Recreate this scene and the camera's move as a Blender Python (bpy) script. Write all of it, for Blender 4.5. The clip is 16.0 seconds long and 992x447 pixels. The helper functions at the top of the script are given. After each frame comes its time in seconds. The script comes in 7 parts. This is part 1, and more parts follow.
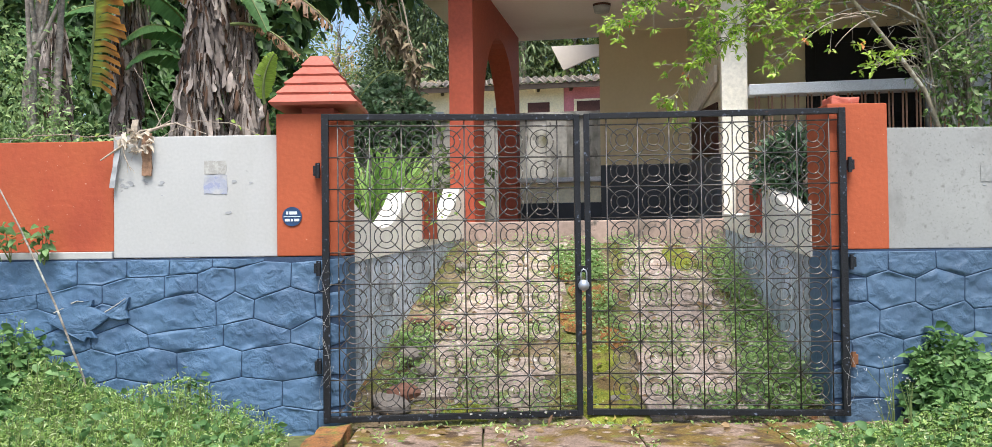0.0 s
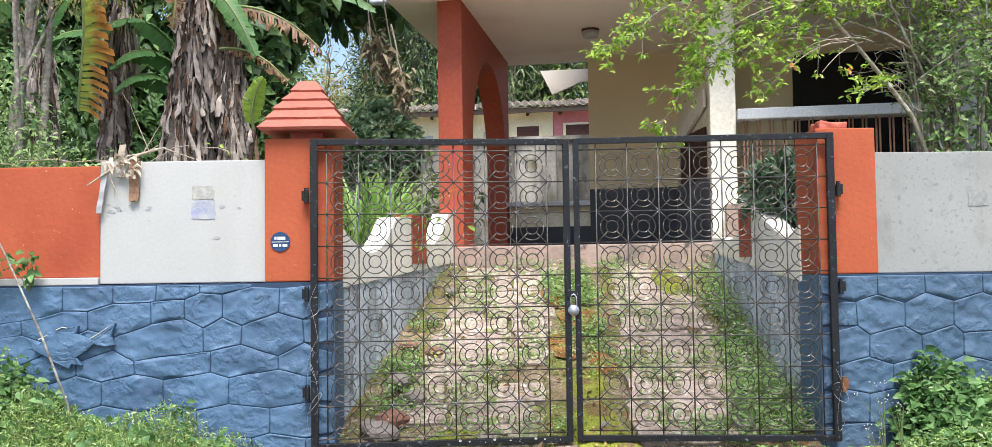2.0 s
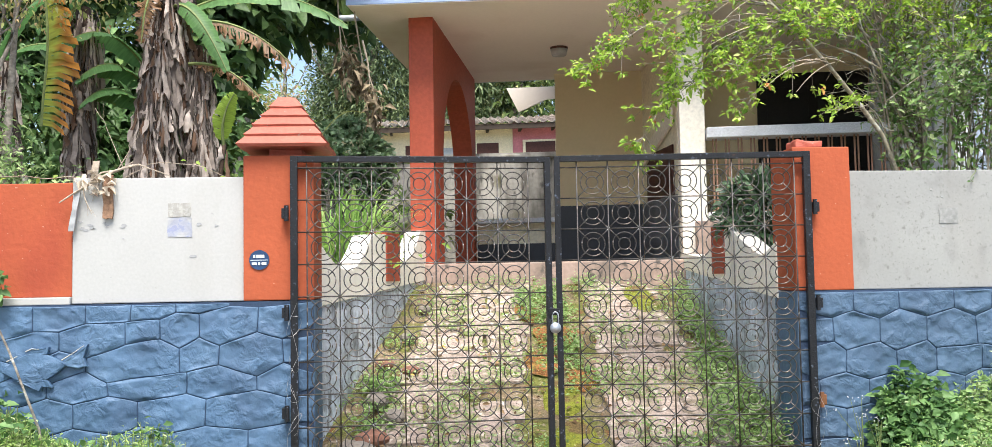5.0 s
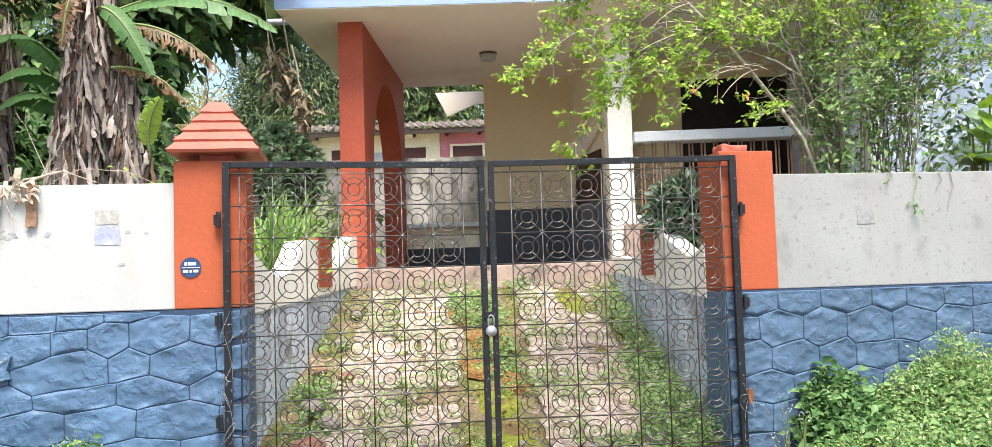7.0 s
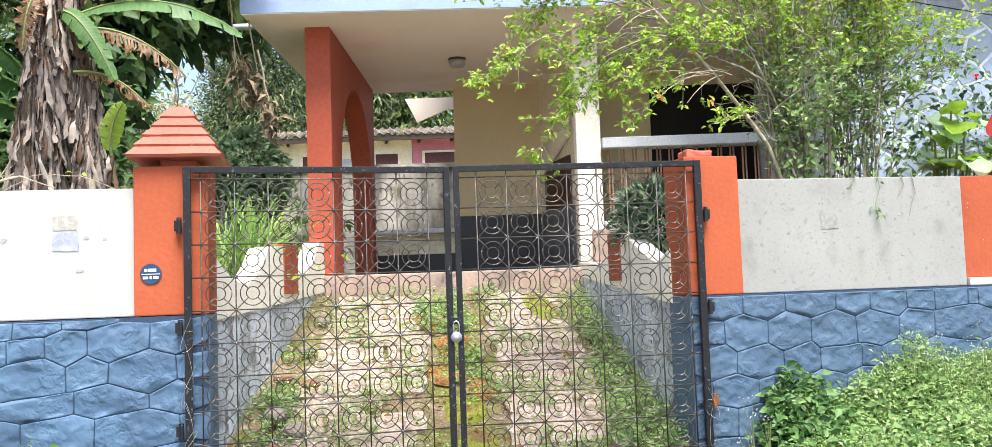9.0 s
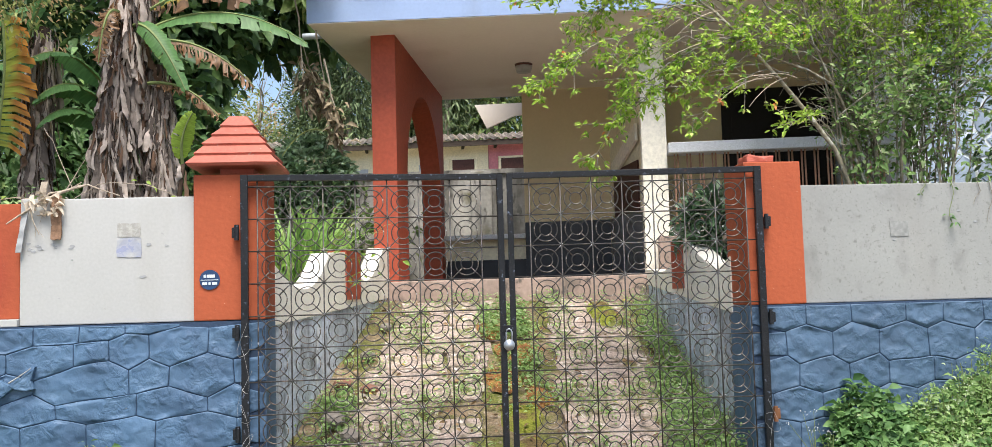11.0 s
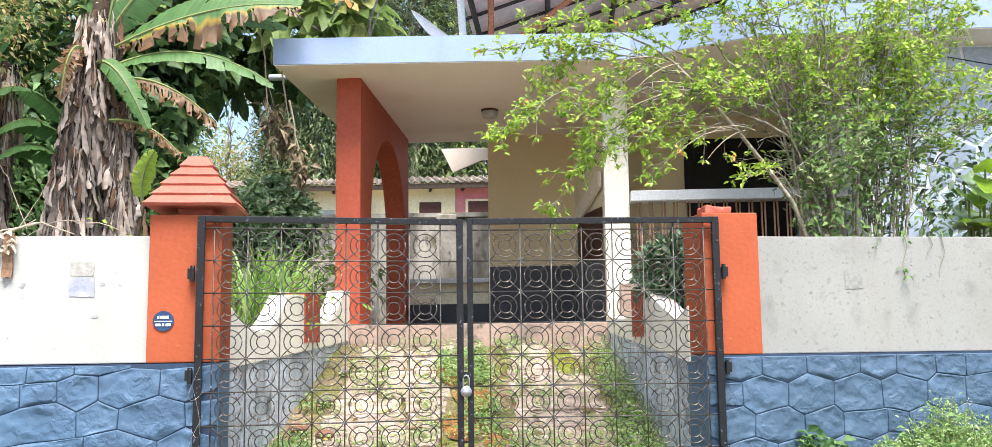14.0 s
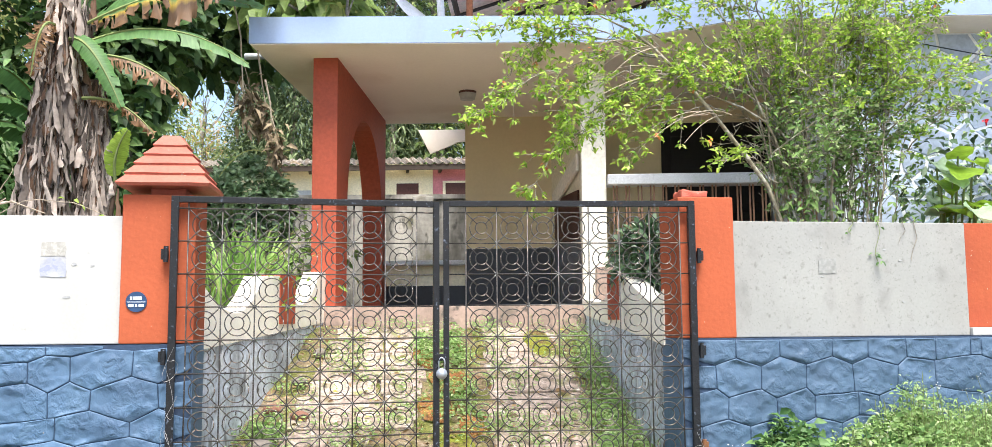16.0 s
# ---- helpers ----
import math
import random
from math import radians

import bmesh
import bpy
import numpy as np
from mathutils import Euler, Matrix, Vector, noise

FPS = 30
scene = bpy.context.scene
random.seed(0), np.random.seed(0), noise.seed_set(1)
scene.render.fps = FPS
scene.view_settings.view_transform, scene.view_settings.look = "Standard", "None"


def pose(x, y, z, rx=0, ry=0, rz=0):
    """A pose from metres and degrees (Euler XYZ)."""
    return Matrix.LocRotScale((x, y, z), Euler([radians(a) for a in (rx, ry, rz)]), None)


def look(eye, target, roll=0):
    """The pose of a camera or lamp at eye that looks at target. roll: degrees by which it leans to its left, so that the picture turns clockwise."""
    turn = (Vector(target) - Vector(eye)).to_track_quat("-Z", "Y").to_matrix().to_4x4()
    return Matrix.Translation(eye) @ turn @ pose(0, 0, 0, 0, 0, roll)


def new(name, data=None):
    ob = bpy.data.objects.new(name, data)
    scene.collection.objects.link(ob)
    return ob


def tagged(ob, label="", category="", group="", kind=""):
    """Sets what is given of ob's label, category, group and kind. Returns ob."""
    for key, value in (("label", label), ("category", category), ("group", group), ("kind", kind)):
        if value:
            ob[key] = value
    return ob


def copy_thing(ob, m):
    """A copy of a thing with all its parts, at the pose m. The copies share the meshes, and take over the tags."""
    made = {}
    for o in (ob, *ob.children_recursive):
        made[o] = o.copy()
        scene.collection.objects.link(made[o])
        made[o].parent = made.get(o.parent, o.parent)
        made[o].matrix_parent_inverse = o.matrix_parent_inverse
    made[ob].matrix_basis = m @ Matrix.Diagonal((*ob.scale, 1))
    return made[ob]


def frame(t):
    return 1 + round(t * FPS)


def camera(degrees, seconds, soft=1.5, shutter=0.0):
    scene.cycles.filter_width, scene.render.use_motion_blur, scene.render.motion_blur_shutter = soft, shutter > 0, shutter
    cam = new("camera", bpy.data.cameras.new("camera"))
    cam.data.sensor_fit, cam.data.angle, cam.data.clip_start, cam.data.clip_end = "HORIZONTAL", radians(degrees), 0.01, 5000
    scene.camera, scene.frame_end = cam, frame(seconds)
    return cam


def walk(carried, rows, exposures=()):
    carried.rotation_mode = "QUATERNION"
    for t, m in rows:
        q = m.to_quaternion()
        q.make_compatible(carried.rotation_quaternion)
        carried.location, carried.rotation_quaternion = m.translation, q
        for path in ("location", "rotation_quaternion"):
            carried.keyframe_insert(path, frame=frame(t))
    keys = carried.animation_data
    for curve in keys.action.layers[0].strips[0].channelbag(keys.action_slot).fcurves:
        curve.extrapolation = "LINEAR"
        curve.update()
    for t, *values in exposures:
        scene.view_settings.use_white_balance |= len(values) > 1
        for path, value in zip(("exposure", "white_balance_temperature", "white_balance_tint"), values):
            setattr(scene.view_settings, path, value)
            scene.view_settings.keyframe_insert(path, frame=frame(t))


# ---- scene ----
cam = camera(55.7, 16.0, soft=0.4)
PATH = [
    (0, (-0.548, -5.559, 1.109), (-0.54, -3.56, 1.147), -0.7),
    (0.5, (-0.55, -5.57, 1.111), (-0.534, -3.571, 1.162), -0.8),
    (1, (-0.555, -5.57, 1.114), (-0.535, -3.571, 1.179), -0.8),
    (1.5, (-0.554, -5.557, 1.122), (-0.527, -3.559, 1.197), -0.8),
    (2, (-0.547, -5.543, 1.12), (-0.516, -3.546, 1.207), -0.8),
    (2.5, (-0.547, -5.546, 1.13), (-0.51, -3.549, 1.237), -0.6),
    (3, (-0.558, -5.546, 1.129), (-0.512, -3.55, 1.247), -0.6),
    (3.5, (-0.593, -5.538, 1.129), (-0.537, -3.543, 1.253), -0.7),
    (4, (-0.651, -5.521, 1.131), (-0.578, -3.526, 1.253), -1.0),
    (4.2, (-0.664, -5.521, 1.131), (-0.57, -3.527, 1.251), -1.0),
    (6.5, (-0.805, -5.536, 1.134), (-0.62, -3.549, 1.257), -1.3),
    (7, (-0.785, -5.556, 1.132), (-0.494, -3.581, 1.257), -1.8),
    (7.5, (-0.774, -5.555, 1.128), (-0.422, -3.59, 1.254), -2.1),
    (8, (-0.763, -5.549, 1.126), (-0.403, -3.586, 1.254), -2.2),
    (8.5, (-0.747, -5.54, 1.123), (-0.387, -3.577, 1.259), -2.1),
    (9, (-0.723, -5.541, 1.122), (-0.379, -3.576, 1.26), -2.0),
    (9.2, (-0.71, -5.528, 1.122), (-0.402, -3.557, 1.257), -2.1),
    (11.3, (-0.51, -5.534, 1.142), (-0.347, -3.548, 1.304), -1.5),
    (11.5, (-0.502, -5.538, 1.18), (-0.331, -3.558, 1.405), -1.3),
    (12, (-0.507, -5.545, 1.205), (-0.3, -3.573, 1.465), -1.3),
    (12.5, (-0.51, -5.544, 1.186), (-0.296, -3.574, 1.453), -1.0),
    (13, (-0.493, -5.555, 1.162), (-0.274, -3.584, 1.424), -0.9),
    (13.5, (-0.481, -5.553, 1.165), (-0.255, -3.582, 1.418), -0.7),
    (14, (-0.48, -5.543, 1.153), (-0.246, -3.572, 1.395), -0.7),
    (14.5, (-0.477, -5.541, 1.153), (-0.237, -3.569, 1.38), -0.6),
    (15, (-0.491, -5.531, 1.157), (-0.239, -3.559, 1.37), -0.4),
    (15.5, (-0.49, -5.528, 1.159), (-0.231, -3.555, 1.361), -0.3),
    (16, (-0.475, -5.536, 1.159), (-0.193, -3.567, 1.362), -0.4),
]
walk(cam, [(t, look(eye, target, roll)) for t, eye, target, roll in PATH],
     exposures=[(0.0, 0.93, 6250, 10), (2.0, 1.08, 6250, 10), (3.0, 1.18, 6300, 10), (3.5, 1.27, 6350, 10), (4.2, 1.22, 6400, 10), (6.3, 1.34, 6500, 10), (7.0, 1.41, 6500, 10), (9.2, 1.47, 6500, 10),
                (11.3, 0.90, 6450, 10), (11.6, 1.00, 6450, 10), (12.2, 1.36, 6500, 10), (12.6, 1.41, 6500, 10), (16.0, 1.47, 6500, 10)])

# ---- world and sun ----
world = bpy.data.worlds.new("world")
world.use_nodes = True
scene.world = world
wn = world.node_tree.nodes
sky = wn.new("ShaderNodeTexSky")
sky.sky_type = "NISHITA"
sky.sun_disc = False
SUN_EL, SUN_AZ = radians(64), radians(178)     # azimuth clockwise from +y
sky.sun_elevation, sky.sun_rotation = SUN_EL, SUN_AZ
sky.dust_density, sky.air_density = 2.5, 1.0
world.node_tree.links.new(sky.outputs[0], wn["Background"].inputs[0])
wn["Background"].inputs[1].default_value = 0.125
sun = new("sun", bpy.data.lights.new("sun", "SUN"))
sun.data.energy, sun.data.angle, sun.data.color = 3.25, radians(28), (1.0, 0.97, 0.91)
sun_dir = Vector((math.sin(SUN_AZ) * math.cos(SUN_EL), math.cos(SUN_AZ) * math.cos(SUN_EL), math.sin(SUN_EL)))
sun.matrix_world = look(sun_dir * 30, (0, 0, 0))

# ---- materials ----


def mat(name, base, rough=0.8, metal=0.0, grain=(30, 0.12), stain=(2.2, 0.15), bump=0.15, bump_scale=60, blotches=None, per="", spread=0.0, spec=0.3, bump_dist=0.01):
    """A painted or mineral surface. grain and stain: scale and strength of the fine and the broad variation; blotches:
    colour, scale, threshold of a patchy second colour, dirt as well as painted glints; per: "object" or "island",
    spread: how far single pieces differ in brightness."""
    m = bpy.data.materials.new(name)
    m.use_nodes = True
    nt = m.node_tree
    n, l = nt.nodes, nt.links
    b = n["Principled BSDF"]
    b.inputs["Roughness"].default_value, b.inputs["Metallic"].default_value = rough, metal
    b.inputs["Specular IOR Level"].default_value = spec
    co = n.new("ShaderNodeTexCoord")
    col = n.new("ShaderNodeRGB")
    col.outputs[0].default_value = (*base, 1)
    out = col.outputs[0]

    def noise_node(scale, detail=4.0, stretch=None):
        t = n.new("ShaderNodeTexNoise")
        t.inputs["Scale"].default_value, t.inputs["Detail"].default_value = scale, detail
        if stretch:
            mp = n.new("ShaderNodeMapping")
            mp.inputs["Scale"].default_value = stretch
            l.new(co.outputs["Object"], mp.inputs[0])
            l.new(mp.outputs[0], t.inputs["Vector"])
        else:
            l.new(co.outputs["Object"], t.inputs["Vector"])
        return t.outputs["Fac"]

    def scaled(colour, fac, strength):
        mr = n.new("ShaderNodeMapRange")
        mr.inputs["From Min"].default_value, mr.inputs["From Max"].default_value = 0.3, 0.7
        mr.inputs["To Min"].default_value, mr.inputs["To Max"].default_value = 1 - strength, 1 + strength
        l.new(fac, mr.inputs["Value"])
        mx = n.new("ShaderNodeVectorMath")
        mx.operation = "SCALE"
        l.new(colour, mx.inputs[0])
        l.new(mr.outputs[0], mx.inputs["Scale"])
        return mx.outputs[0]

    def blotch(colour, second, scale, lo, hi, stretch=None, detail=6.0):
        fac = noise_node(scale, detail, stretch)
        mr = n.new("ShaderNodeMapRange")
        mr.inputs["From Min"].default_value, mr.inputs["From Max"].default_value = lo, hi
        l.new(fac, mr.inputs["Value"])
        mx = n.new("ShaderNodeMix")
        mx.data_type = "RGBA"
        l.new(mr.outputs[0], mx.inputs[0])
        l.new(colour, mx.inputs[6])
        mx.inputs[7].default_value = (*second, 1)
        return mx.outputs[2]

    if blotches:
        for d in blotches:
            out = blotch(out, *d)
    out = scaled(out, noise_node(stain[0]), stain[1])
    out = scaled(out, noise_node(grain[0]), grain[1])
    if per:
        src = n.new("ShaderNodeObjectInfo").outputs["Random"] if per == "object" else n.new("ShaderNodeNewGeometry").outputs["Random Per Island"]
        mr = n.new("ShaderNodeMapRange")
        mr.inputs["To Min"].default_value, mr.inputs["To Max"].default_value = 1 - spread, 1 + spread
        l.new(src, mr.inputs["Value"])
        mx = n.new("ShaderNodeVectorMath")
        mx.operation = "SCALE"
        l.new(out, mx.inputs[0])
        l.new(mr.outputs[0], mx.inputs["Scale"])
        out = mx.outputs[0]
    l.new(out, b.inputs["Base Color"])
    if bump:
        bp = n.new("ShaderNodeBump")
        bp.inputs["Strength"].default_value, bp.inputs["Distance"].default_value = bump, bump_dist
        l.new(noise_node(bump_scale, 6.0), bp.inputs["Height"])
        l.new(bp.outputs[0], b.inputs["Normal"])
    return m


def leaf_mat(name, dark, light, dead=None, dead_share=0.0, trans=0.35, rough=0.55):
    """Leaves: each island its own tone between dark and light, a share of them dead, some light passing through."""
    m = bpy.data.materials.new(name)
    m.use_nodes = True
    n, l = m.node_tree.nodes, m.node_tree.links
    b = n["Principled BSDF"]
    b.inputs["Roughness"].default_value = rough
    b.inputs["Specular IOR Level"].default_value = 0.35
    g = n.new("ShaderNodeNewGeometry")
    ramp = n.new("ShaderNodeValToRGB")
    e = ramp.color_ramp.elements
    e[0].color, e[1].color = (*dark, 1), (*light, 1)
    if dead:
        e[1].position = 1 - dead_share - 0.01
        x = e.new(1 - dead_share)
        x.color = (*dead, 1)
    l.new(g.outputs["Random Per Island"], ramp.inputs[0])
    co = n.new("ShaderNodeTexCoord")
    t = n.new("ShaderNodeTexNoise")
    t.inputs["Scale"].default_value = 25
    l.new(co.outputs["Object"], t.inputs["Vector"])
    mr = n.new("ShaderNodeMapRange")
    mr.inputs["From Min"].default_value, mr.inputs["From Max"].default_value = 0.3, 0.7
    mr.inputs["To Min"].default_value, mr.inputs["To Max"].default_value = 0.8, 1.2
    l.new(t.outputs["Fac"], mr.inputs["Value"])
    mx = n.new("ShaderNodeVectorMath")
    mx.operation = "SCALE"
    l.new(ramp.outputs[0], mx.inputs[0])
    l.new(mr.outputs[0], mx.inputs["Scale"])
    l.new(mx.outputs[0], b.inputs["Base Color"])
    tr = n.new("ShaderNodeBsdfTranslucent")
    l.new(mx.outputs[0], tr.inputs["Color"])
    ms = n.new("ShaderNodeMixShader")
    ms.inputs[0].default_value = trans
    l.new(b.outputs[0], ms.inputs[1])
    l.new(tr.outputs[0], ms.inputs[2])
    l.new(ms.outputs[0], n["Material Output"].inputs["Surface"])
    return m


def banana_mat(name, green, edge, spread, trans=0.45, streak=0.22):
    """A banana leaf blade: streaks across it, its margin withered by an uneven breadth."""
    m = bpy.data.materials.new(name)
    m.use_nodes = True
    n, l = m.node_tree.nodes, m.node_tree.links
    b = n["Principled BSDF"]
    b.inputs["Roughness"].default_value = 0.5
    uv = n.new("ShaderNodeUVMap")
    uv.uv_map = "UVMap"
    mp = n.new("ShaderNodeMapping")
    mp.inputs["Scale"].default_value = (16, 0.8, 1)
    l.new(uv.outputs[0], mp.inputs[0])
    t = n.new("ShaderNodeTexNoise")
    t.inputs["Scale"].default_value = 1.0
    l.new(mp.outputs[0], t.inputs["Vector"])
    sep = n.new("ShaderNodeSeparateXYZ")
    l.new(uv.outputs[0], sep.inputs[0])
    ad = n.new("ShaderNodeMath")
    ad.operation = "MULTIPLY_ADD"
    ad.inputs[1].default_value = 0.9
    l.new(t.outputs["Fac"], ad.inputs[0])
    l.new(sep.outputs[1], ad.inputs[2])
    ramp = n.new("ShaderNodeValToRGB")
    e = ramp.color_ramp.elements
    e[0].position, e[0].color = 0.0, (*[c * 0.75 for c in green], 1)
    e[1].position, e[1].color = min(1.0, spread + 0.32), (*[min(1.0, c * 1.7) for c in edge], 1)
    for step, colour in ((0.0, [c * 1.15 for c in green]), (0.08, (0.44, 0.30, 0.045)), (0.17, edge)):
        x = e.new(min(0.97, spread + step))
        x.color = (*colour, 1)
    sc = n.new("ShaderNodeMath")
    sc.operation = "MULTIPLY"
    sc.inputs[1].default_value = 0.45
    l.new(ad.outputs[0], sc.inputs[0])
    l.new(sc.outputs[0], ramp.inputs[0])
    t2 = n.new("ShaderNodeTexNoise")
    t2.inputs["Scale"].default_value = 2.2
    mp2 = n.new("ShaderNodeMapping")
    mp2.inputs["Scale"].default_value = (22, 0.5, 1)
    l.new(uv.outputs[0], mp2.inputs[0])
    l.new(mp2.outputs[0], t2.inputs["Vector"])
    mr = n.new("ShaderNodeMapRange")
    mr.inputs["From Min"].default_value, mr.inputs["From Max"].default_value = 0.3, 0.7
    mr.inputs["To Min"].default_value, mr.inputs["To Max"].default_value = 1 - streak, 1 + streak
    l.new(t2.outputs["Fac"], mr.inputs["Value"])
    mx = n.new("ShaderNodeVectorMath")
    mx.operation = "SCALE"
    l.new(ramp.outputs[0], mx.inputs[0])
    l.new(mr.outputs[0], mx.inputs["Scale"])
    l.new(mx.outputs[0], b.inputs["Base Color"])
    tr = n.new("ShaderNodeBsdfTranslucent")
    l.new(mx.outputs[0], tr.inputs["Color"])
    ms = n.new("ShaderNodeMixShader")
    ms.inputs[0].default_value = trans
    l.new(b.outputs[0], ms.inputs[1])
    l.new(tr.outputs[0], ms.inputs[2])
    l.new(ms.outputs[0], n["Material Output"].inputs["Surface"])
    return m


def stone_mat(name, base, light, dark):
    """Blue gloss-painted stone: broad smooth swells, here and there patches of chisel marks, worn specks."""
    m = mat(name, base, 0.55, grain=(45, 0.05), stain=(4, 0.09), bump=0, per="object", spread=0.05, spec=0.4,
            blotches=[(light, 7, 0.50, 0.70), (dark, 3, 0.5, 0.7), ((0.30, 0.27, 0.24), 45, 0.745, 0.78)])
    n, l = m.node_tree.nodes, m.node_tree.links
    co = n.new("ShaderNodeTexCoord")

    def layer(scale, detail, warp=0.0):
        t = n.new("ShaderNodeTexNoise")
        t.inputs["Scale"].default_value, t.inputs["Detail"].default_value, t.inputs["Distortion"].default_value = scale, detail, warp
        l.new(co.outputs["Object"], t.inputs["Vector"])
        return t.outputs["Fac"]

    def op(kind, a, b):
        x = n.new("ShaderNodeMath")
        x.operation = kind
        for i, v in enumerate((a, b)):
            if isinstance(v, float):
                x.inputs[i].default_value = v
            else:
                l.new(v, x.inputs[i])
        return x.outputs[0]
    where = n.new("ShaderNodeMapRange")
    where.inputs["From Min"].default_value, where.inputs["From Max"].default_value = 0.36, 0.56
    l.new(layer(5.5, 2.0), where.inputs["Value"])
    chisel = op("MULTIPLY", op("MULTIPLY", layer(17, 6.0, 0.5), where.outputs[0]), 0.85)
    bp = n.new("ShaderNodeBump")
    bp.inputs["Strength"].default_value, bp.inputs["Distance"].default_value = 0.75, 0.030
    l.new(op("ADD", op("ADD", op("MULTIPLY", layer(11, 3.0), 0.26), chisel), op("MULTIPLY", layer(80, 2.0), 0.03)), bp.inputs["Height"])
    l.new(bp.outputs[0], n["Principled BSDF"].inputs["Normal"])
    return m


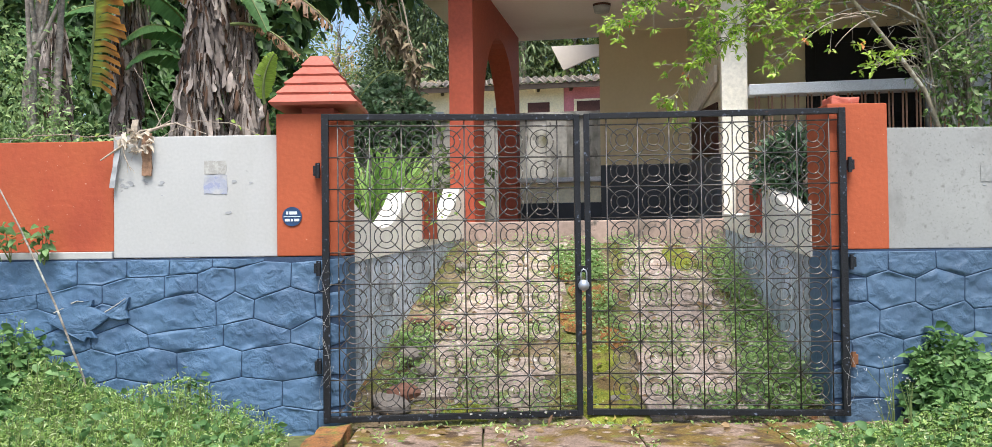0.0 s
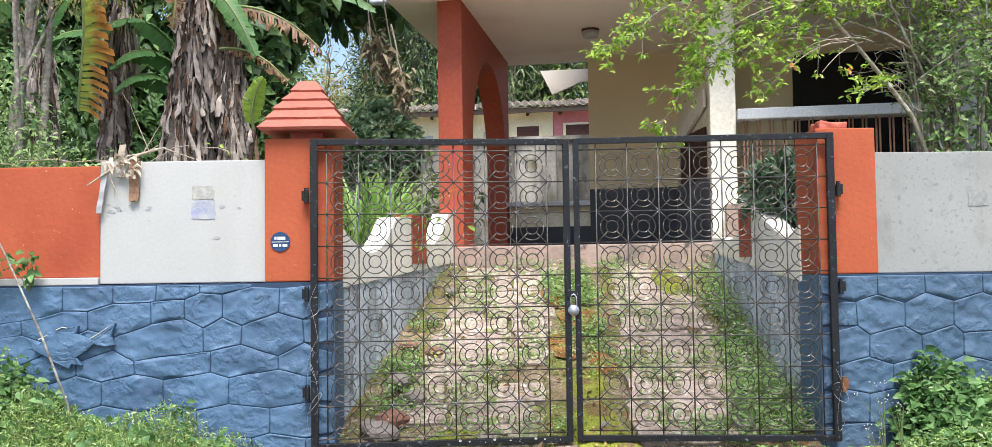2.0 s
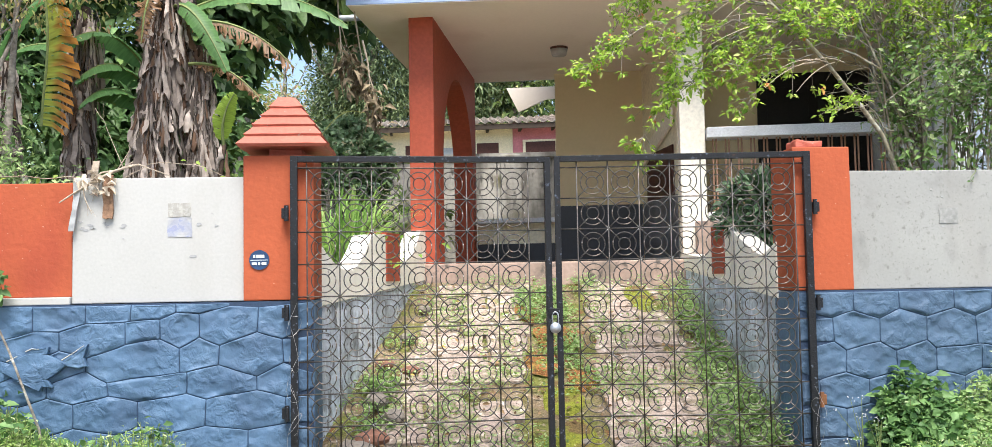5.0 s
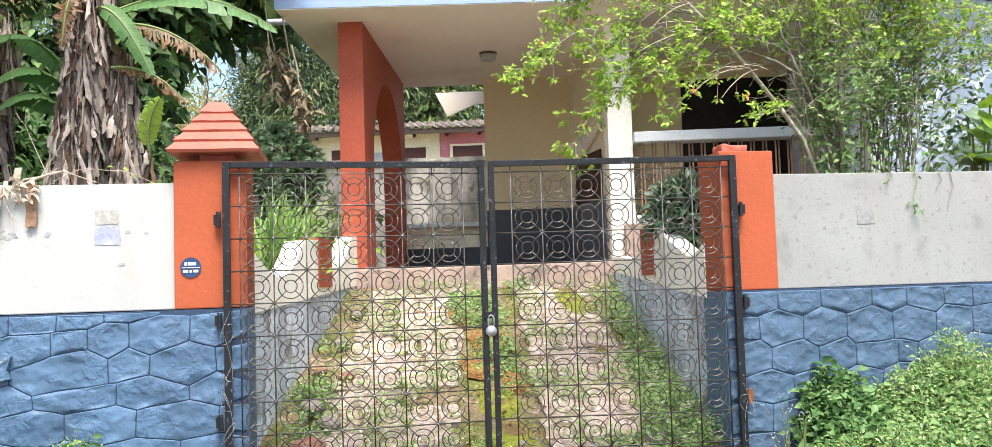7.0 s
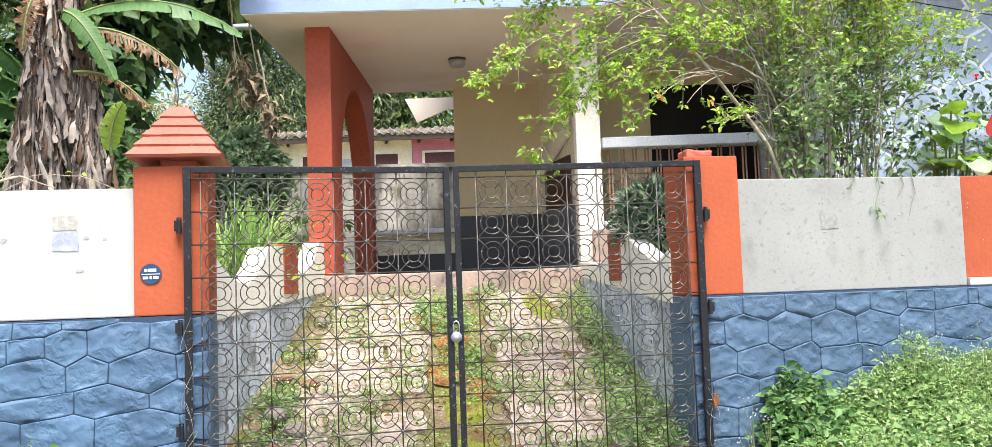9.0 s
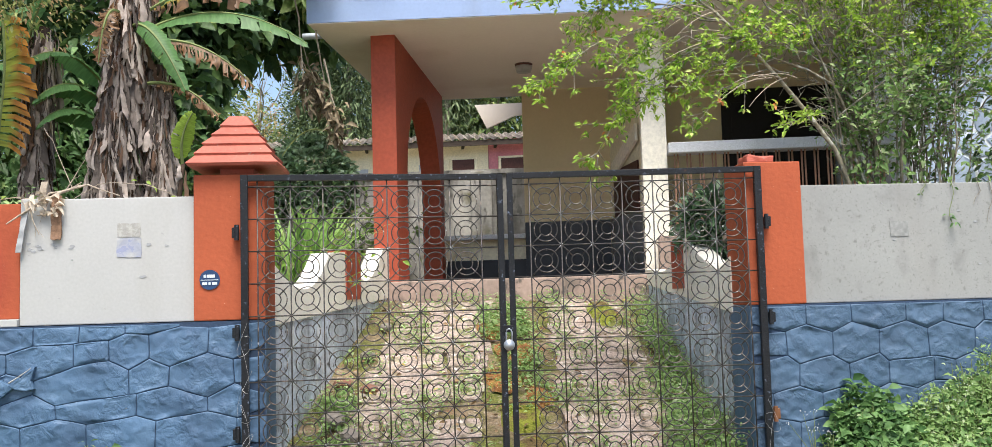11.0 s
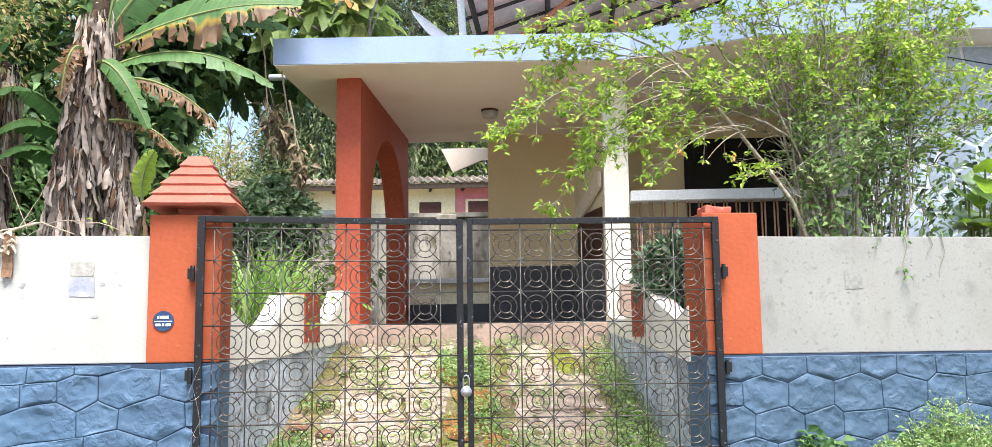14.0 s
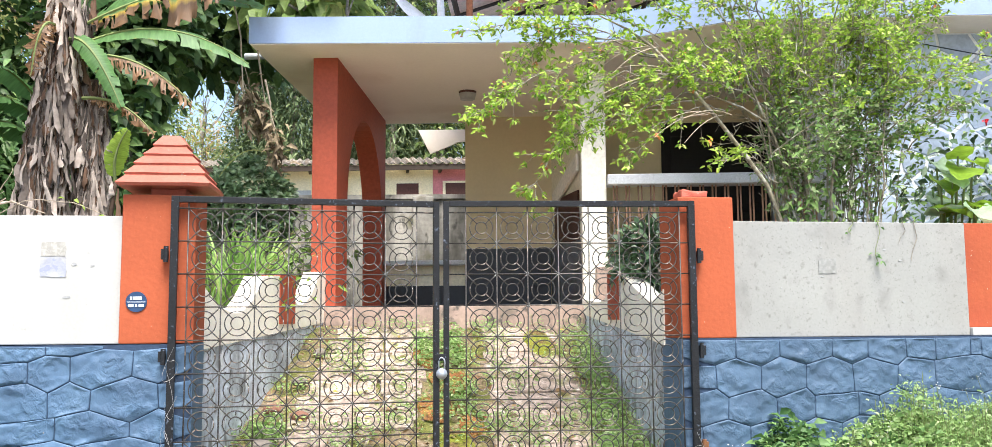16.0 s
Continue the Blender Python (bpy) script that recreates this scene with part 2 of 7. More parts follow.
M = {
    "orange": mat("orange_paint", (0.365, 0.083, 0.033), 0.75, grain=(40, 0.06), stain=(1.7, 0.12), bump=0.35, bump_scale=35,
                  blotches=[((0.30, 0.058, 0.027), 2.5, 0.5, 0.72, (1, 1, 0.4)), ((0.7, 0.5, 0.4), 55, 0.72, 0.76)]),
    "white": mat("white_limewash", (0.425, 0.422, 0.404), 0.85, grain=(60, 0.04), stain=(1.5, 0.05), bump=0.08, bump_scale=40,
                 blotches=[((0.395, 0.388, 0.362), 2.6, 0.55, 0.75, (1, 1, 0.3)), ((0.34, 0.34, 0.325), 14, 0.70, 0.74), ((0.38, 0.372, 0.348), 45, 0.70, 0.75)]),
    "white_grimy": mat("white_limewash_weathered", (0.298, 0.30, 0.284), 0.88, grain=(60, 0.04), stain=(1.3, 0.08), bump=0.08, bump_scale=40,
                       blotches=[((0.28, 0.277, 0.26), 3.4, 0.46, 0.66, (1, 1, 0.22)), ((0.23, 0.23, 0.218), 7, 0.56, 0.74, (1, 1, 0.8)), ((0.20, 0.20, 0.185), 26, 0.60, 0.74), ((0.20, 0.20, 0.185), 34, 0.655, 0.72), ((0.22, 0.22, 0.205), 75, 0.62, 0.70)]),
    "stone": stone_mat("blue_painted_stone", (0.074, 0.139, 0.230), (0.095, 0.167, 0.262), (0.058, 0.106, 0.180)),
    "stone_faded": stone_mat("dull_blue_painted_stone", (0.064, 0.113, 0.180), (0.082, 0.136, 0.208), (0.052, 0.090, 0.146)),
    "pillar_base": mat("blue_painted_render", (0.09, 0.152, 0.238), 0.7, grain=(35, 0.1), stain=(3, 0.14), bump=0.5, bump_scale=22),
    "parapet": mat("cream_white_parapet_paint", (0.84, 0.79, 0.69), 0.85, grain=(50, 0.05), stain=(1.5, 0.06), bump=0.2, bump_scale=60, blotches=[((0.68, 0.63, 0.54), 3, 0.56, 0.70, (1, 1, 0.4)), ((0.4, 0.37, 0.3), 14, 0.66, 0.72)]),
    "joint": mat("blue_painted_joint", (0.030, 0.052, 0.095), 0.8, bump=0.4),
    "blue_wall": mat("blue_grey_painted_render", (0.50, 0.545, 0.61), 0.8, grain=(25, 0.24), stain=(2.5, 0.3), bump=0.9, bump_scale=25,
                     blotches=[((0.33, 0.355, 0.385), 3.6, 0.48, 0.66, (1, 1, 0.6)), ((0.17, 0.18, 0.19), 9, 0.55, 0.66, (1, 1, 0.5)), ((0.60, 0.61, 0.63), 13, 0.585, 0.66, (1, 1, 0.3)), ((0.07, 0.065, 0.06), 26, 0.61, 0.68)]),
    "metal": mat("black_gate_paint", (0.009, 0.010, 0.012), 0.5, metal=0.0, grain=(80, 0.3), stain=(6, 0.3), bump=0.3, bump_scale=120, spec=0.3,
                 blotches=[((0.10, 0.12, 0.16), 42, 0.62, 0.72), ((0.10, 0.045, 0.02), 20, 0.70, 0.77)]),
    # weathered rods; the paler spots paint in highlights that glint along them
    "rod": mat("weathered_rod_with_glints", (0.036, 0.032, 0.029), 0.48, metal=0.0, grain=(90, 0.3), stain=(5, 0.35), bump=0.25, bump_scale=150, spec=0.5,
               blotches=[((0.15, 0.12, 0.095), 22, 0.55, 0.66), ((0.40, 0.40, 0.39), 24, 0.68, 0.74)]),
    "weld": mat("silver_weld", (0.36, 0.37, 0.37), 0.45, metal=0.5, blotches=[((0.05, 0.05, 0.05), 160, 0.46, 0.54)]),
    "chrome": mat("steel", (0.40, 0.43, 0.47), 0.36, metal=0.6, bump=0.0),
    "brass": mat("rusted_iron", (0.22, 0.10, 0.05), 0.6, metal=0.5),
    "terracotta": mat("red_tile_paint", (0.40, 0.108, 0.072), 0.6, grain=(40, 0.08), stain=(5, 0.12), bump=0.2, blotches=[((0.35, 0.25, 0.2), 30, 0.68, 0.75)]),
    "dark": mat("dark_plate", (0.02, 0.03, 0.05), 0.4),
    "enamel": mat("blue_enamel", (0.024, 0.055, 0.125), 0.35),
    "plate_white": mat("plate_lettering", (0.6, 0.65, 0.7), 0.5),
    "fascia": mat("light_blue_paint", (0.28, 0.365, 0.545), 0.75, grain=(40, 0.03), stain=(1.2, 0.04), bump=0.08, blotches=[((0.25, 0.31, 0.42), 2, 0.55, 0.75, (1, 1, 0.3))]),
    "soffit": mat("cream_ceiling_paint", (0.84, 0.76, 0.68), 0.85, grain=(30, 0.02), stain=(0.9, 0.04), bump=0.0, blotches=[((0.74, 0.64, 0.55), 1.3, 0.55, 0.75)]),
    "cream": mat("cream_paint", (0.80, 0.73, 0.55), 0.8, stain=(1.0, 0.06), blotches=[((0.6, 0.52, 0.4), 2.2, 0.6, 0.75)]),
    "pale_cream": mat("pale_cream_paint", (0.86, 0.80, 0.68), 0.8, stain=(1.0, 0.05), blotches=[((0.72, 0.67, 0.56), 2.2, 0.6, 0.75)]),
    "tan": mat("tan_wall_paint", (0.66, 0.55, 0.345), 0.85, grain=(30, 0.025), stain=(0.8, 0.06), bump=0.0),
    "rust_red": mat("red_oxide_paint", (0.36, 0.072, 0.036), 0.6, stain=(1.0, 0.1), bump=0.15),
    "dado": mat("dark_blue_dado", (0.012, 0.015, 0.022), 0.45, stain=(3, 0.2), spec=0.5),
    # the dark dado paint again, its sheen at a slant put in as lighter grey
    "dado_sheen": mat("dado_with_painted_sheen", (0.15, 0.155, 0.165), 0.5, grain=(30, 0.2), stain=(4, 0.35), blotches=[((0.20, 0.20, 0.20), 6, 0.52, 0.66, (1, 1, 0.4))]),
    "floor": mat("red_cement_floor", (0.38, 0.275, 0.225), 0.6, stain=(2, 0.15), blotches=[((0.20, 0.155, 0.125), 4, 0.48, 0.66), ((0.12, 0.10, 0.085), 11, 0.58, 0.68)]),
    "terrazzo": mat("grey_terrazzo", (0.55, 0.56, 0.58), 0.4, grain=(120, 0.25), bump=0.0),
    "wood": mat("dark_brown_wood", (0.07, 0.025, 0.018), 0.55, grain=(30, 0.25)),
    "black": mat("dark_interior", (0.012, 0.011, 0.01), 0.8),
    "bar": mat("brown_iron_bar", (0.34, 0.19, 0.125), 0.6),
    "slab": mat("concrete_paver", (0.335, 0.265, 0.225), 0.9, grain=(60, 0.30), stain=(5, 0.22), bump=1.0, bump_scale=28, per="object", spread=0.16,
                blotches=[((0.17, 0.135, 0.10), 9, 0.52, 0.64), ((0.15, 0.165, 0.06), 5, 0.55, 0.66), ((0.52, 0.46, 0.41), 16, 0.58, 0.7), ((0.10, 0.085, 0.065), 34, 0.62, 0.70)]),
    "soil": mat("soil_and_litter", (0.165, 0.122, 0.075), 0.95, grain=(70, 0.45), stain=(4, 0.3), bump=1.0, bump_scale=30,
                blotches=[((0.115, 0.12, 0.03), 3.2, 0.47, 0.58), ((0.26, 0.21, 0.16), 22, 0.56, 0.68), ((0.17, 0.075, 0.035), 9, 0.6, 0.7)]),
    "apron": mat("mossy_concrete", (0.235, 0.165, 0.125), 0.85, grain=(70, 0.35), stain=(5, 0.25), bump=0.9, bump_scale=40,
                 blotches=[((0.13, 0.085, 0.022), 2.6, 0.45, 0.54), ((0.065, 0.040, 0.022), 6, 0.52, 0.62), ((0.14, 0.13, 0.03), 9, 0.58, 0.66), ((0.33, 0.26, 0.21), 13, 0.6, 0.68)]),
    "moss_green": mat("yellow_green_moss", (0.185, 0.20, 0.025), 0.95, grain=(90, 0.4), stain=(6, 0.3), bump=1.0, bump_scale=80, blotches=[((0.11, 0.075, 0.03), 7, 0.5, 0.62)]),
    "moss_rust": mat("rust_brown_moss", (0.26, 0.115, 0.04), 0.95, grain=(90, 0.4), stain=(6, 0.3), bump=1.0, bump_scale=80, blotches=[((0.15, 0.15, 0.03), 8, 0.5, 0.62), ((0.10, 0.055, 0.03), 14, 0.55, 0.66)]),
    "moss": mat("moss", (0.10, 0.06, 0.03), 0.95, grain=(90, 0.4), bump=1.0, bump_scale=90),
    "road": mat("dusty_road", (0.24, 0.22, 0.195), 0.95, grain=(60, 0.2), stain=(0.8, 0.2), bump=0.6, bump_scale=40, blotches=[((0.12, 0.11, 0.10), 1.2, 0.5, 0.7)]),
    "ground": mat("grassy_earth", (0.09, 0.10, 0.035), 0.95, grain=(20, 0.4), stain=(0.6, 0.35), bump=1.0, bump_scale=15,
                  blotches=[((0.14, 0.09, 0.05), 0.8, 0.5, 0.65)]),
    "block": mat("weathered_cement", (0.45, 0.425, 0.385), 0.95, grain=(20, 0.15), stain=(1.2, 0.3), bump=0.5, bump_scale=20,
                 blotches=[((0.17, 0.16, 0.14), 3.2, 0.48, 0.64, (1, 1, 0.3)), ((0.13, 0.12, 0.05), 2.2, 0.56, 0.68), ((0.10, 0.095, 0.085), 9, 0.6, 0.7, (1, 1, 0.4))]),
    "tile": mat("asbestos_cement_sheet", (0.80, 0.71, 0.61), 0.9, stain=(1.5, 0.15), blotches=[((0.45, 0.35, 0.28), 3, 0.55, 0.75)]),
    "pink": mat("pink_paint", (0.52, 0.19, 0.22), 0.8),
    "pale": mat("pale_yellow_paint", (0.80, 0.71, 0.50), 0.8, stain=(1, 0.12)),
    "grey_paint": mat("grey_paint", (0.42, 0.45, 0.48), 0.8),
    "pave_stone": mat("blue_grey_wall_stone", (0.42, 0.50, 0.63), 0.7, stain=(3, 0.15), per="object", spread=0.15),
    "pave_joint": mat("white_pointing", (0.74, 0.77, 0.80), 0.85),
    "bark": mat("grey_bark", (0.23, 0.205, 0.17), 0.95, grain=(40, 0.35), stain=(6, 0.35), bump=1.0, bump_scale=45,
                blotches=[((0.36, 0.36, 0.31), 9, 0.55, 0.68)]),
    "shrub_bark": mat("pale_shrub_bark", (0.21, 0.185, 0.13), 0.9, grain=(60, 0.3), stain=(9, 0.35), bump=0.6, bump_scale=60, blotches=[((0.40, 0.39, 0.33), 16, 0.52, 0.62), ((0.10, 0.085, 0.06), 10, 0.58, 0.68)]),
    "stem": mat("brown_banana_stem", (0.05, 0.032, 0.022), 0.9, grain=(30, 0.4), stain=(3, 0.3), bump=0.8, bump_scale=40),
    "twig": mat("dry_twig", (0.36, 0.30, 0.23), 0.9, grain=(60, 0.3)),
    "yellow_stem": mat("yellow_green_stem", (0.30, 0.32, 0.11), 0.7),
    "green_stem": mat("green_stem", (0.16, 0.20, 0.07), 0.7),
    "roof_under": mat("tile_underside", (0.78, 0.60, 0.48), 0.9, stain=(2, 0.2), per="object", spread=0.12),
    # timber of the rafters, also the dark of the painted eave shade
    "rafter": mat("dark_timber_and_eave_shade", (0.05, 0.036, 0.027), 0.85),
    "rust": mat("rusted_steel", (0.30, 0.11, 0.05), 0.8, grain=(40, 0.3)),
    "dish": mat("dish_paint", (0.62, 0.63, 0.64), 0.6),
    "faded": mat("faded_paper", (0.34, 0.33, 0.30), 0.9, blotches=[((0.42, 0.41, 0.375), 55, 0.46, 0.6)]),
    "paper_grey": mat("grey_paper_trace", (0.265, 0.268, 0.255), 0.9, blotches=[((0.31, 0.312, 0.297), 40, 0.45, 0.6)]),
    "bark_brown": mat("brown_bark_strip", (0.22, 0.13, 0.08), 0.9, grain=(60, 0.3)),
    "wire": mat("pale_wire", (0.36, 0.36, 0.35), 0.5, metal=0.4, bump=0.0),
    "flower_orange": mat("orange_flower", (0.55, 0.19, 0.06), 0.7),
    "rubble": mat("grey_rubble", (0.20, 0.175, 0.15), 0.9, bump=0.8, bump_scale=20),
    "rubble_red": mat("brick_rubble", (0.20, 0.10, 0.07), 0.9, bump=0.8, bump_scale=20),
    "straw": leaf_mat("straw_leaf", (0.45, 0.36, 0.26), (0.66, 0.58, 0.47), None, 0, 0.2, 0.9),
    "withered": leaf_mat("withered_hanging_leaf", (0.05, 0.036, 0.022), (0.35, 0.275, 0.175), None, 0, 0.15, 0.9),
    "flake": mat("bare_grey_plaster", (0.33, 0.335, 0.335), 0.95),
    "paper": mat("torn_paper", (0.35, 0.365, 0.42), 0.9, blotches=[((0.26, 0.28, 0.38), 30, 0.52, 0.6), ((0.42, 0.42, 0.42), 12, 0.5, 0.6)]),
    "red": mat("red_flower", (0.6, 0.02, 0.03), 0.6),
    "flower": mat("small_white_flower", (0.75, 0.75, 0.75), 0.7),
    "lampglass": mat("frosted_lamp_glass", (0.35, 0.35, 0.33), 0.4),
    "lime_leaf": leaf_mat("bright_shrub_leaf", (0.12, 0.25, 0.022), (0.46, 0.62, 0.09), (0.62, 0.70, 0.22), 0.08, 0.45),
    # darker copy of the shrub leaf, crown shade put into its green
    "inner_leaf": leaf_mat("shrub_leaf_shade_tone", (0.055, 0.13, 0.03), (0.26, 0.40, 0.12), (0.42, 0.52, 0.24), 0.12, 0.36),
    "weed": leaf_mat("weed_leaf", (0.13, 0.25, 0.05), (0.43, 0.56, 0.18), (0.56, 0.64, 0.34), 0.14, 0.45),
    "weed_pale": leaf_mat("pale_weed_leaf", (0.20, 0.33, 0.11), (0.37, 0.51, 0.20), (0.50, 0.58, 0.33), 0.10, 0.5),
    "weed_dark": leaf_mat("broad_weed_leaf", (0.06, 0.14, 0.04), (0.20, 0.34, 0.12), None, 0, 0.35),
    "bush_green": leaf_mat("lobed_bush_leaf", (0.075, 0.15, 0.045), (0.36, 0.48, 0.19), None, 0, 0.3),
    "lobed": leaf_mat("fingered_bush_leaf", (0.08, 0.15, 0.07), (0.33, 0.46, 0.25), (0.48, 0.58, 0.40), 0.14, 0.3, 0.4),
    "bush": leaf_mat("dark_bush_leaf", (0.03, 0.07, 0.03), (0.15, 0.24, 0.12), (0.28, 0.36, 0.24), 0.10, 0.12, 0.28),
    "tree": leaf_mat("far_tree_leaf", (0.07, 0.13, 0.035), (0.24, 0.33, 0.10), (0.36, 0.42, 0.16), 0.1, 0.45),
    "broad_light": leaf_mat("broad_light_leaf", (0.10, 0.17, 0.04), (0.25, 0.34, 0.10), (0.36, 0.38, 0.12), 0.1, 0.45),
    "olive": leaf_mat("fine_olive_leaf", (0.17, 0.20, 0.055), (0.46, 0.49, 0.18), (0.52, 0.36, 0.18), 0.28, 0.45),
    "needle": leaf_mat("fine_dark_leaf", (0.04, 0.075, 0.03), (0.17, 0.23, 0.10), (0.26, 0.32, 0.16), 0.15, 0.3),
    "tree_dark": leaf_mat("dark_broad_leaf", (0.03, 0.07, 0.025), (0.10, 0.17, 0.05), (0.16, 0.25, 0.07), 0.08, 0.3),
    "lily": leaf_mat("strap_leaf", (0.14, 0.29, 0.06), (0.36, 0.54, 0.15), (0.45, 0.45, 0.2), 0.06, 0.45),
    "banana": banana_mat("banana_leaf", (0.105, 0.225, 0.07), (0.135, 0.078, 0.042), 0.67),
    "banana_lime": banana_mat("young_banana_leaf", (0.30, 0.44, 0.06), (0.38, 0.42, 0.10), 0.67),
    "banana_frond": banana_mat("dying_banana_frond", (0.34, 0.38, 0.05), (0.42, 0.18, 0.03), 0.40, 0.5),
    "banana_dry": banana_mat("withering_banana_leaf", (0.22, 0.28, 0.06), (0.16, 0.09, 0.045), 0.30, streak=0.45),
    "banana_yellow": banana_mat("yellow_banana_leaf", (0.46, 0.38, 0.05), (0.36, 0.17, 0.04), 0.42),
    "dead_leaf": leaf_mat("dead_banana_leaf", (0.035, 0.024, 0.019), (0.52, 0.44, 0.385), (0.13, 0.075, 0.048), 0.16, 0.10, 0.9),
    "litter": leaf_mat("leaf_litter", (0.10, 0.055, 0.03), (0.34, 0.23, 0.12), (0.42, 0.32, 0.08), 0.06, 0.1, 0.9),
    "grass": leaf_mat("grass_blade", (0.13, 0.20, 0.035), (0.36, 0.44, 0.11), (0.40, 0.33, 0.17), 0.22),
    "taro_lime": leaf_mat("lime_taro_leaf", (0.16, 0.31, 0.025), (0.30, 0.45, 0.05), None, 0, 0.5, 0.4),
    "taro_pale": leaf_mat("pale_taro_leaf", (0.30, 0.42, 0.26), (0.38, 0.50, 0.32), None, 0, 0.3, 0.35),
    "sign_red": mat("red_sign_paint", (0.30, 0.022, 0.02), 0.35, stain=(3, 0.1), bump=0.05),
    "violet": mat("violet_petal", (0.36, 0.16, 0.50), 0.6),
    "yellow_leaf": leaf_mat("yellow_green_leaf", (0.20, 0.36, 0.05), (0.36, 0.50, 0.09), None, 0, 0.5),
}

# ---- mesh helpers ----


def thing(name, loc=(0, 0, 0), label="", category="", group="", kind="", rz=0.0):
    ob = new(name)
    ob.matrix_world = pose(*loc, 0, 0, rz)
    ob.empty_display_size = 0.1
    return tagged(ob, label, category, group, kind)


def mesh_of(bm, material, smooth=False):
    me = bpy.data.meshes.new("mesh")
    bmesh.ops.recalc_face_normals(bm, faces=bm.faces)
    bm.to_mesh(me)
    bm.free()
    me.materials.append(material)
    if smooth:
        me.polygons.foreach_set("use_smooth", [True] * len(me.polygons))
    return me


def part(name, bm, material, parent, label="", smooth=False, loc=None):
    me = bm if isinstance(bm, bpy.types.Mesh) else mesh_of(bm, material, smooth)
    ob = new(name, me)
    ob.parent = parent
    if loc is not None:
        ob.matrix_basis = loc if isinstance(loc, Matrix) else Matrix.Translation(loc)
    return tagged(ob, label)


def single(name, bm, material, label, category, group="", kind="", smooth=False):
    me = bm if isinstance(bm, bpy.types.Mesh) else mesh_of(bm, material, smooth)
    return tagged(new(name, me), label, category, group, kind)


def box(x0, x1, y0, y1, z0, z1, bevel=0.0, bm=None, at=None):
    """A box in bm; at maps each corner."""
    bm2 = bmesh.new()
    bmesh.ops.create_cube(bm2, size=1)
    for vtx in bm2.verts:
        vtx.co = Vector(((x0 + x1) / 2 + vtx.co.x * (x1 - x0), (y0 + y1) / 2 + vtx.co.y * (y1 - y0), (z0 + z1) / 2 + vtx.co.z * (z1 - z0)))
    if bevel:
        bmesh.ops.bevel(bm2, geom=bm2.edges[:], offset=bevel, segments=2, affect="EDGES", profile=0.6)
    if at:
        for vtx in bm2.verts:
            vtx.co = Vector(at(*vtx.co))
    if bm is None:
        return bm2
    me = bpy.data.meshes.new("tmp")
    bm2.to_mesh(me)
    bm2.free()
    bm.from_mesh(me)
    bpy.data.meshes.remove(me)
    return bm


def prism(poly, depth, axis="y", bevel=0.0):
    """A polygon of (a, b) pushed along an axis from 0 to depth. axis y: a is x, b is z; axis z: a is x, b is y; axis x: a is y, b is z."""
    bm = bmesh.new()

    def place(a, b, d):
        return {"y": (a, d, b), "z": (a, b, d), "x": (d, a, b)}[axis]
    lo = [bm.verts.new(place(a, b, 0)) for a, b in poly]
    hi = [bm.verts.new(place(a, b, depth)) for a, b in poly]
    bm.faces.new(lo)
    bm.faces.new(hi[::-1])
    k = len(poly)
    for i in range(k):
        bm.faces.new((lo[i], hi[i], hi[(i + 1) % k], lo[(i + 1) % k]))
    if bevel:
        bmesh.ops.bevel(bm, geom=bm.edges[:], offset=bevel, segments=1, affect="EDGES")
    return bm


def strip_wall(samples, thickness):
    """An upright wall of changing outline: samples are (along, low, high); x runs through the thickness, y along."""
    bm = bmesh.new()
    cols = [[bm.verts.new((x, a, z)) for x in (0, thickness) for z in (lo, hi)] for a, lo, hi in samples]
    for p, q in zip(cols, cols[1:]):
        for i, j in ((0, 1), (1, 3), (3, 2), (2, 0)):
            bm.faces.new((p[i], p[j], q[j], q[i]))
    bm.faces.new((cols[0][0], cols[0][1], cols[0][3], cols[0][2]))
    bm.faces.new((cols[-1][0], cols[-1][2], cols[-1][3], cols[-1][1]))
    return bm


def tube(points, radii, sides=6, bm=None, cap=True):
    """A tapering tube along points."""
    bm = bm or bmesh.new()
    pts = [Vector(p) for p in points]
    rings = []
    for i, p in enumerate(pts):
        d = (pts[min(i + 1, len(pts) - 1)] - pts[max(i - 1, 0)]).normalized()
        a = d.cross(Vector((0, 0, 1)) if abs(d.z) < 0.95 else Vector((1, 0, 0))).normalized()
        b = d.cross(a)
        r = radii[i] if hasattr(radii, "__len__") else radii
        rings.append([bm.verts.new(p + (a * math.cos(k * math.tau / sides) + b * math.sin(k * math.tau / sides)) * r) for k in range(sides)])
    for i in range(len(rings) - 1):
        for k in range(sides):
            bm.faces.new((rings[i][k], rings[i][(k + 1) % sides], rings[i + 1][(k + 1) % sides], rings[i + 1][k]))
    if cap:
        bm.faces.new(rings[0][::-1])
        bm.faces.new(rings[-1])
    return bm


def ring(radius, wire, segs=24, sides=5):
    """A ring of round wire in the xz plane."""
    bm = bmesh.new()
    vs = [[bm.verts.new(((radius + wire * math.cos(j * math.tau / sides)) * math.cos(i * math.tau / segs), wire * math.sin(j * math.tau / sides),
                         (radius + wire * math.cos(j * math.tau / sides)) * math.sin(i * math.tau / segs))) for j in range(sides)] for i in range(segs)]
    for i in range(segs):
        for j in range(sides):
            bm.faces.new((vs[i][j], vs[(i + 1) % segs][j], vs[(i + 1) % segs][(j + 1) % sides], vs[i][(j + 1) % sides]))
    return bm


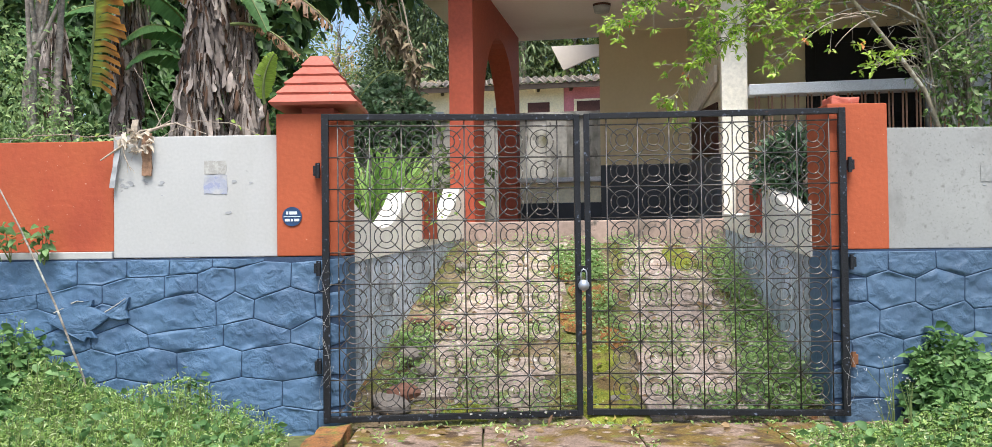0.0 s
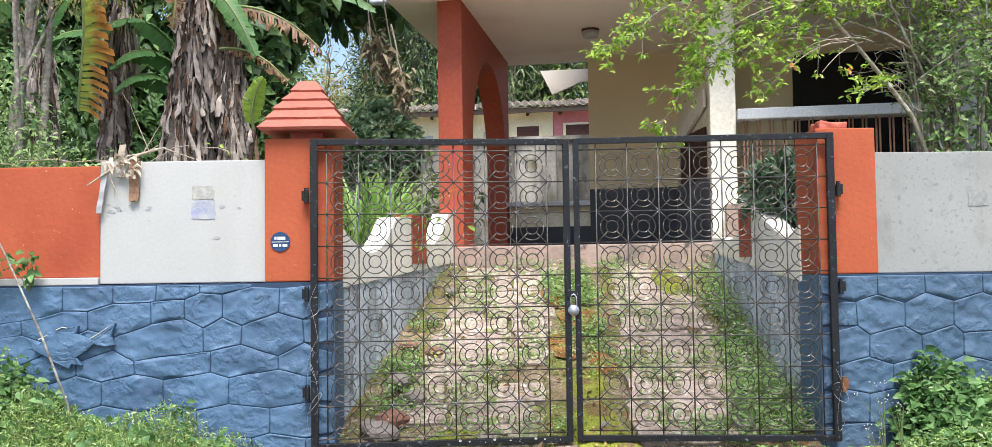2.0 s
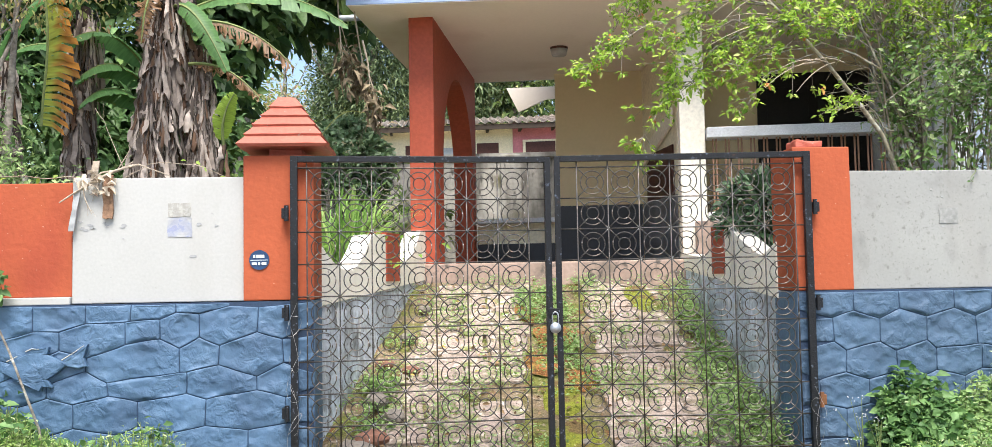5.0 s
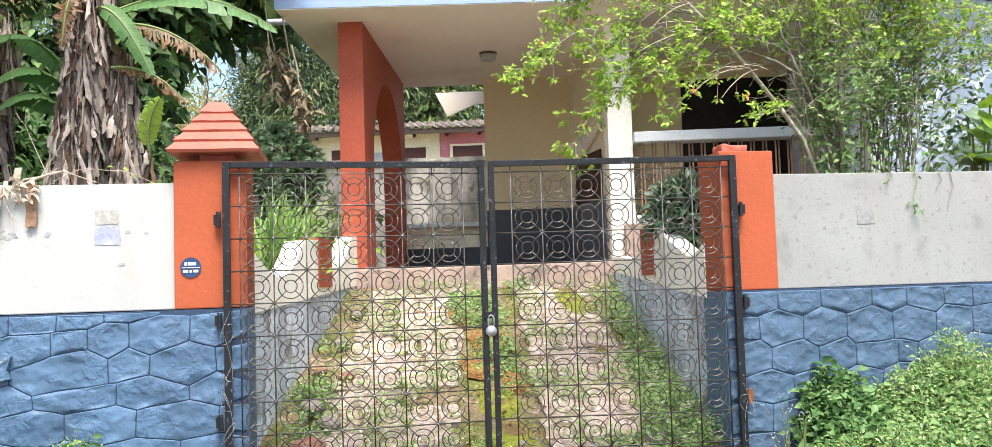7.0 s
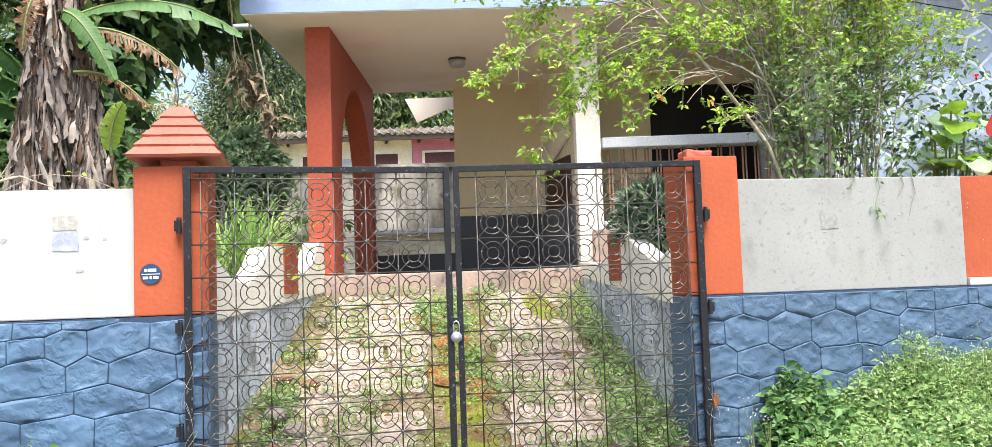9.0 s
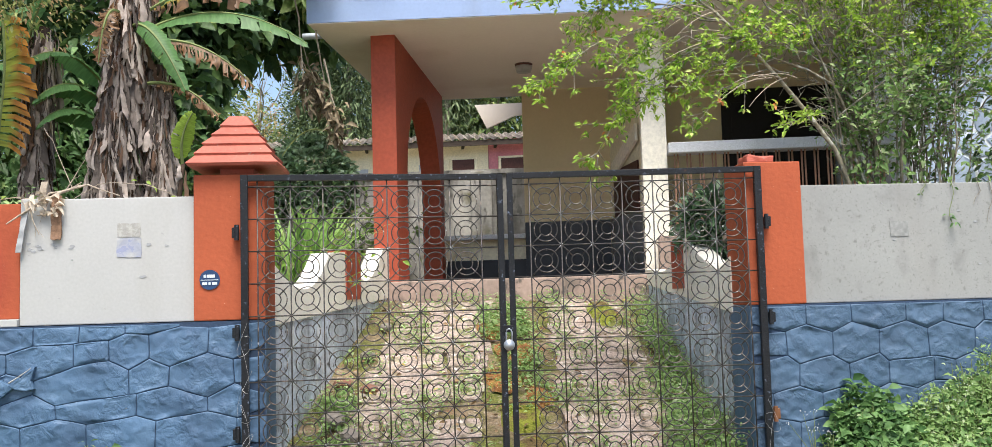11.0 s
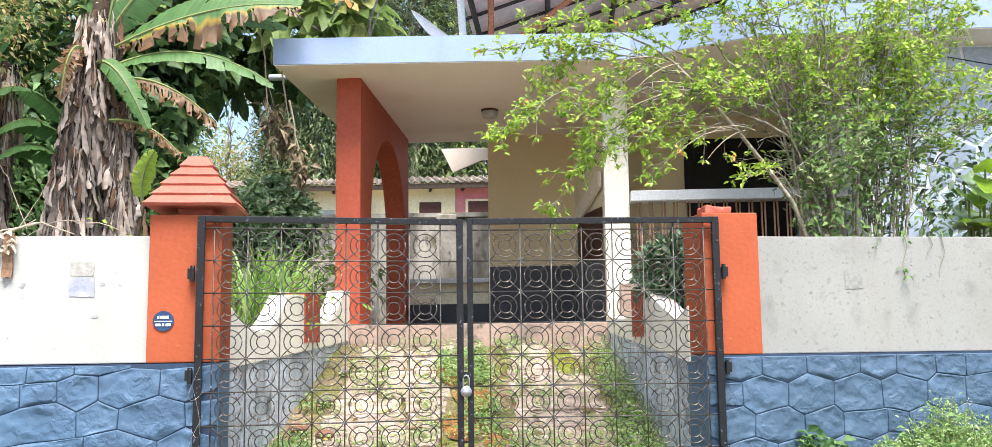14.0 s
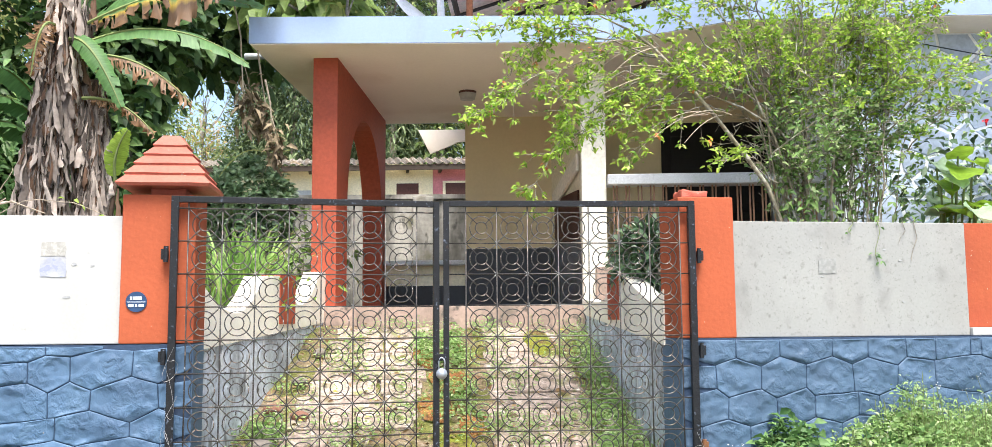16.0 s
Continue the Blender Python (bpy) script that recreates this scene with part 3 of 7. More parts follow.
def np_mesh(verts, faces, material, smooth=False, uv=None):
    """A mesh from numpy arrays: verts (n, 3), faces (m, 3 or 4)."""
    me = bpy.data.meshes.new("mesh")
    k = faces.shape[1]
    me.vertices.add(len(verts))
    me.vertices.foreach_set("co", np.ascontiguousarray(verts, dtype=np.float32).ravel())
    me.loops.add(faces.size)
    me.loops.foreach_set("vertex_index", np.ascontiguousarray(faces, dtype=np.int32).ravel())
    me.polygons.add(len(faces))
    me.polygons.foreach_set("loop_start", np.arange(0, faces.size, k, dtype=np.int32))
    me.update(calc_edges=True)
    me.validate()
    me.materials.append(material)
    if uv is not None:
        layer = me.uv_layers.new(name="UVMap")
        layer.data.foreach_set("uv", np.ascontiguousarray(uv[faces.ravel()], dtype=np.float32).ravel())
    if smooth:
        me.polygons.foreach_set("use_smooth", [True] * len(me.polygons))
    return me


rng = np.random.default_rng(7)


def unit(a):
    return a / np.maximum(np.linalg.norm(a, axis=-1, keepdims=True), 1e-9)


def leaves(P, D, L, W, material, fold=0.25, droop=0.25, up=None):
    """Leaves as folded, drooping blades: P bases, D directions, L lengths, W widths (arrays)."""
    n = len(P)
    P, D = np.asarray(P, float), unit(np.asarray(D, float))
    up = np.array([0, 0, 1.0]) if up is None else up
    N = unit(up * np.array([1, 1, 0.75]) + np.array([0, -0.45, 0]) + rng.normal(0, 0.55, (n, 3)))
    S = unit(np.cross(D, N))
    N = unit(np.cross(S, D))
    L, W = np.broadcast_to(L, n)[:, None], np.broadcast_to(W, n)[:, None]
    mid = P + D * L * 0.42
    tip = P + D * L - np.array([0, 0, 1.0]) * L * droop
    m2 = P + D * L * 0.75 - np.array([0, 0, 1.0]) * L * droop * 0.45
    V = np.stack([P, mid + S * W / 2 + N * W * fold, mid, mid - S * W / 2 + N * W * fold, m2 + S * W * 0.33 + N * W * fold * 0.6, m2,
                  m2 - S * W * 0.33 + N * W * fold * 0.6, tip], 1).reshape(-1, 3)
    F = np.array([[0, 2, 1], [0, 3, 2], [1, 2, 5], [1, 5, 4], [2, 3, 6], [2, 6, 5], [4, 5, 7], [5, 6, 7]])
    faces = (np.arange(n)[:, None, None] * 8 + F[None]).reshape(-1, 3)
    return np_mesh(V, faces, material, True)


def blades(P, D, L, W, material, bend=0.5, segs=4):
    """Grass-like blades that bend over."""
    n = len(P)
    D = unit(np.asarray(D, float))
    L, W = np.broadcast_to(L, n)[:, None], np.broadcast_to(W, n)[:, None]
    S = unit(np.cross(D, np.array([0, 0, 1.0])) + rng.normal(0, 0.05, (n, 3)))
    H = unit(D * np.array([1, 1, 0]) + 1e-6)
    rows = []
    for i in range(segs + 1):
        f = i / segs
        c = P + D * L * f + H * L * bend * f * f * 0.5 - np.array([0, 0, 1.0]) * L * bend * f ** 3 * 0.75
        w = W * (1 - f ** 2) * (0.6 + 0.8 * f) * 0.5 + 0.0004
        rows += [c - S * w, c + S * w]
    V = np.stack(rows, 1).reshape(-1, 3)
    k = 2 * (segs + 1)
    F = np.array([[2 * i, 2 * i + 1, 2 * i + 3, 2 * i + 2] for i in range(segs)])
    return np_mesh(V, (np.arange(n)[:, None, None] * k + F[None]).reshape(-1, 4), material, True)

# ---- plan: gate on y = 0, house turned by 10.5 degrees ----
HA = radians(10.5)
HU, HV, HO = Vector((math.cos(HA), -math.sin(HA))), Vector((math.sin(HA), math.cos(HA))), Vector((-0.92, 3.1))
FLOOR, CEIL = 1.285, 3.58
GARDEN = 0.92


def hp(u, v, z=0.0):
    p = HO + HU * u + HV * v
    return (p.x, p.y, z)


def hbox(u0, u1, v0, v1, z0, z1, bevel=0.0, bm=None):
    return box(u0, u1, v0, v1, z0, z1, bevel, bm, at=hp)


RAMP_END = 2.75


def ramp_left(y):
    return -1.42 + 0.24 * (y - 0.43)


RAMP_RIGHT = 1.46


def ramp_z(y):
    return max(0.0, min(1.0, (y - 0.05) / (RAMP_END - 0.05))) * 1.10


# ---- ground ----


def ground_height(x, y):
    if y < 0.22:
        return -0.03 - 0.012 * max(0.0, -y - 1.0)
    if y < RAMP_END + 0.3 and ramp_left(y) - 0.2 < x < RAMP_RIGHT + 0.2:
        return ramp_z(y) - 0.12
    return GARDEN + 0.04 * max(0.0, min(y - 4.0, 10.0))


def build_ground():
    xs = np.unique(np.concatenate([np.linspace(-6, 8, 71), np.array([-600, -300, -150, -80, -40, -25, -15, -10, 12, 18, 28, 45, 80, 150, 300, 600])]))
    ys = np.unique(np.concatenate([np.linspace(-6, 0.2, 32), np.linspace(0.24, 8, 40), np.array([-600, -300, -100, -40, -20, -10, 10, 12, 14, 16, 20, 26, 35, 50, 80, 150, 300, 600])]))
    V = np.array([(x, y, ground_height(x, y) + (0.02 * noise.noise(Vector((x * 1.3, y * 1.3, 0))) if abs(x) < 10 else 0)) for y in ys for x in xs])
    nx = len(xs)
    F = np.array([(j * nx + i, j * nx + i + 1, (j + 1) * nx + i + 1, (j + 1) * nx + i) for j in range(len(ys) - 1) for i in range(nx - 1)])
    me = np_mesh(V, F, M["ground"], True)
    me.materials.append(M["road"])
    for f in me.polygons:
        f.material_index = 1 if f.center.y < -1.4 else 0
    single("ground", me, None, "grassy brown earth with leaf litter", "ground", kind="structure")


build_ground()

# apron in front of the gate
apron = thing("pavement", (0, 0, 0), "mossy cracked concrete apron before the gate", "pavement", kind="structure")


def worn_slab(x0, x1, y0, y1, z0, z1, seed, cuts=10, rough=0.012):
    bm = box(x0, x1, y0, y1, z0, z1, 0.008)
    bmesh.ops.subdivide_edges(bm, edges=[e for e in bm.edges if e.calc_length() > 0.15], cuts=cuts, use_grid_fill=True)
    for vtx in bm.verts:
        vtx.co.z += rough * noise.noise(vtx.co * 4 + Vector((seed, 0, 0)))
        vtx.co.x += rough * 0.6 * noise.noise(vtx.co * 6 + Vector((0, seed, 0)))
        vtx.co.y += rough * 0.6 * noise.noise(vtx.co * 6 + Vector((0, 0, seed)))
    return bm


for i, (a, b) in enumerate([(-1.36, -0.62), (-0.61, 0.26), (0.27, 1.05), (1.06, 1.8)]):
    part("slab", worn_slab(a, b, -1.1, 0.06, -0.12, 0.012, i * 3.1), M["apron"], apron)
part("kerb", worn_slab(-1.56, -1.385, -1.1, -0.06, -0.12, 0.055, 20.0, 9, 0.03), M["moss_rust"], apron, "low kerb covered with rust brown moss")

# ---- boundary walls ----
WALL_TOP, LEDGE = 1.765, 1.035


def stone_cells(x0, x1, z0, z1, cw, ch, rnd, loose=1.0):
    """A running net of six-sided cells with uneven corners that fills a rectangle."""
    rows = max(2, round((z1 - z0) / ch))
    ch = (z1 - z0) / rows
    cols = max(1, round((x1 - x0) / cw))
    cw = (x1 - x0) / cols
    jit = {}

    def corner(i, j, up):
        # corner i (half steps) on joint line j, shifted up or down
        key = (i, j)
        if key not in jit:
            jit[key] = (rnd.uniform(-0.24, 0.24) * cw * loose, rnd.uniform(-0.2, 0.2) * ch * loose)
        dx, dz = jit[key]
        x = x0 + i * cw / 2 + dx
        z = z0 + j * ch + dz + (0.17 * ch if up else -0.17 * ch)
        if j in (0, rows):
            z = z0 + j * ch
        return (min(max(x, x0), x1), min(max(z, z0), z1))
    cells = []
    for j in range(rows):
        start = 0 if j % 2 == 0 else -1
        for i in range(start, 2 * cols, 2):
            # lower joint line: low at the cell's middle, upper: high at the middle
            pts = [corner(i, j, True), corner(i + 1, j, False), corner(i + 2, j, True), corner(i + 2, j + 1, False), corner(i + 1, j + 1, True), corner(i, j + 1, False)]
            out = []
            for p in pts:
                if not out or (abs(p[0] - out[-1][0]) + abs(p[1] - out[-1][1])) > 0.015:
                    out.append(p)
            xs = [p[0] for p in out]
            if len(out) >= 3 and max(xs) - min(xs) > 0.05:
                cells.append(out)
    return cells


def stone_mesh(poly, y, gap, depth, material, seed, relief=0.02, bow=0.0):
    """One rough stone: the polygon drawn in by the joint, its rim rounded back, its face broken and uneven."""
    cx, cz = sum(p[0] for p in poly) / len(poly), sum(p[1] for p in poly) / len(poly)
    edge = []
    k = len(poly)
    for i in range(k):          # more corners on the rim, softly waved
        a, b = poly[i], poly[(i + 1) % k]
        for f in (0, 0.17, 0.33, 0.5, 0.67, 0.83):
            x, z = a[0] + (b[0] - a[0]) * f, a[1] + (b[1] - a[1]) * f
            if bow:     # joints that wander; a shared edge wanders alike on both sides
                q = Vector((x * 4.2, 0.3, z * 4.2))
                x, z = x + bow * noise.noise(q), z + bow * noise.noise(q + Vector((7.7, 0, 3.1))) * min(1.0, (1.02 - z) * 12)
            edge.append((x, z))
    bm = bmesh.new()
    loops = []
    size = max(max(abs(p[0] - cx) for p in edge), 0.05)
    # rim in the joint, arris, then rings of broken face
    for kind, s, d in (("rim", 0.0, 0.014), ("rim", gap * 0.7, 0.006), ("rim", gap, -depth * 0.55), ("rim", gap + 0.003, -depth * 0.85), ("rim", gap + 0.010, -depth), ("face", 0.84, -depth), ("face", 0.64, -depth * 1.1), ("face", 0.4, -depth * 1.15), ("face", 0.18, -depth * 1.15)):
        row = []
        for x, z in edge:
            dx, dz = x - cx, z - cz
            r = math.hypot(dx, dz) or 1e-6
            f = max(1 - s / r, 0.86) if kind == "rim" else s
            q = Vector((cx + dx * f, 0, cz + dz * f))
            bumpy = 0 if kind == "rim" else relief * (noise.noise(q * 6 + Vector((seed, 0, 0))) + 0.5 * noise.noise(q * 13 + Vector((0, seed, 0))))
            row.append(bm.verts.new((q.x, y + d + bumpy, q.z)))
        loops.append(row)
    q = Vector((cx, 0, cz))
    mid = bm.verts.new((cx, y - depth * 1.15 + relief * noise.noise(q * 6 + Vector((seed, 0, 0))), cz))
    n = len(edge)
    for a, b in zip(loops, loops[1:]):
        for i in range(n):
            bm.faces.new((a[i], a[(i + 1) % n], b[(i + 1) % n], b[i]))
    for i in range(n):
        bm.faces.new((loops[-1][i], loops[-1][(i + 1) % n], mid))
    return mesh_of(bm, material, True)


def course_cells(x0, x1, lines, joints):
    """Rough courses of wide six-sided stones. lines, from the foot up: height, slope and zigzag of each bed joint; joints: the
    upright joints of each course. A bed joint rises to meet the joints above it and dips to meet those below."""
    top = lines[-1][0]

    def node(j, x, above):
        z, slope, zig = lines[j]
        across = joints[j - 1] if above and j else joints[j] if not above and j < len(joints) else []
        if any(abs(x - q) < 0.05 for q in across):       # an upright joint that runs on through the bed
            zig = 0.0
        return (x, min(z + slope * (x - x0) + (zig if above else -zig), top))
    cells = []
    for j, upright in enumerate(joints):
        ends = [x0] + [x for x in upright if x0 < x < x1] + [x1]
        for a, b in zip(ends, ends[1:]):
            low = [node(j, a, True)] + ([node(j, x, False) for x in joints[j - 1] if a + 0.02 < x < b - 0.02] if j else []) + [node(j, b, True)]
            high = [node(j + 1, a, False)] + ([node(j + 1, x, True) for x in joints[j + 1] if a + 0.02 < x < b - 0.02] if j + 1 < len(joints) else []) + [node(j + 1, b, False)]
            if max(p[1] for p in high) - min(p[1] for p in low) > 0.04:
                cells.append(low + high[::-1])
    return cells


def stone_face(cells, y, parent, seed, paint="stone"):
    for i, poly in enumerate(cells):
        part("stone", stone_mesh(poly, y, 0.0032, 0.0042, M[paint], seed * 10 + i, 0.008, 0.014), None, parent)


def wavy_top(bm, top, amount=0.006):
    for vtx in bm.verts:
        if abs(vtx.co.z - top) < 0.02:
            vtx.co.z += amount * noise.noise(Vector((vtx.co.x * 3, vtx.co.y, 0)))


def wall_panel(x0, x1, y0, y1, z0, z1, cuts=14):
    bm = box(x0, x1, y0, y1, z0, z1, 0.006)
    bmesh.ops.subdivide_edges(bm, edges=[e for e in bm.edges if abs(e.verts[0].co.x - e.verts[1].co.x) > 0.3], cuts=cuts, use_grid_fill=True)
    wavy_top(bm, z1)
    return bm


wall_w = thing("wall_west", (0, 0, 0), "roadside boundary wall, orange and white panels over blue stone", "wall", kind="structure")
part("plinth", box(-6.0, -1.43, 0.055, 0.33, -0.4, LEDGE - 0.005), M["joint"], wall_w, "blue painted stone base")
part("panel", wall_panel(-2.82, -1.835, 0.085, 0.28, LEDGE, WALL_TOP), M["white"], wall_w, "white limewashed panel with grey stains")
part("panel", wall_panel(-6.0, -2.825, 0.10, 0.28, LEDGE + 0.04, WALL_TOP - 0.025), M["orange"], wall_w, "orange painted panel")
part("ledge", box(-6.0, -2.823, 0.06, 0.28, LEDGE - 0.004, LEDGE + 0.04, 0.006), M["white"], wall_w, "white ledge")

BED_TOP = LEDGE - 0.012
far_joints = [-4.9 + 0.37 * k for k in range(4)]
west_joints = [[-3.2, -2.85, -2.4, -2.1, -1.75], [-3.05, -2.7, -2.3, -1.917, -1.6], [-3.3, -2.95, -2.543, -2.238, -1.807], [-3.1, -2.8, -2.43, -2.052, -1.59],
               [-3.3, -2.94, -2.60, -2.162, -1.76], [-3.1, -2.72, -2.2, -1.975, -1.605], [-3.265, -2.883, -2.502, -2.305, -2.085, -1.757], [-3.033, -2.728, -2.471, -2.216, -1.915]]
stone_face(course_cells(-5.2, -1.43, [(-0.2, 0, 0), (-0.04, 0, 0.015), (0.13, 0, 0.012), (0.305, 0, 0.02), (0.43, 0.02, 0.022), (0.545, 0.027, 0.036), (0.545, 0.083, 0.03), (0.617, 0.115, 0.015), (BED_TOP, 0, 0)],
                        [[x - 0.17 * (k % 2) for x in far_joints] + row for k, row in enumerate(west_joints)]), 0.052, wall_w, 3)
wall_e = thing("wall_east", (0, 0, 0), "roadside boundary wall, weathered white panel over blue stone", "wall", kind="structure")
part("plinth", box(1.475, 8.0, 0.055, 0.33, -0.4, LEDGE - 0.002), M["joint"], wall_e, "blue painted stone base")
part("panel", wall_panel(1.83, 3.425, 0.085, 0.28, LEDGE, WALL_TOP), M["white_grimy"], wall_e, "white panel grey with mildew")
part("panel", wall_panel(3.43, 8.0, 0.10, 0.28, LEDGE + 0.05, WALL_TOP + 0.002), M["orange"], wall_e, "orange painted panel")
part("ledge", box(3.428, 8.0, 0.06, 0.28, LEDGE - 0.001, LEDGE + 0.05, 0.006), M["white"], wall_e, "white ledge")
east_joints = [[1.9, 2.2, 2.5, 2.85], [1.75, 2.05, 2.36, 2.7, 3.0], [1.595, 1.898, 2.2, 2.5, 2.85], [1.764, 2.068, 2.328, 2.61, 2.756, 3.02], [1.685, 1.977, 2.27, 2.585, 2.88, 3.144], [1.823, 2.107, 2.447, 2.69, 2.95, 3.155, 3.397]]
stone_face(course_cells(1.475, 6.1, [(-0.02, 0, 0), (0.14, 0, 0.012), (0.335, 0, 0.014), (0.52, 0, 0.024), (0.697, -0.004, 0.026), (0.89, -0.004, 0.026), (BED_TOP, 0, 0)],
                        [row + [3.62 - 0.15 * (k % 2) + 0.31 * q for q in range(8)] for k, row in enumerate(east_joints)]), 0.052, wall_e, 6, "stone_faded")

# ---- gate pillars ----
def tiered_cap(parent, m):
    """A pyramid roof of five overlapping tile courses on a short neck."""
    c = part("cap", box(-0.10, 0.10, -0.10, 0.10, -0.006, 0.09, 0.01), M["terracotta"], parent, "red painted tiered pyramid cap", loc=m)
    z = 0.062
    for i, (a, b, h) in enumerate([(0.264, 0.204, 0.066), (0.227, 0.164, 0.066), (0.187, 0.120, 0.066), (0.143, 0.079, 0.064), (0.101, 0.050, 0.066)]):
        bm = bmesh.new()
        sq = ((-1, -1), (1, -1), (1, 1), (-1, 1))
        lo0 = [bm.verts.new((sx * (a - 0.012), sy * (a - 0.012), z - 0.016)) for sx, sy in sq]
        lo = [bm.verts.new((sx * a, sy * a, z)) for sx, sy in sq]
        hi = [bm.verts.new((sx * b, sy * b, z + h)) for sx, sy in sq]
        bm.faces.new(lo0[::-1])
        bm.faces.new(hi)
        for k in range(4):
            bm.faces.new((lo0[k], lo0[(k + 1) % 4], lo[(k + 1) % 4], lo[k]))
            bm.faces.new((lo[k], lo[(k + 1) % 4], hi[(k + 1) % 4], hi[k]))
        bmesh.ops.subdivide_edges(bm, edges=bm.edges[:], cuts=3, use_grid_fill=True)
        for vtx in bm.verts:
            vtx.co += Vector((0.004 * noise.noise(vtx.co * 8), 0.004 * noise.noise(vtx.co * 7), 0.006 * noise.noise(vtx.co * 9 + Vector((i, 0, 0)))))
        part("tile_course", bm, M["terracotta"], c)
        z += h - 0.004


for x0, x1, top in ((-1.835, -1.425, 1.888), (1.47, 1.829, 1.912)):
    cx = (x0 + x1) / 2
    west = x0 < 0
    pil = thing("gate_pillar", (cx, 0.2, 0), "orange gate pillar with a blue base and tiered red cap" if west else "orange gate pillar with a blue base, its cap broken off", "gate pillar", "gate pillars")
    bm = box(x0 - cx, x1 - cx, -0.148, 0.23, LEDGE, top, 0.008)
    part("shaft", bm, M["orange"], pil, "orange painted shaft")
    part("base", box(x0 - cx, x1 - cx, -0.142, 0.228, -0.3, LEDGE - 0.003, 0.006), M["pillar_base"], pil, "blue painted base")
    if west:
        tiered_cap(pil, (0.028, 0.045, top))
    else:
        stub = box(-0.085, 0.085, -0.085, 0.085, -0.004, 0.05, 0.012)
        bmesh.ops.subdivide_edges(stub, edges=stub.edges[:], cuts=2, use_grid_fill=True)
        for vtx in stub.verts:
            vtx.co += Vector((0.012 * noise.noise(vtx.co * 20), 0.01 * noise.noise(vtx.co * 17), 0.014 * noise.noise(vtx.co * 14)))
        part("cap_stub", stub, M["terracotta"], pil, "broken red neck of a missing cap", loc=(-0.05, -0.02, top))
    sx, leaf_x = (-1, -1.555) if west else (1, 1.555)
    for z in (1.54, 0.962, 0.386):
        rusty = not west and z < 0.5
        m = M["brass"] if rusty else M["metal"]
        hg = part("hinge", box(-0.005, 0.028, -0.03, 0.03, -0.03, 0.03, 0.003, at=lambda x, y, z, s=sx: (x * s, y, z)), m, pil, "rusted iron hinge" if rusty else "black iron hinge", loc=(leaf_x + sx * 0.022 - cx, 0.02 - 0.2, z))
        part("knuckle", tube([(0, -0.028, -0.045), (0, -0.028, 0.045)], 0.014, 8), m, hg)

# ---- gate ----
CELL, GX, GZ, LEAF_W, G_BOT, G_TOP = 0.188, 0.095, 0.112, 1.548, 0.05, 1.875
OUTER, INNER = ring(0.0705, 0.0036), ring(0.036, 0.0036, 18)
OUTER, INNER = mesh_of(OUTER, M["rod"], True), mesh_of(INNER, M["rod"], True)
d45 = math.sqrt(0.5)
SPOKES = [mesh_of(tube([(sx * d45 * 0.034, 0, sz * d45 * 0.034), (sx * 0.094, 0, sz * 0.094)], 0.0035, 5), M["rod"], True) for sx, sz in ((1, 1), (-1, 1), (-1, -1), (1, -1))]
WELDS = []
for k in range(3):          # splashes of silver paint over the welds, with arms along the spokes
    bm = bmesh.new()
    bmesh.ops.create_icosphere(bm, subdivisions=1, radius=0.0055 + 0.0008 * k)
    for q in range(4):
        if (q + k) % 4:
            a = math.pi / 4 + q * math.pi / 2
            tube([(0, 0.002, 0), (math.cos(a) * (0.012 + 0.006 * ((q + k) % 3)), 0.002, math.sin(a) * (0.012 + 0.006 * ((q + k) % 3)))], [0.0046, 0.0036], 5, bm)
    WELDS.append(mesh_of(bm, M["weld"], True))


def gate_leaf():
    """One leaf, its hinge stile at x = 0, reaching towards +x."""
    g = thing("gate_leaf", (0, 0, 0), "black iron gate leaf with rings in a square grid, closed", "gate", "gate leaves")
    part("hinge_stile", box(0, 0.042, -0.02, 0.02, G_BOT, G_TOP, 0.003), M["metal"], g)
    part("meeting_stile", box(LEAF_W - 0.036, LEAF_W, -0.018, 0.018, G_BOT + 0.002, G_TOP - 0.002, 0.003), M["metal"], g)
    part("top_rail", box(0.042, LEAF_W - 0.036, -0.018, 0.018, G_TOP - 0.036, G_TOP, 0.003), M["metal"], g)
    part("bottom_rail", box(0.042, LEAF_W - 0.036, -0.018, 0.018, G_BOT, G_BOT + 0.036, 0.003), M["metal"], g)
    for i in range(8):
        part("upright_rod", tube([(GX + i * CELL, 0.0, G_BOT + 0.03), (GX + i * CELL, 0.0, G_TOP - 0.02)], 0.0045, 6), M["rod"], g, "", True)
    for j in range(10):
        part("cross_rod", tube([(0.03, -0.006, GZ + j * CELL), (LEAF_W - 0.03, -0.006, GZ + j * CELL)], 0.0045, 6), M["rod"], g, "", True)
    for i in range(7):
        for j in range(9):
            c = (GX + (i + 0.5) * CELL, -0.004, GZ + (j + 0.5) * CELL)
            part("outer_ring", OUTER, None, g, loc=c)
            part("inner_ring", INNER, None, g, loc=c)
            for s in SPOKES:
                part("spoke", s, None, g, loc=c)
    for i in range(1, 7):
        for j in range(1, 9):
            if (i * 7 + j * 5) % 4:
                part("weld", WELDS[(i * 3 + j * 5) % 3], None, g, loc=(GX + i * CELL, -0.006, GZ + j * CELL))
    for k in range(9):          # pale lichen spots on the bottom rail
        s = 0.004 + 0.0025 * (k % 3)
        spot = [(s * (1 + 0.25 * math.sin(3 * a + k)) * math.cos(a), s * 0.8 * math.sin(a)) for a in np.linspace(0, math.tau, 10)[:-1]]
        part("lichen_spot", prism(spot, 0.002, "y"), M["faded"], g, "pale lichen spot", loc=(LEAF_W - 0.08 - 0.075 * k - 0.02 * (k % 2), -0.0195, G_BOT + 0.018 + 0.007 * (k % 3)))
    return g


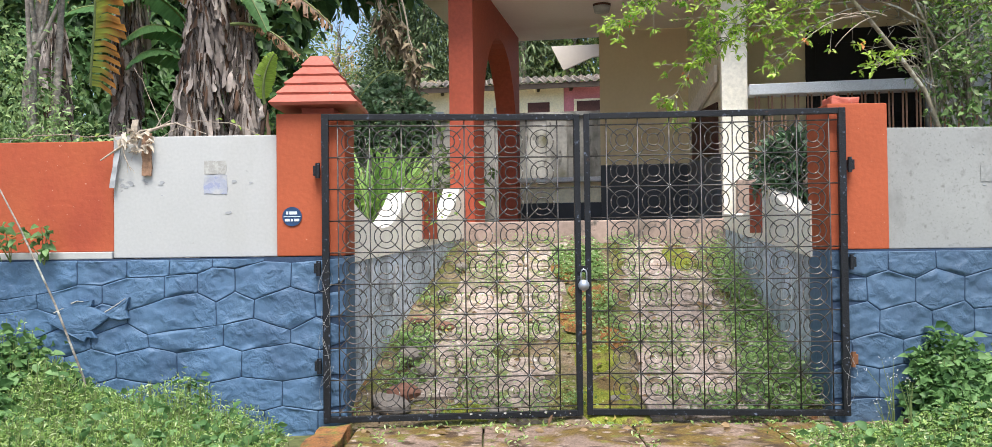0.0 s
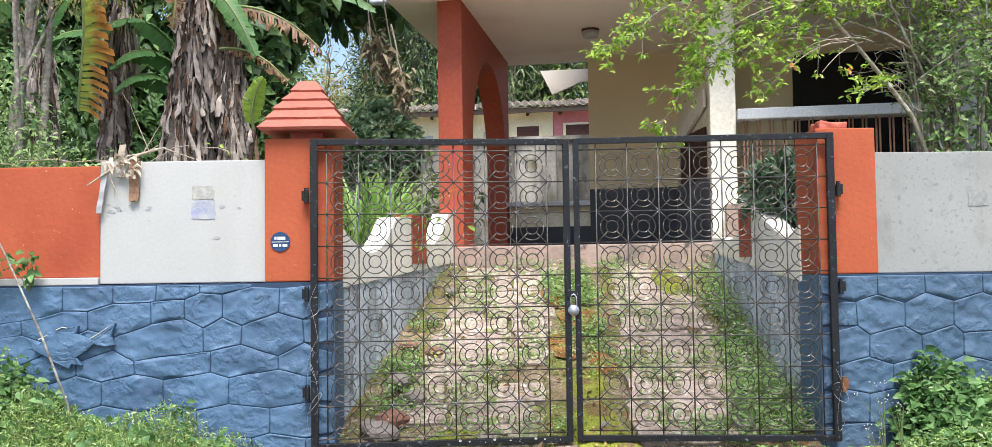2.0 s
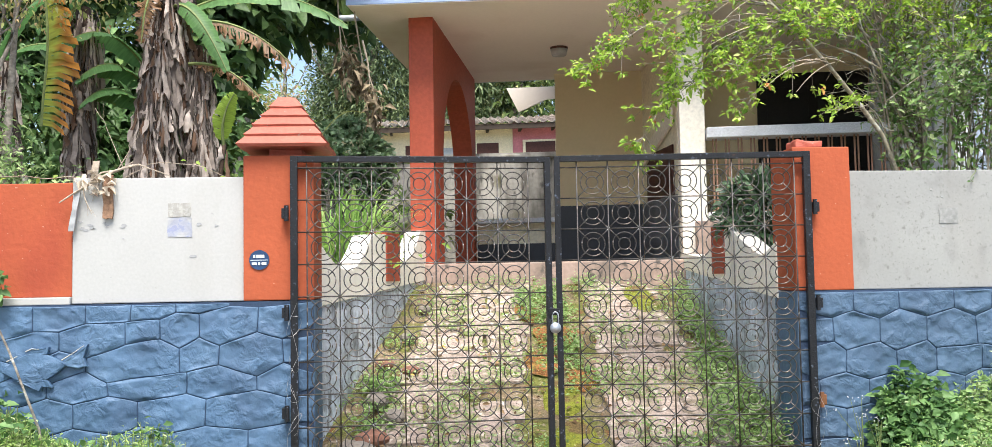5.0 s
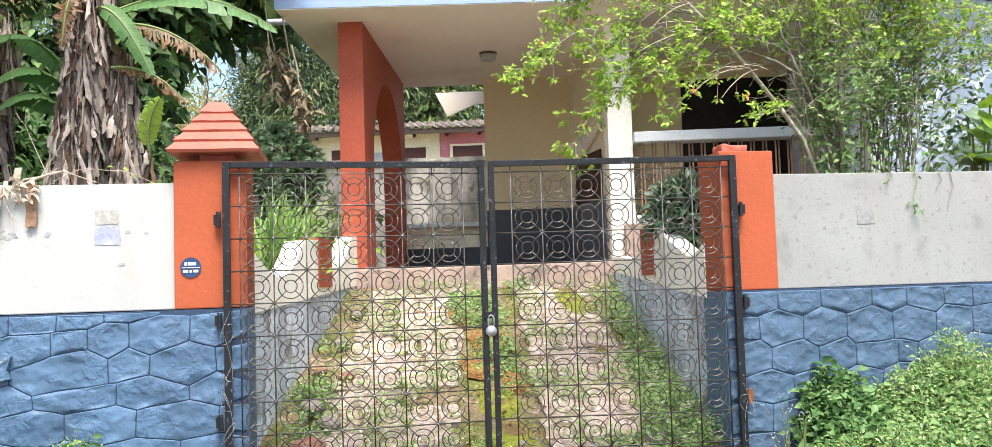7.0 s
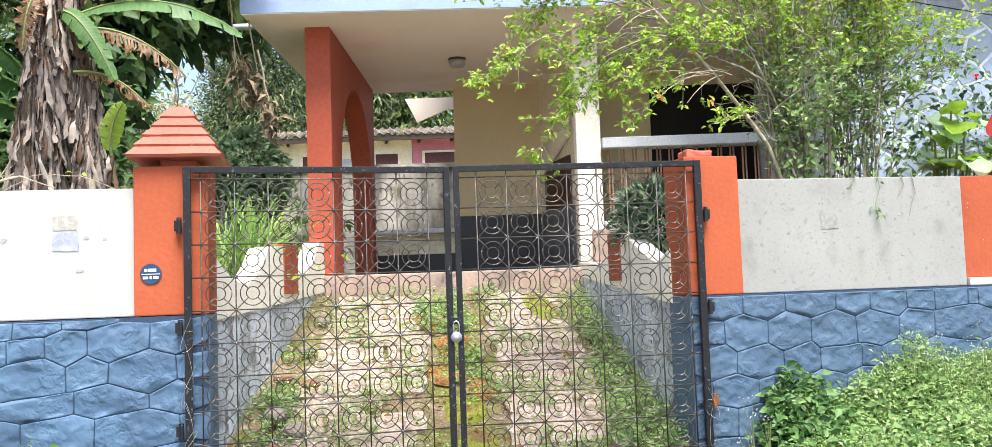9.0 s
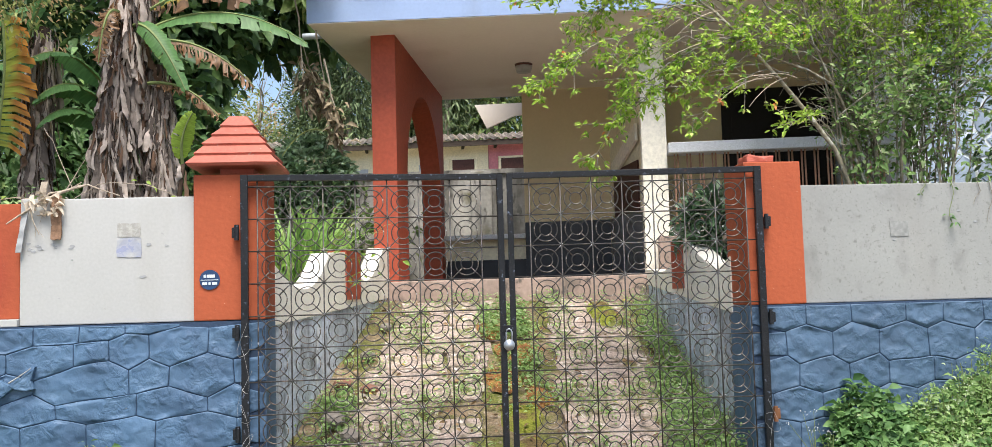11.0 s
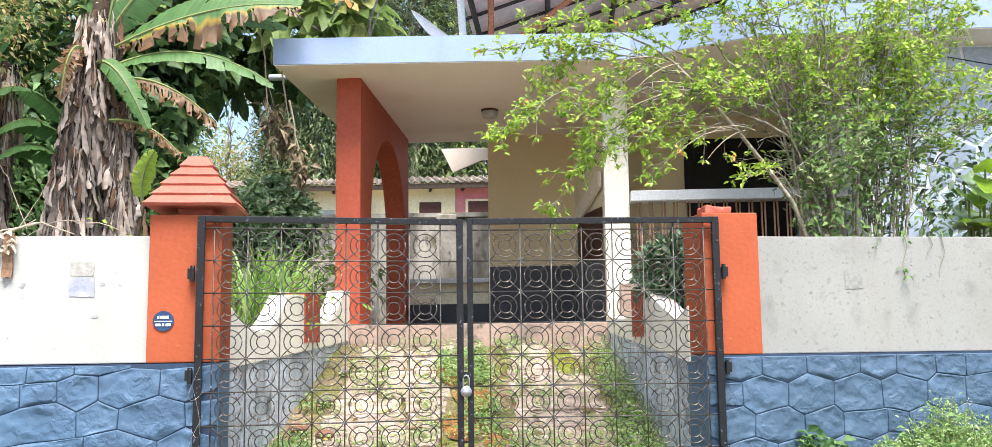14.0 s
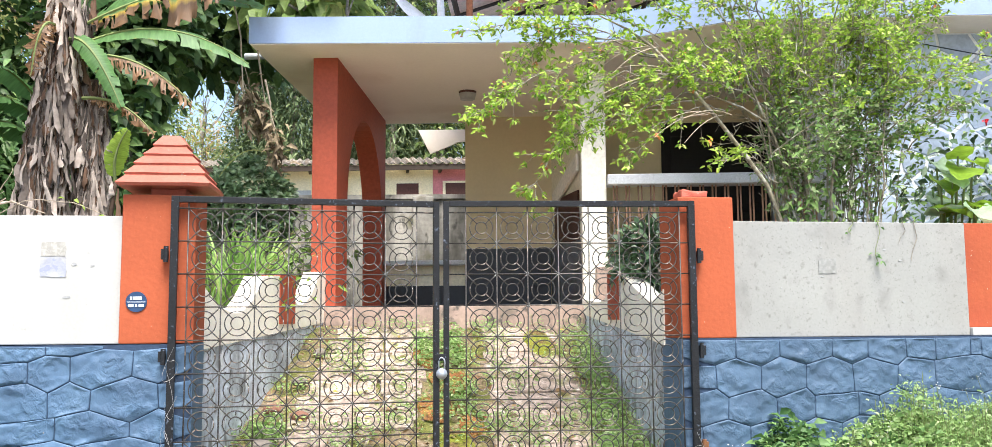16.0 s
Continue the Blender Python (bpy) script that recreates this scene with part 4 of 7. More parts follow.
leaf_a = gate_leaf()
copy_thing(leaf_a, pose(1.555, 0.0, 0.004, 0, 0, 180 - 5.0))
leaf_a.matrix_basis = pose(-1.555, 0.0, 0.0, 0, 0, 5.0)
# padlock with its hasp
lk = thing("padlock", (0.0, 0.105, 0.838), "round steel padlock hanging on the gate hasp", "padlock")
bm = bmesh.new()
bmesh.ops.create_cone(bm, segments=24, radius1=0.033, radius2=0.033, depth=0.024, cap_ends=True)
bmesh.ops.rotate(bm, verts=bm.verts, matrix=Matrix.Rotation(radians(90), 3, "X"))
bmesh.ops.bevel(bm, geom=[e for e in bm.edges if abs(e.verts[0].co.y - e.verts[1].co.y) < 1e-4], offset=0.004, segments=2, affect="EDGES")
part("body", bm, M["chrome"], lk, "brushed steel body", True)
part("shackle", tube([(-0.018, 0, 0.024), (-0.018, 0, 0.075), (-0.012, 0, 0.09), (0, 0, 0.097), (0.012, 0, 0.09), (0.018, 0, 0.075), (0.018, 0, 0.024)], 0.0045, 8), M["chrome"], lk, "", True)
hs = single("hasp", box(-0.03, 0.035, -0.006, 0.006, -0.02, 0.02, 0.003), M["metal"], "black iron hasp plate between the gate leaves", "hasp")
hs.matrix_world = pose(-0.008, 0.112, 0.935)

# number plate, its figures as plain bars
np_ = thing("number_plate", (-1.742, 0.048, 1.272), "round dark blue enamel plate with white bars", "sign")
bm = bmesh.new()
bmesh.ops.create_cone(bm, segments=32, radius1=0.058, radius2=0.058, depth=0.006, cap_ends=True)
bmesh.ops.rotate(bm, verts=bm.verts, matrix=Matrix.Rotation(radians(90), 3, "X"))
part("disc", bm, M["enamel"], np_)
for x0, x1, z0, z1 in ((-0.034, -0.022, 0.012, 0.030), (-0.016, 0.030, 0.012, 0.030), (-0.05, 0.05, -0.003, 0.001), (-0.042, -0.014, -0.029, -0.014), (-0.006, 0.006, -0.029, -0.014), (0.014, 0.042, -0.029, -0.014)):
    part("bar", box(x0, x1, -0.006, -0.002, z0, z1), M["plate_white"], np_)

# ---- driveway ramp ----
drive = thing("driveway", (0, 0, 0), "steep driveway of worn concrete pavers with grass in the middle strip", "driveway", kind="structure")
bm = bmesh.new()
NX, NY = 40, 30
grid = []
for j in range(NY + 1):
    y = 0.03 + (RAMP_END + 0.15 - 0.03) * j / NY
    row = []
    for i in range(NX + 1):
        x = ramp_left(y) - 0.05 + (RAMP_RIGHT + 0.05 - ramp_left(y) + 0.05) * i / NX
        z = ramp_z(y) + 0.035 * noise.noise(Vector((x * 3, y * 3, 1))) + 0.02 * noise.noise(Vector((x * 9, y * 9, 2))) - 0.01
        row.append(bm.verts.new((x, y, z)))
    grid.append(row)
for j in range(NY):
    for i in range(NX):
        bm.faces.new((grid[j][i], grid[j][i + 1], grid[j + 1][i + 1], grid[j + 1][i]))
part("bed", bm, M["soil"], drive, "brown soil with moss and litter", True)
rnd = random.Random(4)
tilt = math.atan2(1.10, RAMP_END - 0.05)
for strip in ((0.10, 0.43), (0.625, 0.90)):
    k = 11
    for j in range(k):
        y0 = 0.12 + (RAMP_END - 0.16) * j / k
        y1 = 0.12 + (RAMP_END - 0.16) * (j + 1) / k - 0.012
        xl, xr = ramp_left((y0 + y1) / 2), RAMP_RIGHT
        a, b = xl + (xr - xl) * strip[0], xl + (xr - xl) * strip[1]
        cuts = [0.0] + sorted(rnd.uniform(0.25, 0.75) for _ in range(rnd.choice((0, 1, 1, 2)))) + [1.0]
        for c0, c1 in zip(cuts, cuts[1:]):
            p0, p1 = a + (b - a) * c0 + rnd.uniform(-0.02, 0.015), a + (b - a) * c1 - 0.012 + rnd.uniform(-0.02, 0.02)
            if p1 - p0 < 0.08 or rnd.random() < 0.10:
                continue
            bm = box(p0, p1, 0, (y1 - y0) / math.cos(tilt), -0.05, 0.012, 0.006)
            bmesh.ops.subdivide_edges(bm, edges=[e for e in bm.edges if e.calc_length() > 0.12], cuts=5, use_grid_fill=True)
            sd = rnd.uniform(0, 50)
            for vtx in bm.verts:
                vtx.co.z += 0.009 * noise.noise(vtx.co * 8 + Vector((sd, 0, 0)))
                vtx.co.x += 0.035 * noise.noise(vtx.co * 6 + Vector((0, sd, 0)))
                vtx.co.y += 0.018 * noise.noise(vtx.co * 5 + Vector((0, 0, sd)))
            part("paver", bm, M["slab"], drive, loc=Matrix.Translation((0, y0, ramp_z(y0))) @ Matrix.Rotation(tilt + rnd.uniform(-0.006, 0.006), 4, "X") @ Matrix.Rotation(rnd.uniform(-0.01, 0.01), 4, "Y"))

# ---- walls beside the ramp ----


def ramp_wall(name, base, top_profile, bot0, bot1, post, y0, y1, label):
    """A parapet with a scalloped top over a blue face; base(y) gives its x, top_profile its (y, z) corners."""
    w = thing(name, (0, 0, 0), label, "wall", kind="structure")
    side = -1 if base(0.5) < 0 else 1
    th = 0.14
    samples = [(a, bot0 + (bot1 - bot0) * (a - y0) / (y1 - y0), b) for a, b in top_profile]
    bm = strip_wall(samples, th)
    for vtx in bm.verts:
        vtx.co.x = base(vtx.co.y) + side * vtx.co.x
    part("parapet", bm, M["parapet"], w, "white scalloped parapet")
    bm = prism([(y0, -0.2), (y1, -0.2), (y1, bot1 - 0.003), (y0, bot0 - 0.003)], th - 0.02, "x")
    for vtx in bm.verts:
        vtx.co.x = base(vtx.co.y) + side * (vtx.co.x + 0.012)
    part("retaining_face", bm, M["blue_wall"], w, "dull blue painted retaining face")
    pa, pb, pz0, pz1 = post
    bm = prism([(pa, pz0), (pb, pz0), (pb, pz1 + 0.003), (pa, pz1 + 0.003)], th + 0.02, "x")
    for vtx in bm.verts:
        vtx.co.x = base(vtx.co.y) + side * (vtx.co.x - 0.01)
    part("pier", bm, M["rust_red"], w, "orange red painted pier")
    return w


def dip(a, low, b, steps=10, bow=1.9):
    """A hollow between two crests: steep towards b, gentle from a, lowest at low."""
    out = []
    for i in range(steps + 1):
        y = a[0] + (b[0] - a[0]) * i / steps
        f = (low[0] - y) / (low[0] - a[0]) if y < low[0] else (y - low[0]) / (b[0] - low[0])
        crest = a[1] if y < low[0] else b[1]
        out.append((y, low[1] + (crest - low[1]) * max(0.0, f) ** bow))
    return out


left_top = dip((0.42, 1.36), (0.93, 1.212), (1.43, 1.478)) + [(1.785, 1.50), (2.145, 1.515), (2.15, 1.35)] + dip((2.18, 1.31), (2.28, 1.285), (2.84, 1.582), 9) + [(3.13, 1.59)]
ramp_wall("wall_ramp_west", ramp_left, left_top, 0.990, 1.15, (1.785, 2.145, 1.135, 1.512), 0.42, 3.13, "scalloped white parapet over blue face beside the ramp")
right_top = dip((0.36, 1.345), (0.62, 1.262), (1.32, 1.497), 12, 1.15) + [(1.41, 1.503), (1.715, 1.515), (1.72, 1.36), (1.86, 1.31), (2.05, 1.292), (2.3, 1.31), (2.62, 1.33)]
ramp_wall("wall_ramp_east", lambda y: RAMP_RIGHT, right_top, 0.985, 1.20, (1.41, 1.717, 1.150, 1.513), 0.36, 2.62, "scalloped white parapet over blue face beside the ramp")

# ---- house ----
house = thing("house", hp(0, 0, GARDEN), "flat-roofed house with a car porch and verandah", "house")
house_in = Matrix.Translation(hp(0, 0, GARDEN)).inverted()


def hpart(name, bm, material, label="", smooth=False, parent=None):
    """A part of the house, from a bmesh in world coordinates."""
    bmesh.ops.transform(bm, matrix=house_in, verts=bm.verts)
    return part(name, bm, material, parent or house, label, smooth)


def hprism(poly, z0, z1):
    bm = prism([hp(u, v)[:2] for u, v in poly], z1 - z0, "z")
    bmesh.ops.translate(bm, vec=(0, 0, z0), verts=bm.verts)
    return bm


hpart("floor", hbox(-0.1, 2.55, -0.09, 3.2, 0.6, FLOOR, 0.012), M["floor"], "worn red cement porch floor")
hpart("floor", hbox(2.56, 8.5, -0.05, 4.0, 0.6, 1.62, 0.01), M["floor"], "red cement verandah floor")
roof_poly = [(-0.46, -0.52), (2.68, -0.37), (3.70, -0.92), (9.0, -0.92), (9.0, 4.2), (2.6, 4.2), (2.6, 2.95), (-0.46, 2.95)]
hpart("ceiling", hprism([(-0.45, -0.51), (2.68, -0.36), (3.70, -0.91), (8.9, -0.91), (8.9, 4.1), (2.6, 4.1), (2.6, 2.9), (-0.45, 2.9)], CEIL - 0.02, CEIL - 0.008), M["soffit"], "cream painted soffit")
hpart("roof", hprism(roof_poly, CEIL - 0.012, CEIL + 0.225), M["fascia"], "light blue painted flat roof edge")

# front pier, arch and rear pier as one piece
def arch_piece():
    pier = [(-0.05, FLOOR - 0.01), (0.44, FLOOR - 0.01)]
    curve = [(1.46 - 1.018 * math.cos(a), 2.25 + 1.02 * math.sin(a)) for a in np.linspace(0.0, math.pi, 25)]
    rear = [(2.48, FLOOR - 0.01), (2.72, FLOOR - 0.01)]
    bm = strip_wall([(v, z, CEIL + 0.002) for v, z in pier + curve + rear], 0.225)
    for vtx in bm.verts:
        vtx.co = Vector(hp(vtx.co.x, vtx.co.y, vtx.co.z))
    return bm


hpart("arch", arch_piece(), M["rust_red"], "red oxide painted porch arch on two piers")
hpart("column", hbox(2.45, 2.675, 0.14, 0.37, 0.9, CEIL, 0.008), M["pale_cream"], "pale cream painted column")
hpart("wall", hbox(1.2, 2.25, 2.6, 2.82, FLOOR, CEIL + 0.001), M["tan"], "tan painted back wall")
hpart("dado", hbox(1.2, 2.20, 2.585, 2.6, FLOOR, 1.985, 0.003), M["dado"], "dark blue dado")
hpart("wall", hprism([(2.22, 2.598), (2.255, 2.82), (2.76, 2.82), (2.76, 1.4), (2.52, 1.4)], FLOOR, CEIL + 0.001), M["cream"], "cream side wall")
# side dado, lighter grey in place of sheen
hpart("dado", hprism([(2.205, 2.58), (2.22, 2.583), (2.515, 1.42), (2.50, 1.416)], FLOOR, 1.985), M["dado_sheen"], "side dado in lighter grey blue, its sheen put into the colour")
hpart("door", hprism([(2.245, 2.40), (2.26, 2.404), (2.49, 1.50), (2.475, 1.496)], 1.99, 2.52), M["wood"], "dark brown wooden panel under the slanting stringer")
bm = prism([(2.40, 2.42), (1.45, 2.72), (1.45, 2.90), (2.40, 2.60)], 0.03, "x")
for vtx in bm.verts:        # lies on the askew wall
    v = vtx.co.y
    vtx.co = Vector(hp(2.22 + (2.598 - v) * 0.25 - 0.05 + vtx.co.x, v, vtx.co.z))
hpart("stringer", bm, M["pale_cream"], "slanting cream stair stringer")
# low rear wall with a seat slab
hpart("wall", hbox(0.23, 1.2, 2.74, 2.9, FLOOR, 1.80), M["cream"], "cream low rear wall")
hpart("dado", hbox(0.23, 1.2, 2.725, 2.74, FLOOR, 1.56, 0.003), M["dado"], "dark blue dado")
hpart("seat_slab", hbox(0.23, 1.2, 2.57, 2.97, 1.80, 1.855, 0.008), M["terrazzo"], "grey terrazzo seat slab")
# drop panel hung behind the porch
bm = prism([(0.55, 3.56), (1.35, 3.56), (1.35, 3.42), (1.06, 3.40), (0.70, 3.25)], 0.04, "y")
for vtx in bm.verts:
    vtx.co = Vector(hp(vtx.co.x, vtx.co.y + 3.3, vtx.co.z))
hpart("sunshade", bm, M["soffit"], "cream concrete sunshade bracket")
hpart("pipe", tube([hp(-0.75, 0.3, 3.69), hp(-0.5, 0.3, 3.69)], 0.03, 10), M["grey_paint"], "grey rainwater pipe", True)
lamp = thing("ceiling_lamp", hp(1.32, 1.32, CEIL - 0.018), "round flush ceiling lamp with a dark rim, unlit", "ceiling lamp")
bm = bmesh.new()
bmesh.ops.create_cone(bm, segments=24, radius1=0.088, radius2=0.096, depth=0.035, cap_ends=True, matrix=Matrix.Translation((0, 0, -0.015)))
part("rim", bm, M["wood"], lamp, "dark rim", True)
bm = bmesh.new()
bmesh.ops.create_cone(bm, segments=24, radius1=0.076, radius2=0.092, depth=0.062, cap_ends=True, matrix=Matrix.Translation((0, 0, -0.056)))
part("diffuser", bm, M["lampglass"], lamp, "frosted ribbed diffuser", True)

# verandah
hpart("wall", hbox(2.72, 4.6, 1.9, 2.1, 1.62, CEIL + 0.001), M["tan"], "tan verandah wall")
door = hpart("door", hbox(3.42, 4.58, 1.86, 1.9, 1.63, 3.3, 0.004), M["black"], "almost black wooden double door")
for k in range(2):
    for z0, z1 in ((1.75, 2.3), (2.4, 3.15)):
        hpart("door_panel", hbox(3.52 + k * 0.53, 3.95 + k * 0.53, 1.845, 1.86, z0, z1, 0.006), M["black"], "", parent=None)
rail = thing("verandah_railing", hp(3.6, 0.12, 1.62), "terrazzo-topped verandah railing with paired brown bars", "railing")
rail_in = Matrix.Translation(hp(3.6, 0.12, 1.62)).inverted()


def rpart(name, bm, material, label=""):
    bmesh.ops.transform(bm, matrix=rail_in, verts=bm.verts)
    return part(name, bm, material, rail, label)


rpart("handrail", hbox(2.68, 4.6, 0.03, 0.25, 2.365, 2.46, 0.008), M["terrazzo"], "grey terrazzo slab")
rpart("bottom_rail", hbox(2.68, 4.6, 0.08, 0.20, 1.62, 1.70, 0.006), M["terrazzo"], "grey terrazzo kerb")
for k in range(17):
    for du in (0.0, 0.03):
        u = 2.74 + k * 0.112 + du
        rpart("bar", tube([hp(u, 0.14, 1.70), hp(u, 0.14, 2.368)], 0.008, 6), M["bar"])

# front room with a wall of pointed stones
hpart("wall", hbox(4.62, 9.0, -0.45, 4.1, 0.6, CEIL + 0.001), M["pave_joint"], "white pointed front wall", )
stone_wall = thing("wall_stone_facing", hp(4.62, -0.47, 0), "blue grey rubble facing with white painted joints", "wall", kind="structure", rz=-10.5)
rnd = random.Random(11)
for i, poly in enumerate(stone_cells(0.05, 3.4, 0.95, 3.56, 0.27, 0.20, rnd)):
    part("stone", stone_mesh(poly, 0.022, 0.016, 0.01, M["pave_stone"], 300 + i, 0.006), None, stone_wall)
# side face of the front room towards the verandah
hpart("corner_strip", hbox(4.60, 4.72, -0.475, -0.44, 0.9, CEIL), M["pave_joint"], "white corner strip")

# ---- tiled terrace roof ----
shed = thing("terrace_roof", hp(1.0, 1.0, CEIL + 0.225), "tiled roof on rusted posts over the terrace, seen from below", "roof")
shed_in = Matrix.Translation(hp(1.0, 1.0, CEIL + 0.225)).inverted()


def spart(name, bm, material, label="", smooth=False):
    bmesh.ops.transform(bm, matrix=shed_in, verts=bm.verts)
    return part(name, bm, material, shed, label, smooth)


def shed_z(u):
    return 4.95 + (u - 1.0) * 0.32


for i in range(18):
    for j in range(15):
        u0, v0 = 1.0 + i * 0.3, 0.75 + j * 0.3
        bm = bmesh.new()
        vs = [bm.verts.new(hp(u, v, shed_z(u) + dz)) for dz in (0, 0.02) for u, v in ((u0, v0), (u0 + 0.33, v0), (u0 + 0.33, v0 + 0.297), (u0, v0 + 0.297))]
        for q in ((0, 1, 2, 3), (7, 6, 5, 4), (0, 4, 5, 1), (1, 5, 6, 2), (2, 6, 7, 3), (3, 7, 4, 0)):
            bm.faces.new([vs[x] for x in q])
        bmesh.ops.translate(bm, vec=(0, 0, 0.008 * (i % 2)), verts=bm.verts)
        spart("tile", bm, M["roof_under"])
for k in range(7):
    v = 0.85 + k * 0.7
    spart("rafter", tube([hp(0.95, v, shed_z(0.95) - 0.05), hp(6.2, v, shed_z(6.2) - 0.05)], 0.022, 4), M["rafter"])
for k in range(6):
    u = 1.1 + k * 0.85
    spart("purlin", tube([hp(u, 0.7, shed_z(u) - 0.1), hp(u, 5.2, shed_z(u) - 0.1)], 0.035, 4), M["rafter"])
spart("post", tube([hp(1.34, 1.4, CEIL + 0.22), hp(1.34, 1.4, shed_z(1.34) - 0.1)], 0.035, 8), M["rust"], "rusted steel post")
spart("post", tube([hp(4.9, 1.4, CEIL + 0.22), hp(4.9, 1.4, shed_z(4.9) - 0.1)], 0.035, 8), M["rust"], "rusted steel post")
spart("brace", tube([hp(1.34, 1.4, 4.15), hp(3.3, 1.4, shed_z(3.3) - 0.12)], 0.03, 6), M["rust"], "rusted brace")
spart("pole", tube([hp(1.08, 1.3, CEIL + 0.22), hp(0.98, 1.3, 5.4)], 0.04, 8), M["dish"], "white painted pole")
dish = thing("satellite_dish", hp(0.95, 1.0, CEIL + 0.225), "grey satellite dish on the roof edge", "satellite dish")
bm = bmesh.new()
rows = []
for i in range(6):
    r = 0.4 * i / 5
    rows.append([bm.verts.new((r * math.cos(a), r * math.sin(a), 0.5 * r * r)) for a in np.linspace(0, math.tau, 24, endpoint=False)] if i else [bm.verts.new((0, 0, 0))])
for k in range(24):
    bm.faces.new((rows[0][0], rows[1][k], rows[1][(k + 1) % 24]))
    for i in range(1, 5):
        bm.faces.new((rows[i][k], rows[i + 1][k], rows[i + 1][(k + 1) % 24], rows[i][(k + 1) % 24]))
bmesh.ops.solidify(bm, geom=bm.faces[:], thickness=0.012)
bmesh.ops.transform(bm, matrix=Matrix.Translation((-0.15, 0.0, 0.42)) @ Matrix.Rotation(radians(38), 4, "Y") @ Matrix.Rotation(radians(12), 4, "X"), verts=bm.verts)
part("reflector", bm, M["dish"], dish, "", True)
part("mast", tube([(0.0, 0.02, 0), (-0.02, 0.02, 0.25), (-0.12, 0.02, 0.42)], 0.02, 6), M["rust"], dish)

# ---- compound wall and outhouse behind ----
cw = thing("wall_compound", (0, 0, 0), "weathered grey cement compound wall with piers", "wall", kind="structure")
CW_Y = 7.4


def cwall(x):
    return CW_Y - 0.14 * x


bm = box(-9, 6, 0, 0.18, 0.8, 2.82)
bmesh.ops.subdivide_edges(bm, edges=[e for e in bm.edges if e.calc_length() > 5], cuts=30)
for vtx in bm.verts:
    vtx.co.y += cwall(vtx.co.x)
    if vtx.co.z > 2:
        vtx.co.z += 0.015 * noise.noise(vtx.co * 2)
part("face", bm, M["block"], cw)
part("coping", box(-9, 6, -0.04, 0.22, 2.82, 2.88, 0, None, lambda x, y, z: (x, y + cwall(x), z)), M["block"], cw, "grey coping")
for x in (-7, -5, -3.2, -1.4, 0.35, 2.1, 3.9):
    part("pier", box(x - 0.14, x + 0.14, -0.10, 0.0, 0.8, 2.85, 0.01, None, lambda a, b, c: (a, b + cwall(a), c)), M["block"], cw)

far = thing("outhouse", (-0.47, 16.5, 1.3), "long low outhouse with a corrugated roof, cream and pink walls", "outhouse")


def fbox(x0, x1, y0, y1, z0, z1, bevel=0.0):
    return box(x0, x1, y0, y1, z0 - 1.3, z1 - 1.3, bevel, None, lambda x, y, z: (x, y - 0.185 * x, z))


part("wall", fbox(-4.6, 1.62, 0, 3.5, 1.2, 4.79), M["pale"], far, "pale yellow wall")
part("wall", fbox(1.63, 7.5, 0.0, 3.5, 1.2, 4.79), M["pink"], far, "pink wall")
part("patch", fbox(-2.6, -1.2, -0.02, 0.0, 1.3, 4.2), M["grey_paint"], far, "grey painted patch")
part("patch", fbox(0.0, 0.35, -0.02, 0.0, 1.3, 4.25), M["grey_paint"], far, "grey painted patch")
for x0, x1 in ((-3.3, -2.75), (-0.95, -0.35), (0.72, 1.35), (1.85, 2.65), (3.6, 4.4)):
    w = part("window", fbox(x0, x1, -0.06, 0.02, 2.9, 4.38, 0.01), M["pale"], far, "window with a pale surround")
    part("shutter", fbox(x0 + 0.06, x1 - 0.06, -0.08, -0.05, 2.96, 4.33, 0.01), M["wood"], w, "dark red brown shutter")
    part("rail", fbox(x0 + 0.06, x1 - 0.06, -0.095, -0.075, 4.05, 4.1), M["wood"], w)
# corrugated sheets
pitch = 0.19
for s in range(12):
    bm = bmesh.new()
    x0 = -5.4 + s * 6 * pitch
    cols = []
    for i in range(6 * 8 + 1):
        x = x0 + i * pitch / 8
        w = 0.026 * math.cos(i * math.tau / 8)
        cols.append([bm.verts.new((x, y - 0.185 * x, z + w)) for y, z in ((-0.42, 4.737 - 1.3 + 0.012 * (s % 2)), (1.9, 5.26 - 1.3 + 0.012 * (s % 2)))])
    for a, b in zip(cols, cols[1:]):
        bm.faces.new((a[0], b[0], b[1], a[1]))
    bmesh.ops.solidify(bm, geom=bm.faces[:], thickness=0.02)
    bmesh.ops.recalc_face_normals(bm, faces=bm.faces[:])
    part("roof_sheet", bm, M["tile"], far, "", True)
# dark strip added to draw the shadow line below the sheets
part("eave_board", fbox(-5.2, 7.6, -0.39, -0.35, 4.60, 4.72), M["rafter"], far, "dark strip standing in for the shade under the eave")

for k in range(17):
    part("rafter", fbox(-5.0 + k * 0.75, -4.94 + k * 0.75, -0.345, -0.005, 4.58, 4.68), M["rafter"], far)

# ---- plants ----


def jitter(n, s):
    return rng.normal(0, s, (n, 3))


def ball_points(n, centre, radius, hollow=0.5):
    d = unit(rng.normal(0, 1, (n, 3)))
    r = (hollow + (1 - hollow) * rng.random((n, 1)) ** 0.6)
    return np.array(centre) + d * r * np.array(radius), d


